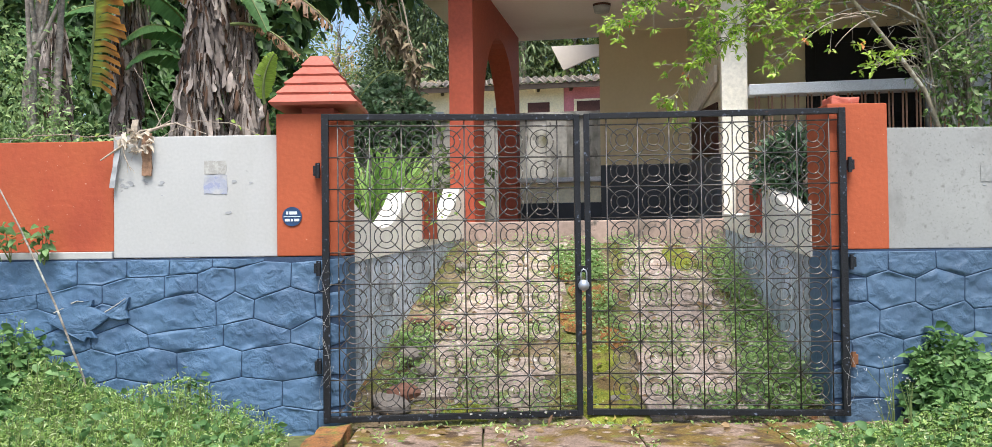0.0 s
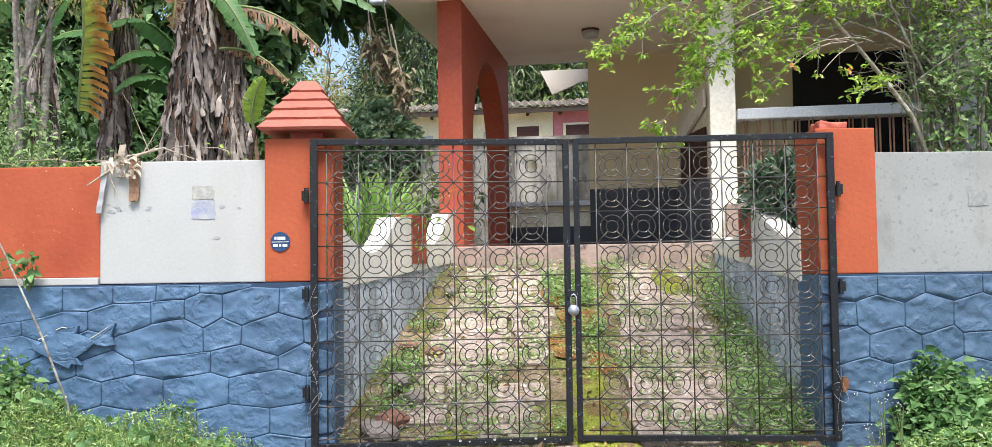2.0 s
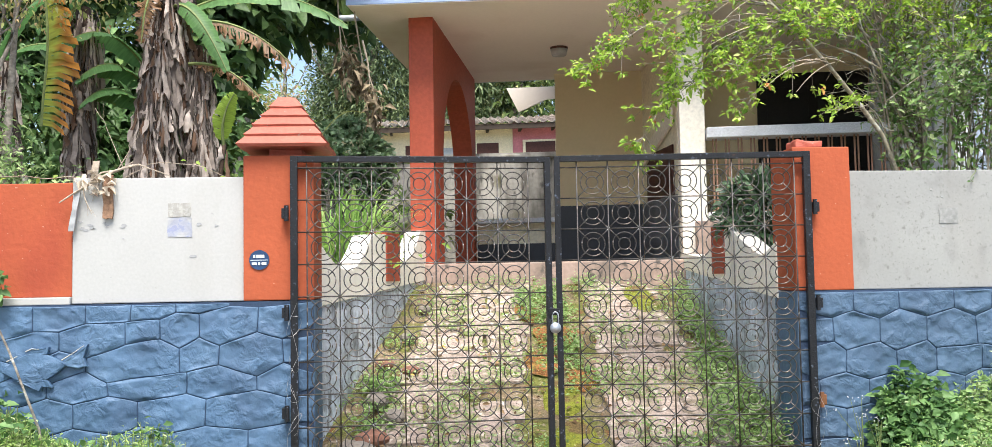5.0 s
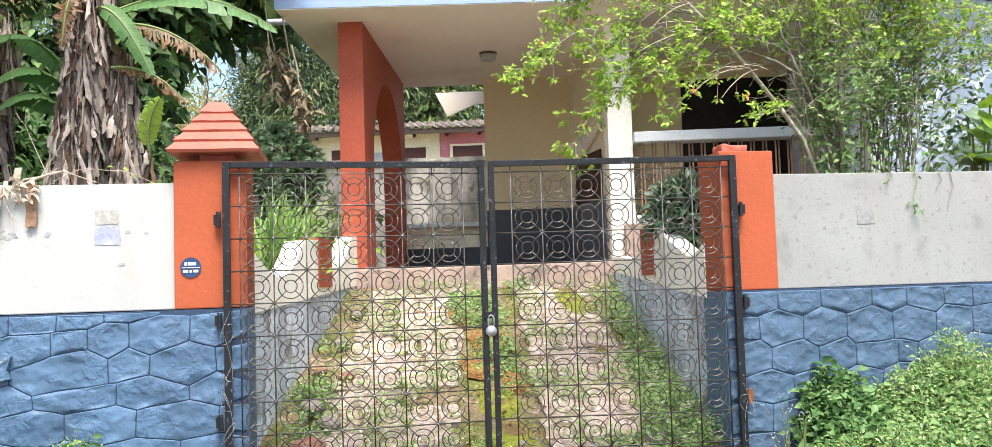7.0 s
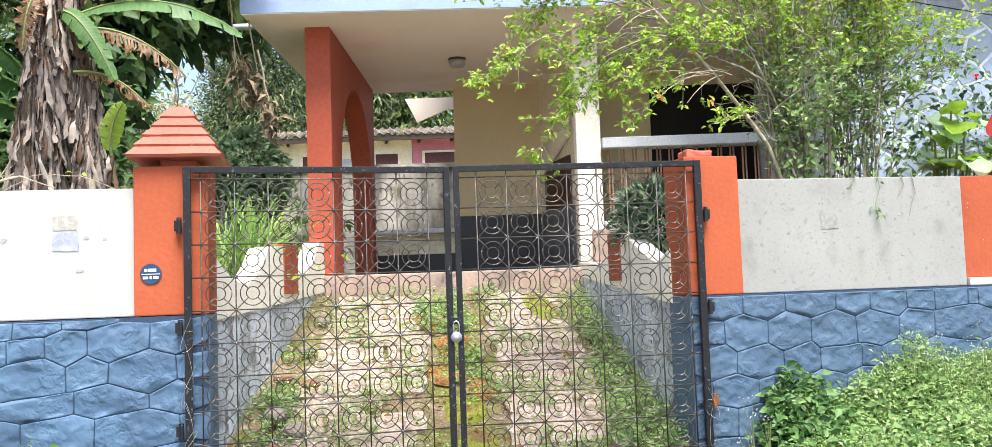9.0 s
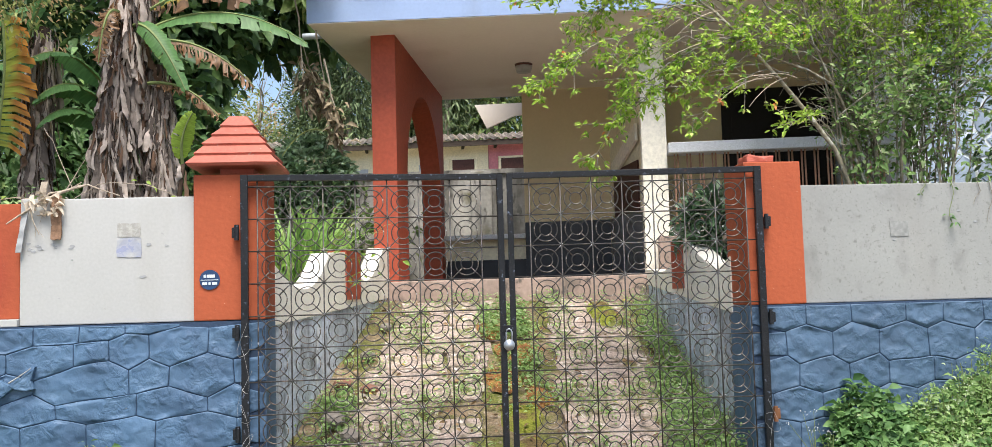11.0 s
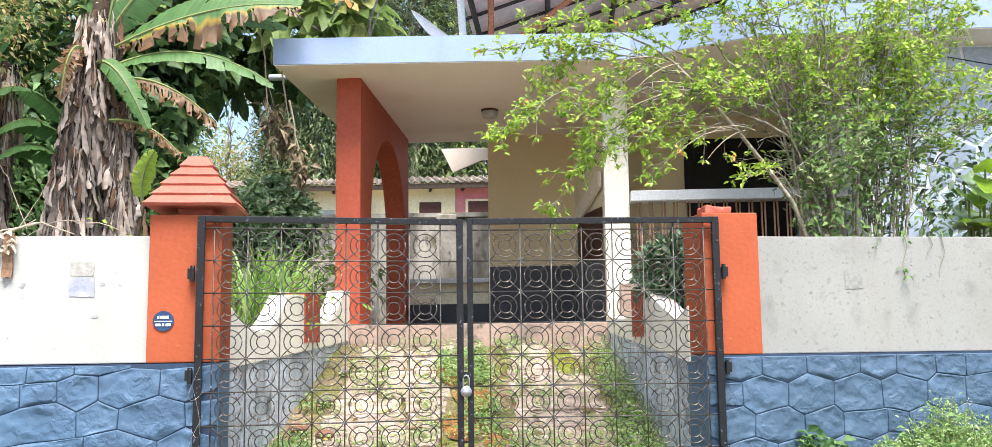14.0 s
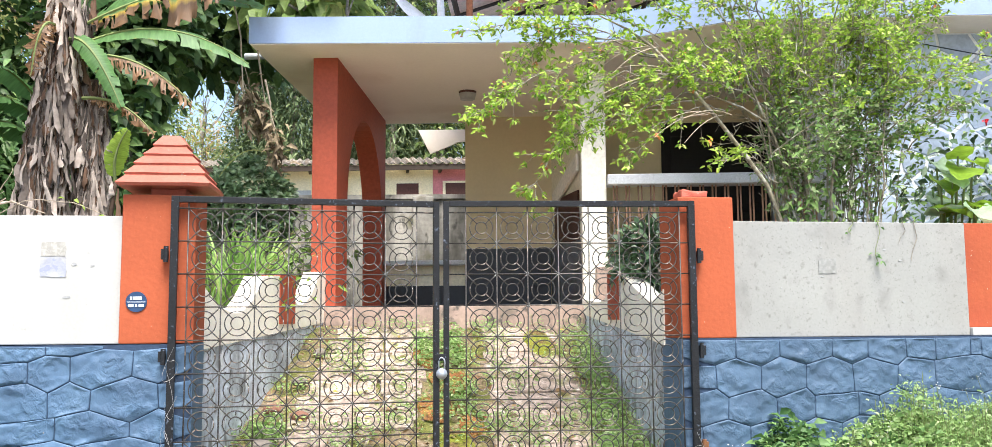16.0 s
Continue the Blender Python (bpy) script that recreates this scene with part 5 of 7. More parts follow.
def grow(start, direction, length, r0, depth, rnd, out, bend=0.25, up=0.15, split=3, shrink=0.62, steps=5):
    """A branching limb: appends (points, radii) to out and gives back its tips."""
    d = Vector(direction).normalized()
    p = Vector(start)
    pts, rad = [p.copy()], [r0]
    for i in range(steps):
        d = (d + Vector((rnd.gauss(0, bend), rnd.gauss(0, bend), rnd.gauss(0, bend) + up)) * 0.4).normalized()
        p = p + d * length / steps
        pts.append(p.copy())
        rad.append(max(r0 * (1 - 0.6 * (i + 1) / steps), 0.0012))
    out.append((pts, rad))
    tips = []
    if depth == 0:
        return [(pts[k], (pts[k] - pts[k - 1]).normalized()) for k in range(2, steps + 1)]
    for k in range(split):
        i = rnd.randint(2, steps)
        nd = (d + Vector((rnd.gauss(0, 0.6), rnd.gauss(0, 0.6), rnd.gauss(0, 0.45) + up))).normalized()
        tips += grow(pts[i], nd, length * shrink * rnd.uniform(0.8, 1.2), rad[i] * 0.65, depth - 1, rnd, out, bend, up, split, shrink, steps)
    return tips


def limbs_mesh(limbs, sides, origin):
    bm = bmesh.new()
    for pts, rad in limbs:
        tube([p - Vector(origin) for p in pts], rad, sides, bm, cap=False)
    return bm


def tip_leaves(tips, per, length, width, material, origin, spread=0.09, droop=0.08):
    P = np.repeat(np.array([t[0] for t in tips]), per, 0) + jitter(len(tips) * per, spread) - np.array(origin)
    D = np.repeat(np.array([t[1] for t in tips]), per, 0) * np.array([1, 1, 0.4]) + jitter(len(P), 0.75)
    L = length * rng.uniform(0.6, 1.25, len(P))
    return leaves(P, D, L, L * width, material, droop=droop)


def cloud(name, centre, radius, n, length, width, material, parent, hollow=0.55, droop=0.3, clumps=0, tight=0.17):
    """A crown of leaves, gathered in clumps so that its outline stays uneven."""
    centre, radius = np.array(centre), np.array(radius)
    if clumps:
        c, _ = ball_points(clumps, (0, 0, 0), radius * 0.85, 0.3)
        P = c[rng.integers(0, clumps, n)] + rng.normal(0, 1, (n, 3)) * radius * tight
    else:
        P, _ = ball_points(n, (0, 0, 0), radius, hollow)
    D = unit(P / radius) + jitter(n, 0.7)
    L = length * rng.uniform(0.6, 1.3, n)
    return part(name, leaves(P + centre, D, L, L * width, material, droop=droop), None, parent)


def rosettes(tips, per, length, width, material, origin, spread=0.012, droop=0.1):
    """Leaves set in small whorls at the twig ends."""
    n = len(tips) * per
    P = np.repeat(np.array([t[0] for t in tips]), per, 0) + jitter(n, spread) - np.array(origin)
    D = np.repeat(np.array([t[1] for t in tips]), per, 0) * 0.7 + unit(rng.normal(0, 1, (n, 3)) * np.array([1, 1, 0.55]))
    L = length * rng.uniform(0.55, 1.25, n)
    return leaves(P, D, L, L * width, material, droop=droop)


def bezier(a, b, c, n):
    a, b, c = Vector(a), Vector(b), Vector(c)
    return [a * (1 - f) ** 2 + b * 2 * f * (1 - f) + c * f * f for f in np.linspace(0, 1, n)]


def spray(points, r0, rnd, out, twig=0.16, count=26, first=0.15):
    """A long thin branch with short side twigs; gives back the twig ends."""
    n = len(points)
    pts = [p + Vector((rnd.gauss(0, 0.012), rnd.gauss(0, 0.02), rnd.gauss(0, 0.014))) for p in points]
    out.append((pts, [max(0.0016, r0 * (1 - 0.85 * i / (n - 1))) for i in range(n)]))
    tips = [(pts[-1], (pts[-1] - pts[-2]).normalized())]
    for k in range(count):
        f = first + (1 - first) * rnd.random() ** 0.85
        i = min(n - 2, int(f * (n - 1)))
        along = (pts[i + 1] - pts[i]).normalized()
        d = (along * 0.8 + Vector((rnd.gauss(0, 0.6), rnd.gauss(0, 0.6), rnd.gauss(0.05, 0.4)))).normalized()
        ln = twig * rnd.uniform(0.4, 1.5)
        a = pts[i].lerp(pts[i + 1], rnd.random())
        m = a + d * ln * 0.5 + Vector((0, 0, rnd.gauss(0, 0.01)))
        b = a + d * ln + Vector((0, 0, -0.1 * ln))
        out.append(([a, m, b], [0.0026, 0.002, 0.0013]))
        tips += [(m, d), (b, d)]
        if rnd.random() < 0.6:
            d2 = (d + Vector((rnd.gauss(0, 0.7), rnd.gauss(0, 0.7), rnd.gauss(0, 0.4)))).normalized()
            c = m + d2 * ln * 0.5
            out.append(([m, c], [0.0018, 0.0012]))
            tips.append((c, d2))
    return tips


# bright shrub tree behind the east wall: three clumps of stems, long arms over the wall
TR = (2.72, 0.62, GARDEN)
shrub = thing("shrub_tree", TR, "many-stemmed shrub tree with small bright green leaves", "tree")
rnd = random.Random(21)
high, low, arm_tips = [], [], []
for k in range(36):
    stout = k < 13
    base = Vector((rnd.uniform(2.40, 2.74) if stout else rnd.uniform(2.84, 3.10), TR[1] + rnd.gauss(0.05, 0.07), GARDEN))
    fan = (base.x - 2.66) * 0.7 + rnd.gauss(0, 0.20)
    top = base + Vector((fan, rnd.gauss(-0.05, 0.18), rnd.uniform(2.1, 3.3)))
    mid = base + Vector((rnd.gauss(0, 0.06), rnd.gauss(0, 0.05), rnd.uniform(1.0, 1.5)))
    limbs = []
    pts = bezier(base, mid, top, 13)
    tp = spray(pts, rnd.uniform(0.011, 0.019) if stout else rnd.uniform(0.006, 0.011), rnd, limbs, 0.20, 22, 0.38)
    for j in range(3 if stout else 1):
        i = rnd.randint(5, 10)
        d = Vector((rnd.gauss(0.05 if base.x < 2.9 else 0.25, 0.45), rnd.gauss(-0.1, 0.35), rnd.uniform(0.2, 1.0))).normalized()
        ln = rnd.uniform(0.4, 0.8)
        tp += spray(bezier(pts[i], pts[i] + d * ln * 0.6, pts[i] + d * ln + Vector((0, 0, -0.08)), 8), 0.006, rnd, limbs, 0.15, 15, 0.2)
    part("stem", limbs_mesh(limbs, 5, TR), M["shrub_bark"], shrub, "", True)
    for t in tp:
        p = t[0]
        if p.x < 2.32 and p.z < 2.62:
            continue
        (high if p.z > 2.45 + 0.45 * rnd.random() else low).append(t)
# the thick leaning arm and the long sprays that it carries
limbs = []
arm = [Vector(p) for p in ((2.47, 0.60, GARDEN), (2.40, 0.58, 1.8), (2.29, 0.55, 2.06), (2.10, 0.52, 2.30), (1.90, 0.50, 2.54), (1.66, 0.50, 2.82), (1.48, 0.5, 3.0), (1.30, 0.5, 3.12), (1.1, 0.48, 3.2))]
limbs.append((arm, [0.018, 0.017, 0.0155, 0.0145, 0.0135, 0.012, 0.010, 0.008, 0.005]))
limbs.append(([Vector(p) for p in ((2.60, 0.62, 2.25), (2.42, 0.6, 2.46), (2.15, 0.6, 2.62), (1.8, 0.6, 2.74))], [0.010, 0.009, 0.008, 0.005]))
limbs.append(([Vector(p) for p in ((2.55, 0.62, 1.9), (2.38, 0.6, 2.4), (2.2, 0.6, 2.8), (2.1, 0.6, 3.3))], [0.012, 0.010, 0.008, 0.005]))
part("branch", limbs_mesh(limbs, 8, TR), M["shrub_bark"], shrub, "straight leaning pale grey branch", True)
#        start, bow, end, thickness, twigs
ways = [((1.65, 0.52, 2.87), (0.9, 0.45, 3.22), (0.16, 0.4, 3.02), 0.008, 34), ((1.5, 0.5, 2.95), (0.85, 0.45, 2.98), (0.24, 0.4, 2.45), 0.007, 36), ((1.6, 0.5, 2.80), (1.0, 0.45, 2.72), (0.58, 0.4, 1.98), 0.007, 36),
        ((1.9, 0.55, 2.66), (1.2, 0.5, 2.62), (0.78, 0.45, 2.28), 0.006, 28), ((1.3, 0.5, 3.04), (0.8, 0.5, 3.3), (0.42, 0.5, 2.72), 0.006, 30), ((1.8, 0.5, 2.72), (1.4, 0.45, 2.62), (1.12, 0.4, 2.42), 0.005, 22),
        ((2.0, 0.55, 2.6), (1.6, 0.5, 2.62), (1.25, 0.4, 2.20), 0.005, 18), ((1.95, 0.6, 2.85), (1.3, 0.55, 3.32), (0.55, 0.5, 3.28), 0.008, 34), ((2.25, 0.6, 2.75), (1.7, 0.6, 3.4), (0.95, 0.5, 3.50), 0.009, 36),
        ((2.35, 0.6, 2.7), (2.0, 0.6, 3.45), (1.35, 0.5, 3.75), 0.009, 34), ((2.1, 0.6, 2.7), (1.75, 0.5, 3.05), (1.2, 0.45, 3.05), 0.006, 26), ((2.4, 0.6, 2.6), (1.9, 0.5, 2.85), (1.45, 0.4, 2.78), 0.007, 28),
        ((2.35, 0.6, 2.75), (2.0, 0.5, 2.95), (1.75, 0.4, 2.75), 0.006, 22), ((2.5, 0.6, 2.9), (2.2, 0.5, 3.5), (1.85, 0.45, 3.7), 0.008, 30), ((2.3, 0.6, 2.15), (2.08, 0.5, 2.35), (1.9, 0.42, 2.18), 0.004, 10),
        ((1.75, 0.52, 2.8), (1.2, 0.4, 2.8), (0.7, 0.35, 2.62), 0.006, 26), ((3.1, 0.6, 2.3), (3.5, 0.5, 2.9), (4.0, 0.45, 3.0), 0.008, 26), ((3.1, 0.6, 2.6), (3.4, 0.5, 3.3), (3.8, 0.45, 3.6), 0.008, 28),
        ((3.0, 0.6, 2.1), (3.3, 0.5, 2.5), (3.65, 0.45, 2.6), 0.006, 18), ((1.2, 0.5, 3.08), (0.95, 0.45, 2.9), (0.85, 0.4, 2.5), 0.005, 20), ((2.6, 0.6, 3.0), (2.6, 0.5, 3.6), (2.4, 0.5, 3.9), 0.008, 26)]
for a, b, c, r0, count in ways:
    limbs = []
    arm_tips += spray(bezier(a, b, c, 14), r0, rnd, limbs, 0.15, int(count * 0.9), 0.2)
    part("branch", limbs_mesh(limbs, 5, TR), M["bark"], shrub, "", True)
# bare dry twigs spreading from the arm
limbs = []
for k in range(16):
    a = arm[rnd.randint(4, 6)] + Vector((rnd.gauss(0, 0.05), 0, 0))
    b = a + Vector((-rnd.uniform(0.3, 0.65), rnd.gauss(-0.1, 0.08), rnd.uniform(-0.22, 0.05)))
    limbs.append((bezier(a, (a + b) / 2 + Vector((0, 0, 0.06)), b + Vector((0, 0, -0.03)), 6), [0.004, 0.0038, 0.0034, 0.003, 0.002, 0.0014]))
part("twig", limbs_mesh(limbs, 4, TR), M["twig"], shrub, "bare dry twigs")
part("crown", rosettes(high, 3, 0.045, 0.44, M["lime_leaf"], TR), None, shrub, "bright green small leaves")
part("crown", rosettes(arm_tips, 6, 0.046, 0.44, M["lime_leaf"], TR), None, shrub, "bright green small leaves in sprays")
# lower leaves take the darker green that paints their shade
part("crown", rosettes(low, 3, 0.044, 0.48, M["inner_leaf"], TR), None, shrub, "lower inner leaves, shade put into their darker green")
P = np.array([t[0] for t in arm_tips[::37]]) - np.array(TR)
tagged(part("bract", leaves(np.repeat(P, 4, 0) + jitter(4 * len(P), 0.012), jitter(4 * len(P), 1), 0.028, 0.02, M["flower_orange"]), None, shrub), "small withered orange bracts", kind="stuff")
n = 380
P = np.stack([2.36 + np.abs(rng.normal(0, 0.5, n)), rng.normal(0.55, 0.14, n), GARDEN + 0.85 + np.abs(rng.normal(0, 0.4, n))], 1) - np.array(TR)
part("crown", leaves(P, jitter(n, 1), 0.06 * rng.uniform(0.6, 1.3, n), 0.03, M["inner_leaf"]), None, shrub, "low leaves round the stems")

# dark round bush behind the ramp's east wall
bush = thing("bush", (1.72, 1.45, GARDEN), "dark glossy-leaved round bush", "bush")
limbs = []
for k in range(7):
    grow((rnd.uniform(-0.1, 0.1), rnd.uniform(-0.1, 0.1), 0), (rnd.gauss(0, 0.4), rnd.gauss(0, 0.3), 1), 0.5, 0.015, 1, rnd, limbs)
part("stem", limbs_mesh(limbs, 5, (0, 0, 0)), M["bark"], bush)
cloud("crown", (0.03, -0.05, 0.66), (0.33, 0.34, 0.32), 1400, 0.095, 0.46, M["bush"], bush, 0.4, 0.12)
# dark bush behind the west pillar
bush2 = thing("bush", (-1.53, 3.4, GARDEN), "round bush of blue green fingered leaves", "bush")
limbs = []
for k in range(6):
    grow((rnd.uniform(-0.08, 0.08), rnd.uniform(-0.08, 0.08), 0), (rnd.gauss(0, 0.15), rnd.gauss(0, 0.15), 1), 1.1, 0.018, 1, rnd, limbs)
part("stem", limbs_mesh(limbs, 5, (0, 0, 0)), M["bark"], bush2)
tips = []
P, _ = ball_points(850, (0, 0, 1.30), np.array([0.41, 0.40, 0.45]), 0.72)
for q in P:
    up = Vector((q[0] * 1.6, q[1] * 1.6, (q[2] - 1.05) * 1.5)).normalized()
    tips.append((q, np.array(up)))
part("crown", rosettes(tips, 7, 0.078, 0.50, M["lobed"], (0, 0, 0), 0.01, 0.15), None, bush2, "fingered blue green leaves")

# strap-leaved lily clump
lily = thing("lily_clump", (-1.42, 2.1, GARDEN + 0.22), "bright green strap-leaved lily clump", "plant")
n = 280
P = rng.normal(0, 1, (n, 3)) * np.array([0.08, 0.22, 0.0])
D = np.stack([rng.normal(0.1, 0.22, n), rng.normal(-0.1, 0.3, n), rng.uniform(0.8, 1.2, n)], 1)
part("foliage", blades(P, D, rng.uniform(0.55, 1.15, n), rng.uniform(0.013, 0.028, n), M["lily"], 0.42), None, lily)
P = np.stack([rng.normal(0.05, 0.2, 160), rng.normal(0, 0.3, 160), rng.uniform(0.1, 0.42, 160)], 1)
part("foliage", leaves(P, jitter(160, 1) + np.array([0, 0, 0.3]), 0.075 * rng.uniform(0.6, 1.3, 160), 0.035, M["yellow_leaf"]), None, lily)

# banana plants


def banana_leaf(parent, origin, base, bow, tip, near, far, material="banana", tatter=0.15, seed=0, face=(0, 0, 1)):
    """A long arched leaf on a curved midrib; near and far are the two half blades: (breadth, hang angle, how withered).
    face: the way its upper side looks."""
    r = random.Random(seed)
    n = 60
    face = Vector(face).normalized()
    spine = [p - Vector(origin) for p in bezier(base, bow, tip, n + 1)]
    length = sum((b - a).length for a, b in zip(spine, spine[1:]))
    V, F, UV = [], [], []
    for s, (width, angle, wither) in ((1, near), (-1, far)):
        limp = wither > 0.3
        prev, hang, skew, k = None, angle, 0.2, 1.0
        for i in range(4, n + 1):
            f = i / n
            w = width * max(0.03, math.sin(math.pi * min(1.0, (f - 0.06) * 1.04) ** 0.8)) ** 0.5
            along = (spine[min(i + 1, n)] - spine[max(i - 1, 0)]).normalized()
            side = along.cross(face).normalized() * s
            tear = prev is None or r.random() < (0.45 if limp else tatter)
            if tear:
                hang = angle + r.gauss(0, 0.2 if limp else 0.08)
                skew = r.uniform(0.0, 0.22) if limp else 0.25
                k = r.uniform(0.6, 1.05) if limp else r.uniform(0.92, 1.02)
            o = (side * math.cos(hang) - face * math.sin(hang) + along * skew).normalized() * w * k
            up = face * w
            j = 0.02 if limp else 0.004
            tipj = Vector((r.gauss(0, j), r.gauss(0, j), r.gauss(0, j)))
            g = along * (r.uniform(0.002, 0.010) if tear else 0)
            a = spine[i]
            start = len(V)
            V += [a, a + o * 0.35 + up * 0.07 + g * 0.4, a + o * 0.7 + up * 0.06 + g * 0.7, a + o + tipj + g]
            UV += [(f, q + wither) for q in (0.0, 0.35, 0.7, 1.0)]
            if not tear:
                F += [(prev + q, prev + q + 1, start + q + 1, start + q) for q in range(3)]
            elif prev is not None:
                # whole next to the midrib, torn further out
                F += [(prev, prev + 1, start + 1, start)]
                V += [V[prev + 1] + g * 0.2, V[prev + 2] + along * length / n * 0.8, V[prev + 3] + along * length / n * 0.7]
                UV += [(f, 0.35 + wither), (f, 0.7 + wither), (f, 1.0 + wither)]
                F += [(prev + 1, prev + 2, len(V) - 2, len(V) - 3), (prev + 2, prev + 3, len(V) - 1, len(V) - 2)]
            prev = start
    ob = part("leaf", np_mesh(np.array([tuple(x) for x in V]), np.array(F), M[material], True, np.array(UV)), None, parent)
    part("midrib", tube(spine, [0.014 * (1 - 0.85 * i / n) + 0.002 for i in range(n + 1)], 5), M["green_stem"], ob)


def dead_flags(b, axis, height, radius, flare, count, seed, top=1.0):
    """Dead leaves round a stem: an under-layer of flat brown sheaths, crumpled folded flags that widen downwards, and long thin strings."""
    r = random.Random(seed)
    V, F = [], []
    for k in range(count):
        kind = "sheath" if k < count * 0.22 else "string" if r.random() < 0.34 else "flag"
        a = r.uniform(0, math.tau)
        z = height * top * r.uniform(0.08, 1.0) ** 0.85
        ln, w, fold, stand, rad = {"sheath": (r.uniform(0.25, 0.55), r.uniform(0.02, 0.045), 0.25, 0.05, 0.82), "string": (r.uniform(0.22, 0.65), r.uniform(0.003, 0.008), 0.6, 0.16, 1.05),
                                   "flag": (r.uniform(0.14, 0.42), r.uniform(0.008, 0.030), 0.8, 0.16, 1.0)}[kind]
        ln = min(ln, z * 0.95)
        rad = radius * (rad + flare * (1 - z / height) * r.uniform(0.2, 1.0) + (0.45 * r.random() if kind == "flag" else 0.15 * r.random()))
        t, o = Vector((-math.sin(a), math.cos(a), 0)), Vector((math.cos(a), math.sin(a), 0))
        base, n = len(V), 10
        turn, roll, sway = r.uniform(-0.9, 0.9), r.gauss(0, 0.7), r.gauss(0, 0.10) * ln
        out, wave, lift = r.uniform(0.0, stand) * ln, r.uniform(0, 6), r.uniform(-0.02, 0.03)
        x0, y0 = axis(z / height)
        for i in range(n):
            f = i / (n - 1)
            kink = o * (0.007 * math.sin(f * 11 + wave) * (kind == "flag")) + Vector((r.gauss(0, 0.003), r.gauss(0, 0.003), 0))
            c = Vector((x0, y0, z - ln * f)) + o * (rad + out * f ** 1.3) + t * (sway * f + 0.004 * math.sin(f * 7 + wave)) + kink
            ww = w * (0.25 + 0.95 * f ** 0.8 if kind == "flag" else 0.8) * r.uniform(0.75, 1.2)
            if i == n - 1:
                ww *= r.uniform(0.1, 0.9)
            g = turn + roll * f
            tt, oo = t * math.cos(g) + o * math.sin(g), o * math.cos(g) - t * math.sin(g)
            ragged = Vector((0, 0, r.uniform(-0.035, 0.035) if i == n - 1 else r.gauss(0, 0.004)))
            V += [c - tt * ww + oo * lift * f + ragged, c + oo * ww * fold * (0.6 + 0.4 * math.sin(f * 8 + wave)), c + tt * ww * r.uniform(0.7, 1.1) - oo * lift * f - ragged]
        for i in range(n - 1):
            q = base + 3 * i
            F += [(q, q + 1, q + 4, q + 3), (q + 1, q + 2, q + 5, q + 4)]
    part("dead_foliage", np_mesh(np.array([tuple(x) for x in V]), np.array(F), M["dead_leaf"], False), None, b, "hanging dead grey brown leaf strips")


def banana_plant(loc, height, radius, label, seed, flags, flare=1.6, lean=(0.0, 0.0), top=1.0, fronds=()):
    b = thing("banana_plant", loc, label, "banana plant", "banana plants")

    def axis(f):
        return (lean[0] * f + 0.03 * math.sin(f * 5 + seed), lean[1] * f + 0.02 * math.cos(f * 5))
    pts = [(*axis(i / 10), height * i / 10) for i in range(11)]
    part("stem", tube(pts, [radius * (1 - 0.045 * i) for i in range(11)], 10), M["stem"], b, "brown pseudostem", True)
    if flags:
        dead_flags(b, axis, height, radius, flare, flags, seed, top)
    for i, spec in enumerate(fronds):
        banana_leaf(b, loc, *spec[:5], *spec[5:6], 0.05, seed * 17 + i, *spec[6:7])
    return b


NEAR, FAR = (0.16, 0.75, 0.0), (0.16, -0.25, 0.0)
UPRIGHT = (0.25, -0.9, 0.3)
banana_plant((-3.13, 2.5, GARDEN), 3.35, 0.12, "banana plant wrapped in hanging dead leaves, some fronds yellow", 3, 1250, 0.55, (0.24, 0.0), 0.9, [
    ((-2.82, 2.45, 3.58), (-2.0, 2.35, 4.06), (-1.2, 2.35, 4.0), (0.30, 1.2, 0.85), (0.36, -0.85, 0.0), "banana"),
    ((-2.80, 2.55, 3.62), (-2.2, 2.6, 4.1), (-1.35, 2.6, 3.86), (0.22, 0.5, 0.0), (0.26, -0.7, 0.0), "banana"),
    ((-2.80, 2.42, 3.42), (-2.1, 2.35, 3.78), (-1.42, 2.3, 3.28), (0.17, 0.95, 0.0), (0.13, -0.3, 0.0), "banana"),
    ((-2.80, 2.40, 3.32), (-2.3, 2.3, 3.42), (-1.86, 2.25, 2.92), (0.19, 1.2, 0.55), (0.10, -0.2, 0.1), "banana_dry"),
    ((-2.86, 2.36, 3.46), (-2.66, 2.2, 3.5), (-2.38, 2.14, 2.86), (0.10, 0.35, 0.0), (0.10, 0.35, 0.0), "banana", (0.15, -0.95, 0.25)),
    ((-2.85, 2.5, 3.6), (-2.8, 2.5, 4.3), (-2.45, 2.45, 5.1), (0.24, 0.3, 0.0), (0.24, 0.3, 0.0), "banana", UPRIGHT),
    ((-2.84, 2.5, 3.7), (-2.6, 2.5, 4.2), (-2.05, 2.5, 4.75), (0.20, 0.3, 0.0), (0.22, 0.3, 0.0), "banana", UPRIGHT),
    ((-2.88, 2.55, 4.1), (-1.9, 2.6, 4.78), (-0.72, 2.45, 4.06), (0.20, 1.1, 0.35), (0.13, -0.3, 0.1), "banana_yellow"),
    ((-2.92, 2.5, 4.0), (-3.4, 2.4, 4.8), (-4.3, 2.3, 4.3), (0.22, 0.8, 0.0), (0.20, -0.2, 0.0), "banana"),
    ((-2.75, 2.4, 2.98), (-2.4, 2.3, 3.0), (-2.14, 2.25, 2.66), (0.10, 1.25, 0.42), (0.06, 0.4, 0.42), "banana_dry"),
    ((-2.95, 2.3, 3.55), (-3.0, 2.05, 3.6), (-3.02, 2.0, 3.05), (0.10, 0.5, 0.42), (0.10, 0.5, 0.42), "banana_dry", (0.1, -1, 0.2))])
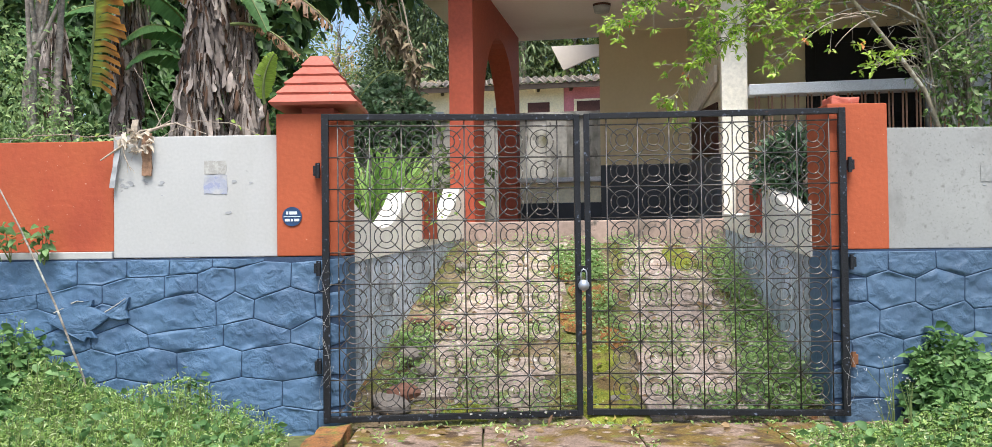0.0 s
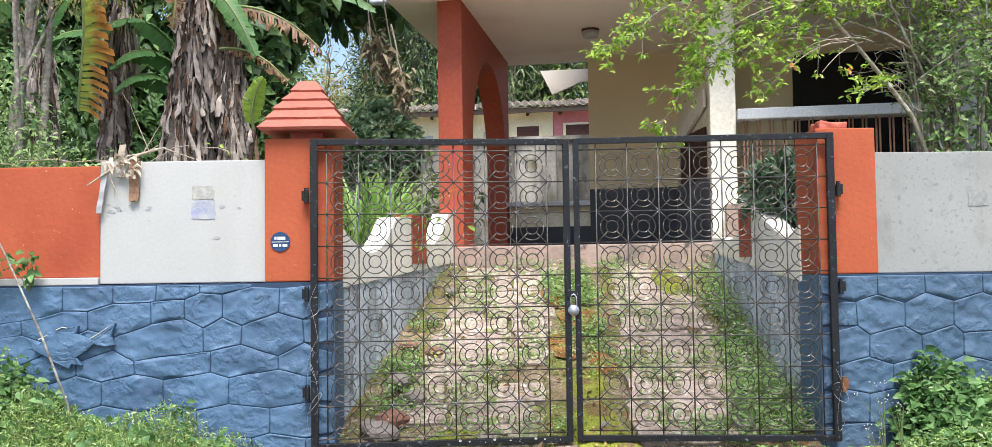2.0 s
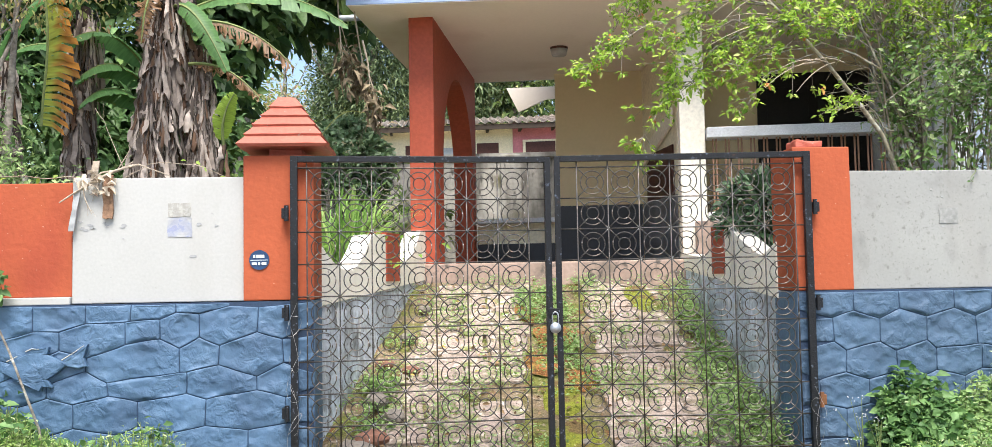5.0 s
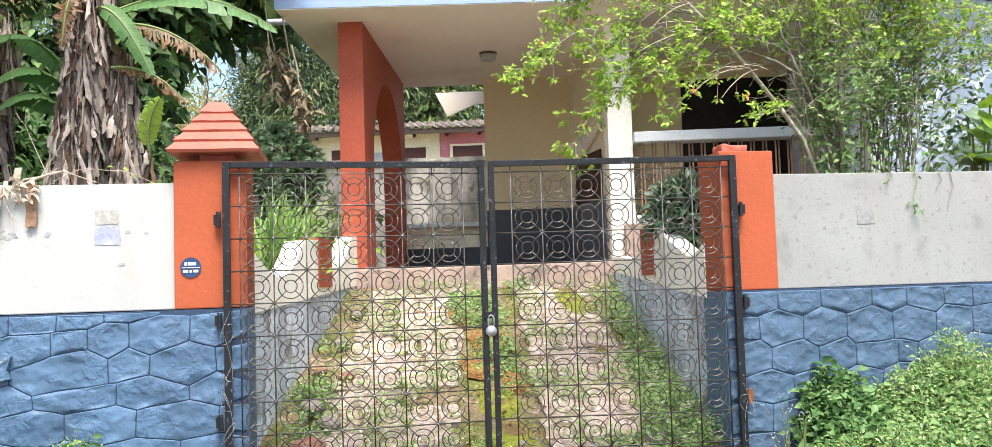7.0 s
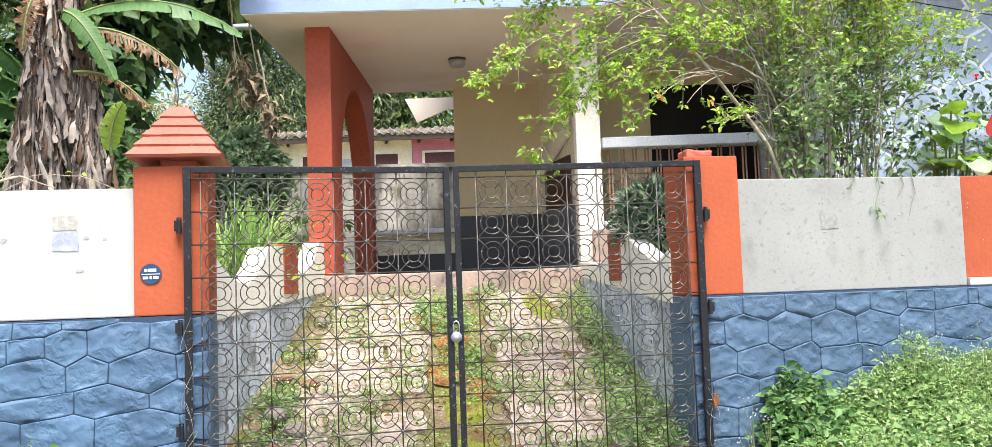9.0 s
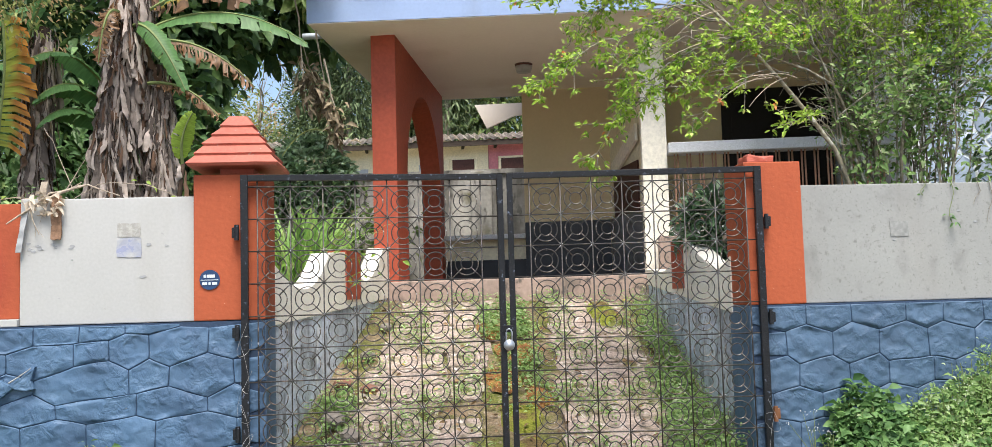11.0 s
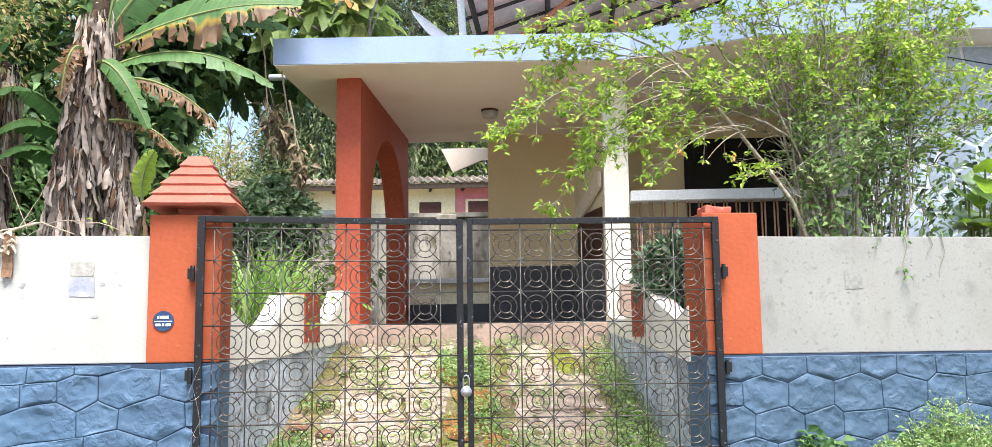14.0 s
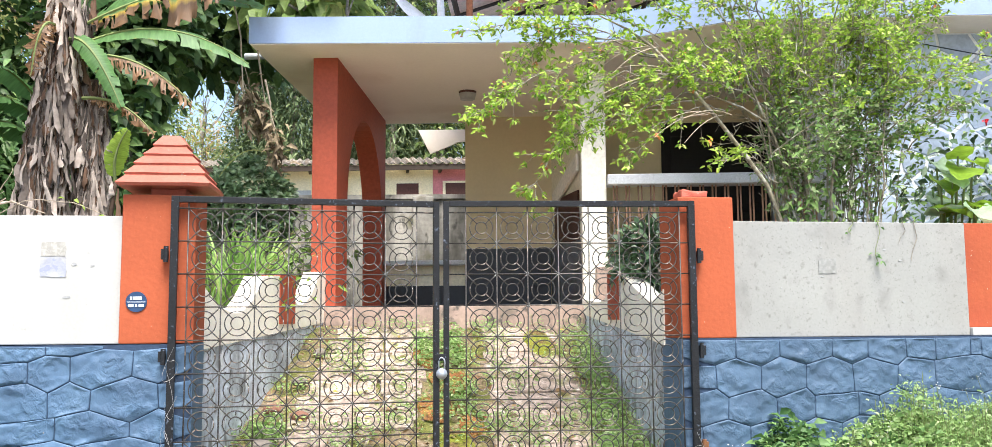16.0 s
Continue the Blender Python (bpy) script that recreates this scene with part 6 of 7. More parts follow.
banana_plant((-2.70, 2.55, GARDEN), 2.25, 0.08, "second banana stem thick with dead leaf strips", 5, 620, 0.55, (0.0, 0.0), 1.0)
banana_plant((-3.68, 2.6, GARDEN), 2.6, 0.075, "banana plant with dead leaf strips and a yellow hanging frond", 8, 560, 0.7, (0.0, 0.0), 1.0, [
    ((-3.8, 2.6, 3.4), (-3.6, 2.5, 4.1), (-3.1, 2.5, 4.3), NEAR, FAR, "banana"), ((-3.85, 2.6, 3.4), (-4.2, 2.5, 4.2), (-4.8, 2.4, 4.0), NEAR, FAR, "banana")])
banana_plant((-3.25, 3.2, GARDEN), 2.2, 0.07, "young banana plant with arched green fronds", 9, 60, 1.0, (0.0, 0.0), 1.0, [
    ((-3.22, 2.9, 3.0), (-3.46, 2.5, 3.55), (-3.85, 2.35, 3.05), (0.16, 0.75, 0.0), (0.16, 0.55, 0.0), "banana"),
    ((-3.22, 2.9, 2.85), (-3.4, 2.5, 3.2), (-3.66, 2.35, 2.82), (0.16, 0.75, 0.0), (0.16, 0.55, 0.0), "banana"),
    ((-3.22, 2.9, 2.65), (-3.4, 2.5, 2.98), (-3.62, 2.35, 2.62), (0.16, 0.75, 0.0), (0.16, 0.55, 0.0), "banana"),
    ((-3.2, 3.1, 3.0), (-3.1, 3.0, 3.6), (-2.7, 3.0, 3.7), NEAR, FAR, "banana")])
banana_plant((-4.7, 3.3, GARDEN), 2.2, 0.10, "banana plant with green fronds", 12, 200, 1.2, (0.0, 0.0), 1.0, [
    ((-4.7, 3.3, 3.1), (-4.5, 3.2, 3.9), (-3.9, 3.2, 3.9), NEAR, FAR, "banana"), ((-4.7, 3.3, 3.1), (-4.4, 3.1, 3.5), (-3.8, 3.0, 3.2), NEAR, FAR, "banana"), ((-4.7, 3.3, 3.1), (-5.0, 3.2, 4.0), (-5.6, 3.1, 3.8), NEAR, FAR, "banana")])
banana_plant((-2.42, 2.2, GARDEN), 1.36, 0.03, "young banana sucker with a bright leaf", 14, 20, 0.8, (0.0, 0.0), 1.0, [
    ((-2.42, 2.2, 2.27), (-2.44, 2.12, 2.5), (-2.30, 2.05, 2.66), (0.085, 0.25, 0.0), (0.085, 0.25, 0.0), "banana_lime", UPRIGHT)])

banana_plant((-4.28, 2.45, GARDEN), 2.1, 0.06, "dead banana stem wrapped in brown leaf strips", 19, 420, 0.9, (0.05, 0.0), 1.0)

# yellow frond hanging beside the third stem: torn ribbons on one side of its rib
fr = thing("hanging_frond", (-3.90, 2.35, 2.50), "yellow dying banana frond hanging beside the stem", "banana leaf")
r = random.Random(5)
spine = [Vector((0.02 * math.sin(i * 0.25), 0, 1.0 - i * 0.055)) for i in range(20)]
for i in range(19):
    low = i / 18
    w = 0.27 * math.sin(math.pi * (i + 4) / 27) ** 0.6 * r.uniform(0.85, 1.1)
    o = Vector((w, -0.05 * r.random(), w * (0.08 - 0.55 * low ** 1.5 + r.gauss(0, 0.05))))
    a, b = spine[i], spine[i] + (spine[i + 1] - spine[i]) * (1.08 if low < 0.6 else 0.8)
    bow = Vector((0, -0.025, 0.025))
    V = [a, b, b + o * 0.5 + bow, a + o * 0.5 + bow, b + o * 0.98, a + o * 0.9]
    f = 0.3 * r.random()
    UV = [(i / 19, f), (i / 19 + 0.04, f), (i / 19 + 0.04, f + 0.5), (i / 19, f + 0.5), (i / 19 + 0.04, f + 1), (i / 19, f + 1)]
    part("ribbon", np_mesh(np.array([tuple(x) for x in V]), np.array([(0, 1, 2, 3), (3, 2, 4, 5)]), M["banana_frond"], False, np.array(UV)), None, fr)
part("midrib", tube([tuple(x) for x in spine], 0.012, 5), M["green_stem"], fr)

# trees
def tree(loc, height, trunk_r, crown, n, leaf, material, label, seed, group="", width=0.5, clumps=60):
    t = thing("tree", loc, label, "tree", group)
    r = random.Random(seed)
    limbs = []
    for k in range(5):
        grow((0, 0, height * r.uniform(0.6, 0.85)), (r.gauss(0, 1), r.gauss(0, 1), 4.0 if seed == 31 else 0.8), height * 0.3, trunk_r * 0.25, 1, r, limbs)
    bm = limbs_mesh(limbs, 5, (0, 0, 0))
    tube([(trunk_r * 0.6 * math.sin(i * 1.1 + seed), trunk_r * 0.5 * math.cos(i), height * i / 8 * 0.9) for i in range(9)], [trunk_r * (1 - 0.085 * i) for i in range(9)], 9, bm)
    part("trunk", bm, M["bark"], t, "", True)
    if seed == 31:
        for dx, dy, k in ((0.12, 0.05, 0.95), (-0.12, 0.1, 0.9), (0.05, -0.08, 0.6)):
            part("trunk", tube([(dx * (0.7 + 0.06 * i), dy * i * 0.5, height * i / 8) for i in range(9)], [trunk_r * 0.6 * k * (1 - 0.08 * i) for i in range(9)], 8), M["bark"], t, "lichened side trunk", True)
    c, rad = crown
    cloud("crown", c, rad, n, leaf, width, M[material], t, clumps=clumps)
    return t


tree((-4.02, 1.6, GARDEN), 2.7, 0.085, ((0.2, 0.1, 2.9), (1.05, 0.6, 0.72)), 5200, 0.040, "olive", "lichened grey tree trunk with light green crown", 31)
tree((-3.2, 6.0, GARDEN), 5.6, 0.12, ((0, 0, 4.1), (0.85, 0.9, 1.8)), 1900, 0.21, "tree_dark", "tree with large dark green leaves", 32, width=0.62)
tree((-4.2, 5.6, GARDEN), 4.8, 0.12, ((0, 0, 3.2), (1.7, 1.0, 2.2)), 3400, 0.21, "tree_dark", "tree with large dark green leaves", 33, width=0.6)
tree((-5.6, 5.0, GARDEN), 4.8, 0.12, ((0, 0, 3.0), (1.6, 1.0, 2.4)), 2600, 0.19, "tree_dark", "tree with large dark green leaves", 34, width=0.55)
tree((-0.78, 6.9, 1.1), 5.6, 0.11, ((-0.57, 0, 4.45), (0.85, 0.8, 0.75)), 420, 0.34, "broad_light", "tree with broad light green leaves", 35, width=0.72, clumps=40)
tree((-3.5, 8.2, 1.1), 6.4, 0.13, ((0.75, 0, 4.5), (1.2, 1.0, 1.3)), 2100, 0.24, "tree_dark", "tree with large dark green leaves", 36, width=0.6)
for k, (x, y, h) in enumerate(((0.3, 20.8, 13.0), (1.8, 22.0, 14.0), (-1.0, 22.5, 12.5), (-2.3, 20.9, 11.0), (-3.45, 22.0, 7.4), (-4.9, 23.0, 4.6))):
    tree((x, y, 1.3), h, 0.16, ((0, 0, h * 0.6), (1.25, 1.1, h * 0.42)), 15000, 0.17, "needle", "tall dark tree with fine hanging leaves", 60 + k, "tall dark trees", 0.26, 150)
tree((-5.3, 23.5, 1.3), 6.6, 0.10, ((0, 0, 4.5), (1.3, 1.1, 1.9)), 3000, 0.17, "olive", "thin pale tree behind the outhouse", 71, "", 0.3, 60)
rr = random.Random(77)
for k in range(15):
    x = -17 + k * 2.4 + rr.uniform(-0.6, 0.6)
    y = rr.uniform(21, 27)
    h = rr.uniform(10, 14)
    if -5.6 < x < -2.9:
        h = 5.0
    tree((x, y, 1.3), h, 0.2, ((0, 0, h * 0.58), (2.2, 2.0, h * 0.47)), 7500, 0.21, "tree", "tall leafy tree behind the outhouse", 100 + k, "background trees", 0.4, 130)

# under-planting along the west wall and behind it
hedge = thing("shrubs", (-3.6, 1.1, GARDEN), "tangle of green garden shrubs behind the wall", "shrubs", kind="stuff")
cloud("foliage", (-0.35, 0.2, 0.8), (0.7, 0.4, 0.5), 2600, 0.055, 0.36, M["bush_green"], hedge, clumps=70)
cloud("foliage", (-0.6, 0.5, 1.35), (0.42, 0.3, 0.6), 1100, 0.06, 0.45, M["bush_green"], hedge, clumps=40)
cloud("foliage", (0.9, 4.2, 1.0), (2.0, 0.8, 0.9), 2600, 0.13, 0.42, M["tree"], hedge, clumps=90)
cloud("foliage", (-0.6, 2.6, 1.5), (1.8, 0.6, 1.4), 2400, 0.11, 0.42, M["weed_dark"], hedge, clumps=80)
hedge2 = thing("shrubs", (4.6, 1.0, GARDEN), "garden shrubs behind the east wall", "shrubs", kind="stuff")
cloud("foliage", (0.2, 0.3, 1.1), (1.3, 0.5, 0.85), 2600, 0.075, 0.5, M["bush"], hedge2, clumps=50)

# big taro leaves behind the east wall
taro = thing("taro_plant", (3.92, 0.65, GARDEN), "taro plant with large bright green leaves", "plant")
r = random.Random(9)
for k in range(26):
    tip = Vector((r.uniform(-0.38, 0.5), r.uniform(-0.30, 0.12), r.uniform(0.92, 1.36)))
    part("stalk", tube([(tip.x * 0.3, tip.y * 0.2 + 0.1, 0), (tip.x * 0.8, tip.y * 0.6 + 0.08, tip.z * 0.6), tuple(tip)], [0.012, 0.010, 0.007], 5), M["green_stem"], taro)
    d = Vector((r.gauss(0, 0.7), -0.75, r.uniform(-0.5, 0.35))).normalized()
    s = d.cross(Vector((0, -0.6, 1))).normalized()
    nrm = s.cross(d)
    L, V = r.uniform(0.15, 0.25), []
    for i in range(10):         # heart-shaped blade, waved along its margin, a notch at the stalk
        f = -0.28 + 1.28 * i / 9
        w = 0.52 * math.sqrt(max(0.0, 1 - (max(-0.2, f - 0.08) / 0.92) ** 2)) ** 1.25 if f > -0.1 else 0.36 + 0.16 * (f + 0.28) / 0.18
        for q in range(-3, 4):
            e = q / 3
            wave = 0.05 * math.sin(f * 9 + e * 3 + k) * abs(e)
            back = 0.10 * (1 - abs(e)) if i == 0 else 0.0
            V.append(tuple(tip + d * L * (f + back) + s * e * L * w + nrm * L * (0.22 * e * e * (0.6 + 0.4 * math.sin(k)) + wave - 0.18 * f * f)))
    F = [(7 * i + q, 7 * i + q + 1, 7 * i + q + 8, 7 * i + q + 7) for i in range(9) for q in range(6)]
    part("leaf", np_mesh(np.array(V), np.array(F), M["taro_lime" if k % 2 else "taro_pale"], True), None, taro)
# red sign beside it
sg = thing("road_sign", (4.22, 0.33, GARDEN), "red triangular sign plate with rounded corners behind the wall", "sign")
poly = []
for cx, cz, a0 in ((-0.33, 0.06, 150), (0.33, 0.06, 270), (0.0, 0.60, 30)):
    poly += [(cx + 0.055 * math.cos(radians(a0 + q * 24)), cz + 0.055 * math.sin(radians(a0 + q * 24))) for q in range(6)]
part("plate", prism(poly, 0.004, "y"), M["sign_red"], sg, "glossy red plate", loc=(0, 0, 1.14))
part("post", tube([(0, 0.03, 0), (0, 0.03, 1.72)], 0.025, 10), M["grey_paint"], sg, "grey post", True)


# weeds before the walls
def weed_bed(name, centre, size, n, label, broad=0.3, height=0.5, wide=0.30, rise=(0.0, 0.9), tone="weed", leaf=1.0):
    w = thing(name, (*centre, 0), label, "weeds", kind="stuff")
    X = rng.uniform(-1, 1, n) * size[0]
    Y = rng.uniform(-1, 1, n) * size[1]
    H = height * (0.55 + 0.45 * np.array([noise.noise(Vector((x * 2.2 + centre[0], y * 2.2, 3))) for x, y in zip(X, Y)]) + 0.25 * (Y / size[1]))
    H = np.maximum(0.05, H * (1 - 0.55 * np.abs(X / size[0]) ** 4)) * np.where(rng.random(n) < 0.06, rng.uniform(1.05, 1.22, n), 1.0)
    P, D = [], []
    for x, y, h in zip(X, Y, H):
        k = 9
        f = rng.uniform(0.3, 1.0, k) ** 0.7
        P.append(np.stack([x + rng.normal(0, 0.03, k), y + rng.normal(0, 0.03, k), h * f - 0.03], 1))
        D.append(np.stack([rng.normal(0, 1, k), rng.normal(-0.2, 1, k), rng.uniform(*rise, k)], 1))
    P, D = np.concatenate(P), np.concatenate(D)
    sel = rng.random(len(P)) < broad
    Ls = leaf * rng.uniform(0.014, 0.046, (~sel).sum())
    part("leaves", leaves(P[~sel], D[~sel], Ls, Ls * wide, M[tone]), None, w, "small bright green leaves")
    Lb = rng.uniform(0.045, 0.10, sel.sum())
    part("leaves", leaves(P[sel], D[sel], Lb, Lb * 0.56, M["weed_dark"]), None, w, "broad darker leaves")
    bm = bmesh.new()
    for i in range(0, n, 4):
        x, y, h = X[i], Y[i], H[i]
        tube([(x, y, -0.04), (x + rng.normal(0, 0.02), y + rng.normal(0, 0.02), h * 0.95)], [0.004, 0.002], 4, bm, cap=False)
    part("stalks", bm, M["green_stem"], w)
    return w


weed_bed("weeds", (-3.35, -0.4), (0.6, 0.36), 1500, "lush leafy weeds growing against the wall", 0.55, 0.66)
weed_bed("weeds", (-2.85, -0.62), (0.8, 0.4), 4200, "feathery light green weeds before the wall", 0.02, 0.5, 0.20, (0.2, 1.8))
weed_bed("weeds", (-2.25, -0.75), (0.55, 0.35), 2000, "low weeds beside the apron", 0.03, 0.30, 0.20, (0.2, 1.6))
weed_bed("weeds", (3.35, -0.45), (1.15, 0.42), 5200, "lush pale ovate-leaved weeds growing against the wall", 0.04, 0.71, 0.48, (0.1, 1.1), "weed_pale", 1.3)
weed_bed("weeds", (3.35, -0.36), (0.75, 0.28), 2600, "tall feathery pale weeds against the wall", 0.0, 0.93, 0.24, (0.2, 1.6), "weed_pale", 1.2)
weed_bed("weeds", (2.14, -0.2), (0.27, 0.18), 420, "broad-leaved weed by the wall", 0.80, 0.60)
weed_bed("weeds", (1.5, -0.5), (0.35, 0.25), 420, "low weeds on the apron", 0.03, 0.10)
weed_bed("weeds", (2.2, -0.7), (0.6, 0.3), 900, "low weeds beside the apron", 0.05, 0.25)

# growth on the ramp
verge = thing("ramp_weeds", (0, 0, 0), "grass and small weeds growing on the ramp", "weeds", kind="stuff")
P, D, G = [], [], []
r = np.random.default_rng(5)
for k in range(32000):
    y = r.uniform(0.1, RAMP_END)
    f = r.uniform(0, 1)
    on_paver = 0.10 < f < 0.43 or 0.625 < f < 0.90
    keep = 0.72 if on_paver else 1.0
    x = ramp_left(y) + (RAMP_RIGHT - ramp_left(y)) * f
    dens = 0.04 + 1.0 * noise.noise(Vector((x * 2.5, y * 2.5, 7))) + 0.6 * noise.noise(Vector((x * 9, y * 9, 3)))
    if on_paver:
        dens += 0.14
    if f > 0.88 or f < 0.10:
        dens += 0.12 + (0.5 if f > 0.93 else 0.0)
    if r.random() < keep * dens:
        P.append((x, y, ramp_z(y)))
P = np.array(P)
hgt = np.where(P[:, 0] > 0.95, 1.5, 1.0)
half = r.random(len(P)) < 0.68
Pb = P[half]
Db = np.stack([r.normal(0, 0.5, len(Pb)), r.normal(-0.1, 0.5, len(Pb)), r.uniform(0.5, 1.2, len(Pb))], 1)
part("blades", blades(Pb, Db, r.uniform(0.035, 0.09, len(Pb)) * hgt[half], 0.006, M["grass"], 0.8, 3), None, verge)
Pl = np.repeat(P[~half], 4, 0) + r.normal(0, 0.02, (4 * (~half).sum(), 3)) * np.array([1, 1, 0.6]) + np.array([0, 0, 0.03])
Pl[:, 2] += r.uniform(0, 0.05, len(Pl)) * np.repeat(hgt[~half], 4) ** 2
Dl = np.stack([r.normal(0, 1, len(Pl)), r.normal(-0.2, 1, len(Pl)), r.uniform(0.1, 0.8, len(Pl))], 1)
Ll = r.uniform(0.012, 0.036, len(Pl))
part("leaves", leaves(Pl, Dl, Ll, Ll * 0.55, M["weed_pale"]), None, verge)
# leafy weeds along the east edge of the ramp and moss in the middle strip
for x, y, sx, sy, n, h in ((1.24, 0.38, 0.20, 0.30, 240, 0.28), (1.28, 1.0, 0.14, 0.36, 170, 0.17), (1.33, 1.75, 0.10, 0.45, 90, 0.11), (0.95, 0.22, 0.2, 0.12, 60, 0.12), (-1.1, 0.75, 0.1, 0.35, 110, 0.14), (0.16, 2.25, 0.2, 0.32, 190, 0.10), (0.22, 1.45, 0.14, 0.3, 90, 0.08)):
    w = thing("ramp_weeds", (x, y, ramp_z(y)), "leafy weeds growing at the edge of the ramp", "weeds", kind="stuff")
    X, Y = rng.uniform(-sx, sx, n), rng.uniform(-sy, sy, n)
    Z = np.array([ramp_z(y + b) - ramp_z(y) for b in Y])
    H = h * (0.45 + 1.1 * np.array([noise.noise(Vector((a * 7, b * 7, y))) for a, b in zip(X, Y)]))
    k = 8
    Q = np.stack([np.repeat(X, k) + rng.normal(0, 0.025, n * k), np.repeat(Y, k) + rng.normal(0, 0.025, n * k), np.repeat(Z, k) + np.repeat(np.maximum(H, 0.03), k) * rng.uniform(0.2, 1.0, n * k)], 1)
    DD = np.stack([rng.normal(0, 1, n * k), rng.normal(-0.3, 1, n * k), rng.uniform(0, 0.8, n * k)], 1)
    LL = rng.uniform(0.025, 0.06, n * k)
    cut = n * k // 8
    part("leaves", leaves(Q[:cut], DD[:cut], LL[:cut], LL[:cut] * 0.45, M["inner_leaf"]), None, w)
    part("leaves", leaves(Q[cut:], DD[cut:], LL[cut:] * 0.8, LL[cut:] * 0.35, M["weed_pale"]), None, w)
for k, (x, y, sx, sy) in enumerate(((0.16, 0.30, 0.20, 0.24), (0.12, 0.85, 0.16, 0.22), (1.02, 2.42, 0.15, 0.24), (0.3, 0.14, 0.1, 0.1), (-0.7, 0.2, 0.2, 0.1), (0.05, 1.35, 0.13, 0.2), (0.20, 1.75, 0.16, 0.22), (0.02, 2.15, 0.11, 0.2), (0.30, 1.1, 0.1, 0.18))):
    rusty = k > 4
    bm = bmesh.new()
    top, rim = [], []
    for i in range(20):
        a = i * math.tau / 20
        q = 1 + 0.4 * noise.noise(Vector((math.cos(a) * 1.5, math.sin(a) * 1.5, k * 5)))
        px_, py_ = sx * q * math.cos(a), sy * q * math.sin(a)
        rim.append(bm.verts.new((px_, py_, ramp_z(y + py_) - ramp_z(y) - 0.004)))
        top.append(bm.verts.new((px_ * 0.75, py_ * 0.75, ramp_z(y + py_ * 0.75) - ramp_z(y) + 0.022)))
    mid = bm.verts.new((0, 0, 0.032))
    for i in range(20):
        j = (i + 1) % 20
        bm.faces.new((rim[i], rim[j], top[j], top[i]))
        bm.faces.new((top[i], top[j], mid))
    ob = single("moss_cushion", bm, M["moss_rust" if rusty else "moss_green"], "flat patch of rust brown moss on the ramp" if rusty else "flat cushion of yellow green moss on the ramp", "moss", "moss cushions", smooth=True)
    ob.matrix_world = Matrix.Translation((x, y, ramp_z(y)))
litter = thing("leaf_litter", (0, 0, 0), "dry fallen leaves on the ramp", "leaf litter", kind="stuff")
Pd = np.stack([r.uniform(-1.3, 1.4, 420), r.uniform(0.05, RAMP_END, 420), np.zeros(420)], 1)
Pd[:, 2] = [ramp_z(y) + 0.03 for y in Pd[:, 1]]
part("leaves", leaves(Pd, np.stack([r.normal(0, 1, 420), r.normal(0, 1, 420), r.normal(0.2, 0.2, 420)], 1), r.uniform(0.025, 0.065, 420), 0.022, M["litter"]), None, litter)

# ---- small things ----
# fish of cement on the west plinth
body = [(-0.20 + 0.36 * f, 0.088 * math.sin(math.pi * min(1.0, f * 0.96 + 0.02)) ** 1.05) for f in np.linspace(0, 1, 14)]
body = body + [(x, -z * 0.95) for x, z in body[::-1]]
fish_at = pose(-2.985, 0.046, 0.675, 0, -5, 0)


def domed(poly, rise, rim):
    """A cushion of the given outline, standing out towards -y."""
    bm = bmesh.new()
    cx, cz = sum(p[0] for p in poly) / len(poly), sum(p[1] for p in poly) / len(poly)
    rows = [[bm.verts.new((cx + (x - cx) * s, -d + 0.003 * noise.noise(Vector((x * 20 * s, d * 50, z * 20 * s))), cz + (z - cz) * s)) for x, z in poly]
            for s, d in ((1.0, 0.0), (0.995, rim * 0.8), (0.96, rim), (0.85, rim + 0.002), (0.6, rise), (0.3, rise + 0.001))]
    n = len(poly)
    for a, b in zip(rows, rows[1:]):
        for i in range(n):
            bm.faces.new((a[i], a[(i + 1) % n], b[(i + 1) % n], b[i]))
    bm.faces.new(rows[-1])
    return bm


fish_ob = part("fish_relief", domed(body, 0.028, 0.024), M["stone"], wall_w, "blue painted fish moulded on the stones", loc=fish_at)
part("tail", domed([(0.13, 0.012), (0.20, 0.05), (0.29, 0.105), (0.262, 0.03), (0.275, -0.02), (0.23, -0.028), (0.17, -0.012)], 0.026, 0.026), M["stone"], fish_ob)
part("fin", domed([(-0.06, 0.078), (0.06, 0.07), (0.075, 0.112), (0.0, 0.104), (-0.03, 0.118)], 0.024, 0.024), M["stone"], fish_ob)
part("fin", domed([(-0.12, -0.06), (0.05, -0.072), (0.075, -0.118), (0.02, -0.105), (0.0, -0.135), (-0.06, -0.10)], 0.024, 0.024), M["stone"], fish_ob)
for pts in ([(-0.055, -0.028, 0.10), (-0.02, -0.028, 0.112), (0.02, -0.028, 0.106)], [(0.14, -0.03, 0.03), (0.20, -0.03, 0.06), (0.27, -0.03, 0.10)], [(-0.16, -0.033, 0.055), (-0.10, -0.034, 0.078)]):
    part("worn_edge", tube(pts, [0.0045, 0.003, 0.002][:len(pts)], 5), M["faded"], fish_ob, "pale worn edge")

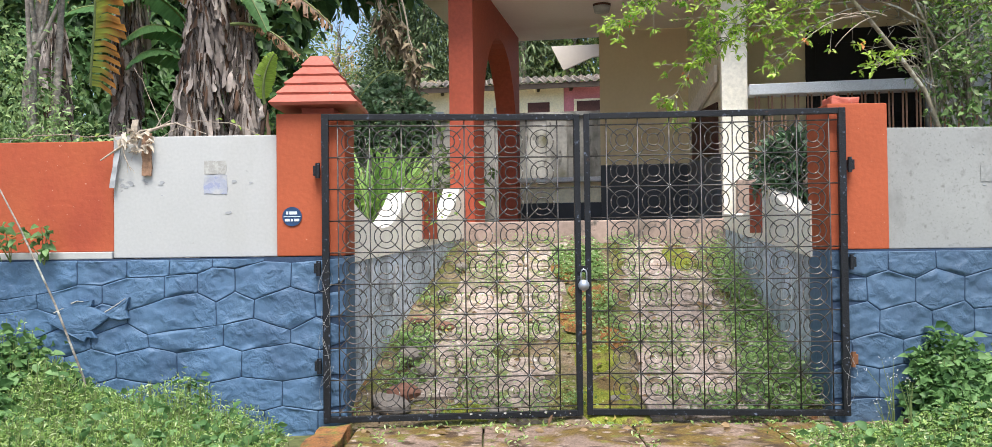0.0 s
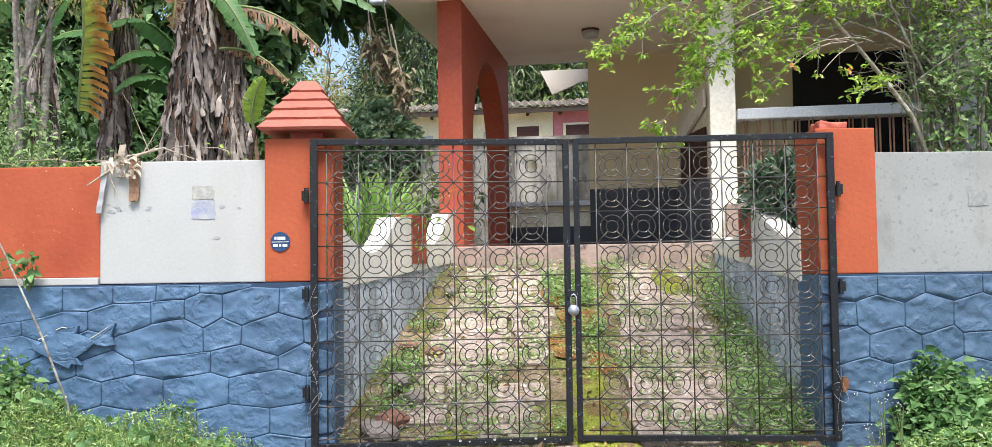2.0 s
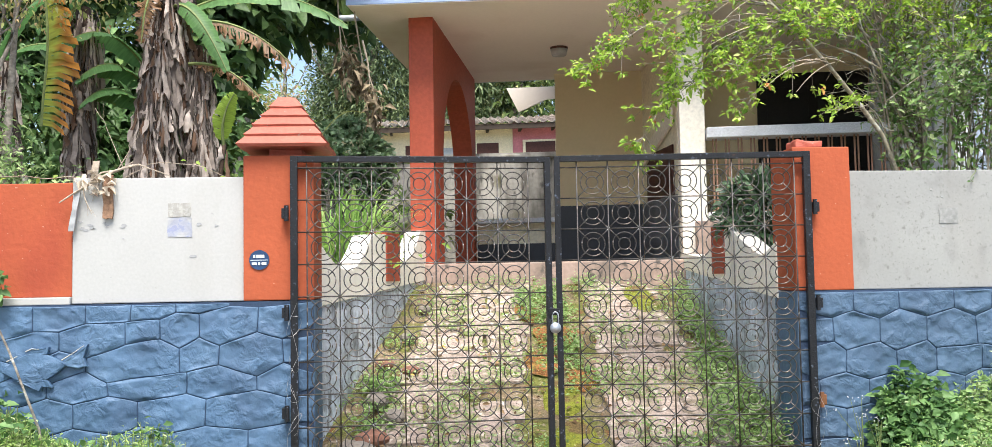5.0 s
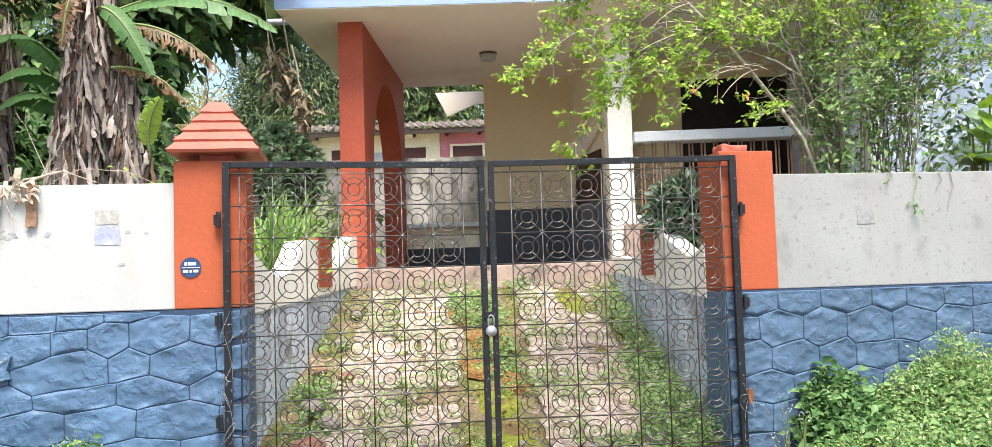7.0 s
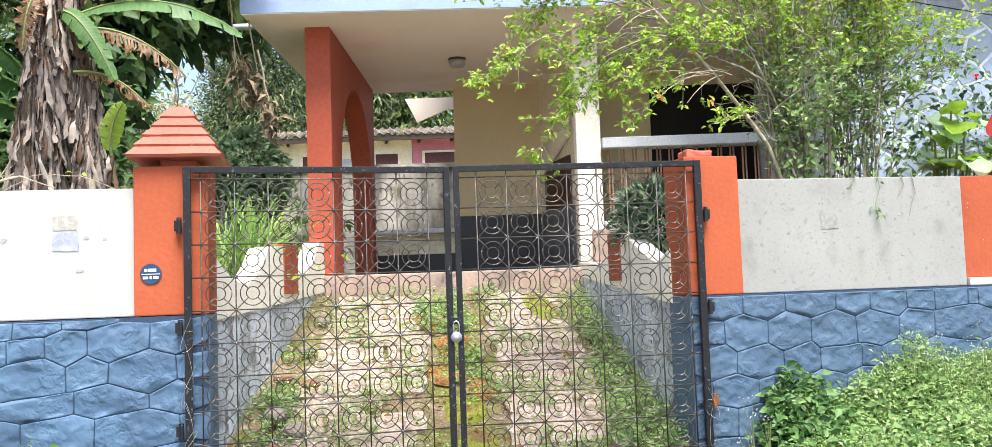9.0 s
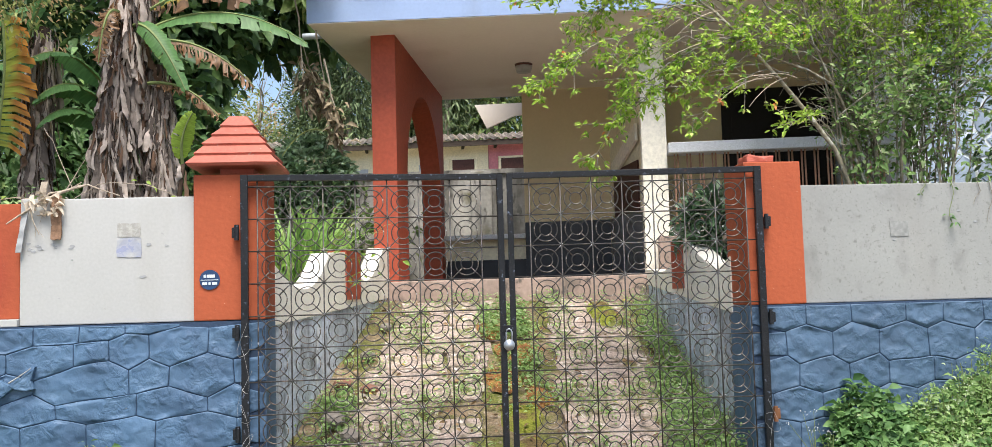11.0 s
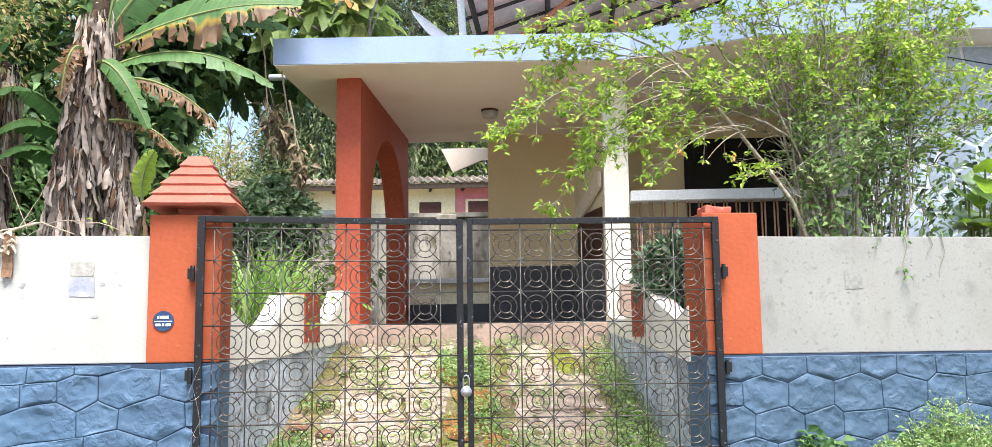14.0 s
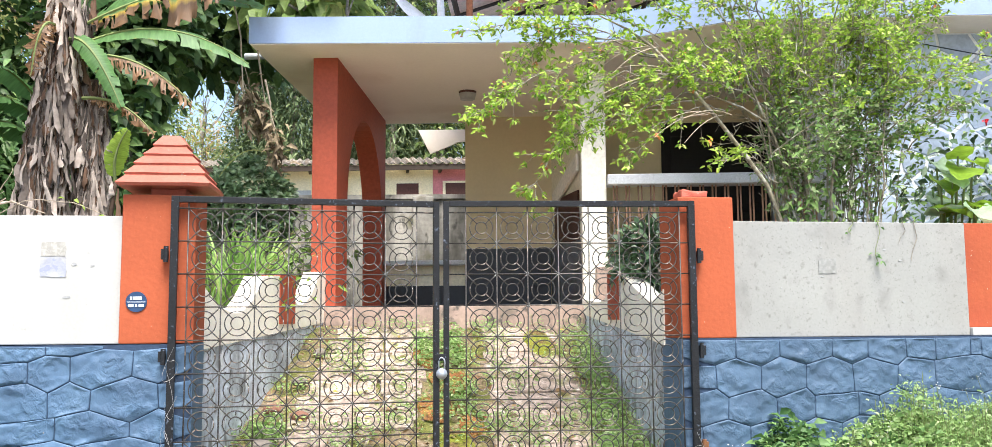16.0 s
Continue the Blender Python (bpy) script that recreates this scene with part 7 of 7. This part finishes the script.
# pasted paper on the walls
for x0, x1, z0, z1, m in ((-2.275, -2.145, 1.535, 1.615, "faded"), (-2.278, -2.137, 1.415, 1.53, "paper"), (2.40, 2.52, 1.435, 1.53, "paper_grey")):
    bm = box(x0, x1, 0.0815, 0.084, z0, z1)
    bmesh.ops.subdivide_edges(bm, edges=bm.edges[:], cuts=6, use_grid_fill=True)
    for vtx in bm.verts:
        k = 0.005 * noise.noise(vtx.co * 25)
        if abs(vtx.co.x - x0) < 0.002 or abs(vtx.co.x - x1) < 0.002:
            vtx.co.x += k
        if abs(vtx.co.z - z0) < 0.002 or abs(vtx.co.z - z1) < 0.002:
            vtx.co.z += k
    single("poster_remnant", bm, M[m], "torn faded paper pasted on the white wall", "poster")

# dry branch lying over the west wall, with planks and scraps hanging on it
dead = thing("dead_branch", (-2.55, 0.16, WALL_TOP), "dry broken branch with crumpled scraps lying over the wall top", "branch")
rnd = random.Random(3)
limbs = [([Vector(p) for p in ((-0.33, -0.12, -0.145), (-0.25, -0.115, -0.09), (-0.165, -0.11, -0.035), (-0.04, -0.09, 0.035), (0.05, -0.05, 0.075), (0.10, -0.02, 0.085))], [0.004, 0.006, 0.009, 0.010, 0.008, 0.006]),
         ([Vector(p) for p in ((0.02, -0.06, 0.06), (0.10, -0.06, 0.082), (0.18, -0.06, 0.05), (0.28, -0.05, 0.015))], [0.006, 0.005, 0.004, 0.003]),
         ([Vector(p) for p in ((-0.16, -0.11, -0.03), (-0.10, -0.10, 0.03), (0.0, -0.08, 0.05), (0.06, -0.04, 0.10))], [0.005, 0.006, 0.005, 0.003])]
for sp, d, ln, r in (((-0.2, -0.11, -0.06), (0.2, -0.2, -1), 0.16, 0.005), ((-0.1, -0.10, 0.0), (-0.5, 0, -1), 0.12, 0.004), ((-0.22, -0.11, -0.07), (-0.3, 0, 0.8), 0.10, 0.004), ((-0.02, -0.08, 0.04), (0.4, 0, 0.7), 0.2, 0.004), ((0.0, 0.0, 0.05), (-0.5, 0.1, 1), 0.35, 0.003)):
    grow(sp, d, ln, r, 1, rnd, limbs, 0.2, -0.05, 2, 0.4)
part("twig", limbs_mesh(limbs, 6, (0, 0, 0)), M["twig"], dead, "pale dry stick", True)


def plank(x0, x1, y, top, low, lean, seed):
    bm = box(-(x1 - x0) / 2, (x1 - x0) / 2, -0.006, 0.006, low, top, 0.002)
    bmesh.ops.subdivide_edges(bm, edges=[e for e in bm.edges if e.calc_length() > 0.05], cuts=5, use_grid_fill=True)
    for vtx in bm.verts:
        vtx.co += Vector(((x0 + x1) / 2 + lean * (top - vtx.co.z) + 0.006 * noise.noise(vtx.co * 22 + Vector((seed, 0, 0))), y + 0.012 * noise.noise(vtx.co * 14 + Vector((0, seed, 0))), 0.008 * noise.noise(vtx.co * 40)))
    return bm


part("plank", plank(-0.088, -0.032, -0.092, 0.02, -0.24, -0.02, 1.0), M["bark_brown"], dead, "brown weathered strip of wood")
part("plank", plank(-0.165, -0.122, -0.06, 0.105, -0.02, -0.1, 4.0), M["twig"], dead, "short pale strip of wood")
part("plank", plank(-0.245, -0.210, -0.105, -0.06, -0.31, -0.16, 7.0), M["flake"], dead, "grey dry strip")
for k in range(12):
    n = 3
    P = np.array([rng.normal(-0.11, 0.045), rng.normal(-0.112, 0.012), rng.normal(-0.03, 0.032)]) + rng.normal(0, 0.008, (n, 3))
    part("scrap", leaves(P, jitter(n, 1) * np.array([1, 0.3, 0.9]), rng.uniform(0.025, 0.07, n), 0.03, M["straw"], fold=0.6), None, dead, "crumpled whitish scrap")

# dry creepers along the top of the west wall
for k, (x0, x1, z) in enumerate(((-3.6, -2.7, 0.02), (-2.6, -1.95, 0.10))):
    pts = [(x0 + (x1 - x0) * i / 10, 0.2 + 0.06 * math.sin(i * 1.3 + k), WALL_TOP + z * math.sin(math.pi * i / 10) + 0.005 + 0.02 * noise.noise(Vector((i * 0.7, k, 0)))) for i in range(11)]
    c = thing("creeper", (0, 0, 0), "dry creeper stem trailing on the wall top", "creeper", "wall creepers")
    part("stem", tube(pts, 0.0025, 5), M["twig"], c)
    n = 7
    Q = np.array(pts)[rng.integers(0, 11, n)] + jitter(n, 0.02)
    part("foliage", leaves(Q, jitter(n, 1), rng.uniform(0.03, 0.06, n), 0.025, M["yellow_leaf"]), None, c)

c = thing("creeper", (0, 0, 0), "pale yellow creeper stem arching over the dark bush", "creeper")
part("stem", tube([tuple(p) for p in bezier((-1.74, 3.0, 2.44), (-1.55, 2.95, 2.72), (-1.40, 3.0, 2.68), 8)] + [(-1.28, 3.0, 2.66), (-1.12, 3.05, 2.70)], 0.005, 5), M["yellow_stem"], c)

# leaning stick before the west wall
st = thing("stick", (-2.86, -0.22, 0.0), "long thin stick leaning in the weeds", "stick")
part("shaft", tube([(0.05, 0, -0.02), (-0.02, 0.02, 0.36), (-0.2, 0.06, 0.78), (-0.42, 0.10, 1.22), (-0.60, 0.12, 1.55)], [0.008, 0.0075, 0.0065, 0.0055, 0.004], 7), M["bark"], st, "", True)

# seedlings rooted in the ledge and small flowers
for x, z, n, label in ((-3.22, 1.0, 34, "leafy seedling rooted in the wall ledge"), (-3.42, 1.02, 20, "lantana sprig with a small orange flower")):
    s = thing("seedling", (x, 0.05, z), label, "plant", "wall seedlings")
    limbs = []
    tp = []
    for k in range(4):
        tp += grow((0, 0, 0), (rnd.gauss(0, 0.5), -0.4, 1), 0.24, 0.004, 0, rnd, limbs)
    part("stem", limbs_mesh(limbs, 5, (0, 0, 0)), M["green_stem"], s)
    P = np.array([t[0] for t in tp])[rng.integers(0, len(tp), n)] + jitter(n, 0.02)
    part("foliage", leaves(P, jitter(n, 1) + np.array([0, -0.5, 0.2]), rng.uniform(0.045, 0.08, n), 0.042, M["weed_dark"]), None, s)
    if n == 20:
        bm = bmesh.new()
        for k in range(9):
            bmesh.ops.create_icosphere(bm, subdivisions=1, radius=0.007, matrix=Matrix.Translation((0.05 + 0.014 * math.cos(k * 2.4), -0.08, 0.15 + 0.010 * math.sin(k * 2.4))))
        part("flower", bm, M["flower_orange"], s, "small orange flower head")

# vine sprigs hanging over the east wall
for x, ln in ((2.80, 0.28), (2.62, 0.10)):
    v = thing("vine", (x, 0.07, WALL_TOP), "small vine sprig hanging over the white wall", "vine")
    pts = [(0.02 * math.sin(i), -0.006 * i / 3, 0.02 - ln * i / 6) for i in range(7)]
    part("stem", tube(pts, 0.0025, 4), M["green_stem"], v)
    n = int(45 * ln)
    Q = np.array(pts)[rng.integers(0, 7, n)] + jitter(n, 0.012)
    part("foliage", leaves(Q, jitter(n, 1) * np.array([1, 0.3, 0.6]), rng.uniform(0.025, 0.045, n), 0.016, M["weed_dark"]), None, v)
for x, ln in ((3.06, 0.26), (2.98, 0.14)):
    v = thing("twig", (x, 0.078, WALL_TOP), "thin bare twig hanging on the wall", "twig")
    part("stem", tube([(0, 0, 0.03), (0.02, -0.006, -ln * 0.4), (-0.015, -0.006, -ln * 0.7), (-0.03, -0.004, -ln)], [0.003, 0.003, 0.002, 0.0015], 4), M["bark"], v)

# loose wires twisted round the gate stiles
for x, y, zs, side in ((-1.53, -0.03, (0.84, 0.66, 0.52, 0.36, 0.22), -1), (1.54, -0.03, (0.30, 0.16), 1)):
    for k, z in enumerate(zs):
        wv = thing("wire", (x, y, z), "loose pale wire twisted round the gate stile", "wire", "gate wires")
        pts = [(side * (0.05 * math.sin(i * 0.55 + k)) * (0.55 if k % 2 else -0.8), -0.012 - 0.02 * math.cos(i * 0.8 + k), 0.10 * math.cos(i * 0.42 + k) + 0.012 * i) for i in range(13)]
        part("strand", tube(pts, 0.0008, 4), M["wire"], wv)

# withered branch hanging by the porch roof
hang = thing("withered_branch", (-1.33, 2.75, 3.62), "hanging branch of withered brown leaves beside the roof", "branch")
limbs, tp = [], []
for s, d, ln in (((-0.3, 0, 0.4), (0.25, 0, -0.8), 0.95), ((-0.08, 0.1, 0.0), (0.12, 0, -1), 0.6), ((0.0, 0, -0.35), (0.25, 0, -1), 0.55)):
    tp += grow(s, d, ln, 0.010, 1, rnd, limbs, 0.2, -0.35, 3, 0.4)
part("twig", limbs_mesh(limbs, 5, (0, 0, 0)), M["twig"], hang)
part("dry_leaves", tip_leaves(tp, 8, 0.105, 0.34, M["withered"], (0, 0, 0), 0.035, 0.35), None, hang, "crumpled brown leaves")

# rubble at the foot of the ramp
for k, (x, y, s, m) in enumerate(((-1.18, 0.22, 0.10, "rubble"), (-1.12, 0.36, 0.09, "rubble_red"), (-1.24, 0.30, 0.07, "rubble"), (-1.0, 0.62, 0.07, "rubble"), (-0.55, 0.16, 0.05, "rubble"), (-0.9, 1.2, 0.06, "rubble_red"), (0.2, 0.3, 0.04, "rubble"), (1.05, 0.25, 0.06, "rubble"), (-1.12, 0.8, 0.08, "rubble"), (-1.08, 1.3, 0.06, "rubble_red"), (-0.92, 1.7, 0.06, "rubble"), (-0.8, 2.2, 0.06, "rubble"))):
    bm = bmesh.new()
    bmesh.ops.create_icosphere(bm, subdivisions=2, radius=s)
    for vtx in bm.verts:
        vtx.co = Vector((vtx.co.x * 1.2, vtx.co.y * 0.9, vtx.co.z * 0.7)) * (1 + 0.35 * noise.noise(vtx.co * 9 + Vector((k * 3, 0, 0))))
    ob = single("rock", bm, M[m], "loose stone at the foot of the ramp" if m == "rubble" else "broken reddish brick at the foot of the ramp", "rock", "loose stones")
    ob.matrix_world = pose(x, y, ramp_z(y) + s * 0.45, 0, 0, k * 40)
bk = single("brick", worn_slab(-0.10, 0.10, -0.05, 0.05, 0.0, 0.075, 5.0, 4, 0.02), M["rubble_red"], "broken terracotta brick among the weeds by the wall", "brick")
bk.matrix_world = pose(1.87, -0.14, -0.02, 8, -14, 25)

# fallen leaves on the apron
fl = thing("fallen_leaves", (0, 0, 0), "yellow and brown fallen leaves on the apron", "leaf litter", kind="stuff")
n = 24
P = np.stack([rng.uniform(-1.3, 1.4, n), -np.abs(rng.normal(0, 0.14, n)) - 0.02, np.full(n, 0.022)], 1)
part("foliage", leaves(P, jitter(n, 1) * np.array([1, 1, 0.12]), rng.uniform(0.03, 0.09, n), 0.03, M["litter"], droop=0.05), None, fl)
n = 260
P = np.stack([rng.choice([-1.2, -0.45, 0.28, 1.06], n) + rng.normal(0, 0.05, n), rng.uniform(-0.6, 0.03, n), np.full(n, 0.012)], 1)
P[::2] = np.stack([rng.uniform(-1.35, 1.5, n // 2), rng.normal(0.0, 0.025, n // 2), np.full(n // 2, 0.015)], 1)
tuft = thing("weed_tufts", (0, 0, 0), "small weeds in the joints under the gate", "weeds", kind="stuff")
part("foliage", leaves(P, np.stack([rng.normal(0, 1, n), rng.normal(-0.2, 1, n), rng.uniform(0.2, 1.2, n)], 1), rng.uniform(0.02, 0.05, n), 0.014, M["weed"]), None, tuft)

# sprigs of tiny white flowers by the east wall
for x, y, h in ((1.72, -0.22, 0.42), (1.78, -0.3, 0.34), (2.5, -0.3, 0.55), (3.0, -0.35, 0.74), (3.2, -0.35, 0.80), (3.4, -0.3, 0.82), (1.62, -0.35, 0.2)):
    s = thing("flower_sprig", (x, y, 0), "thin weed sprig with tiny white flowers", "weed", "flower sprigs")
    limbs, bm = [], bmesh.new()
    for k in range(5):
        tipv = Vector((rnd.gauss(-0.03, 0.05 if h < 0.6 else 0.10), rnd.gauss(0, 0.03), h * rnd.uniform(0.75, 1.05)))
        limbs.append(([Vector((0, 0, -0.03)), Vector((tipv.x * 0.3, tipv.y * 0.3, h * 0.5)), tipv], [0.003, 0.0022, 0.0012]))
        for q in range(4):
            bmesh.ops.create_icosphere(bm, subdivisions=1, radius=0.0026, matrix=Matrix.Translation(tipv + Vector((rnd.gauss(0, 0.014), rnd.gauss(0, 0.01), rnd.gauss(0, 0.012)))))
    part("stem", limbs_mesh(limbs, 4, (0, 0, 0)), M["green_stem"], s)
    tagged(part("flowers", bm, M["flower"], s), "tiny white flower heads", kind="stuff")

# red flowers in the shrubs
for k, (x, y, z) in enumerate(((4.18, 0.85, 2.62), (4.85, 0.72, 2.15), (-4.25, 1.3, 2.25), (-4.3, 1.3, 2.0))):
    fw = thing("flower", (x, y, z), "small red garden flower among the shrubs", "flower", "red flowers")
    part("bloom", leaves(np.zeros((8, 3)), jitter(8, 1), 0.035, 0.025, M["red"]), None, fw)
fw = thing("flower", (4.38, 0.8, 2.80), "small violet flower above the shrubs", "flower")
part("bloom", leaves(np.zeros((9, 3)), jitter(9, 1), 0.045, 0.032, M["violet"]), None, fw)

# service cable from the terrace roof to the front room
cb = thing("cable", (1.50, 4.0, 4.92), "thin black overhead cable sloping down across the house front", "cable")
a, b = Vector((1.50, 4.0, 4.92)), Vector((4.75, 1.25, 3.22))
part("wire", tube([tuple((b - a) * f + Vector((0, 0, -0.12 * f * (1 - f)))) for f in np.linspace(0, 1, 14)], 0.005, 5), M["dark"], cb)

# scuffs where the limewash has flaked off
r = random.Random(41)
for k in range(26):
    x, z = (r.gauss(-2.66, 0.07), r.gauss(1.455, 0.03)) if k < 13 else (r.uniform(1.95, 3.3), r.uniform(1.15, 1.7)) if k < 21 else (r.uniform(-2.6, -1.95), r.uniform(1.15, 1.6))
    s = r.uniform(0.004, 0.014)
    poly = [(s * (0.5 + 1.3 * r.random()) * math.cos(a), s * 0.5 * (0.4 + 1.3 * r.random()) * math.sin(a)) for a in np.linspace(0, math.tau, 12)[:-1]]
    part("flaked_patch", prism(poly, 0.003, "y"), M["flake"], wall_w if x < 0 else wall_e, "grey patch of flaked limewash", loc=(x, 0.0825, z))
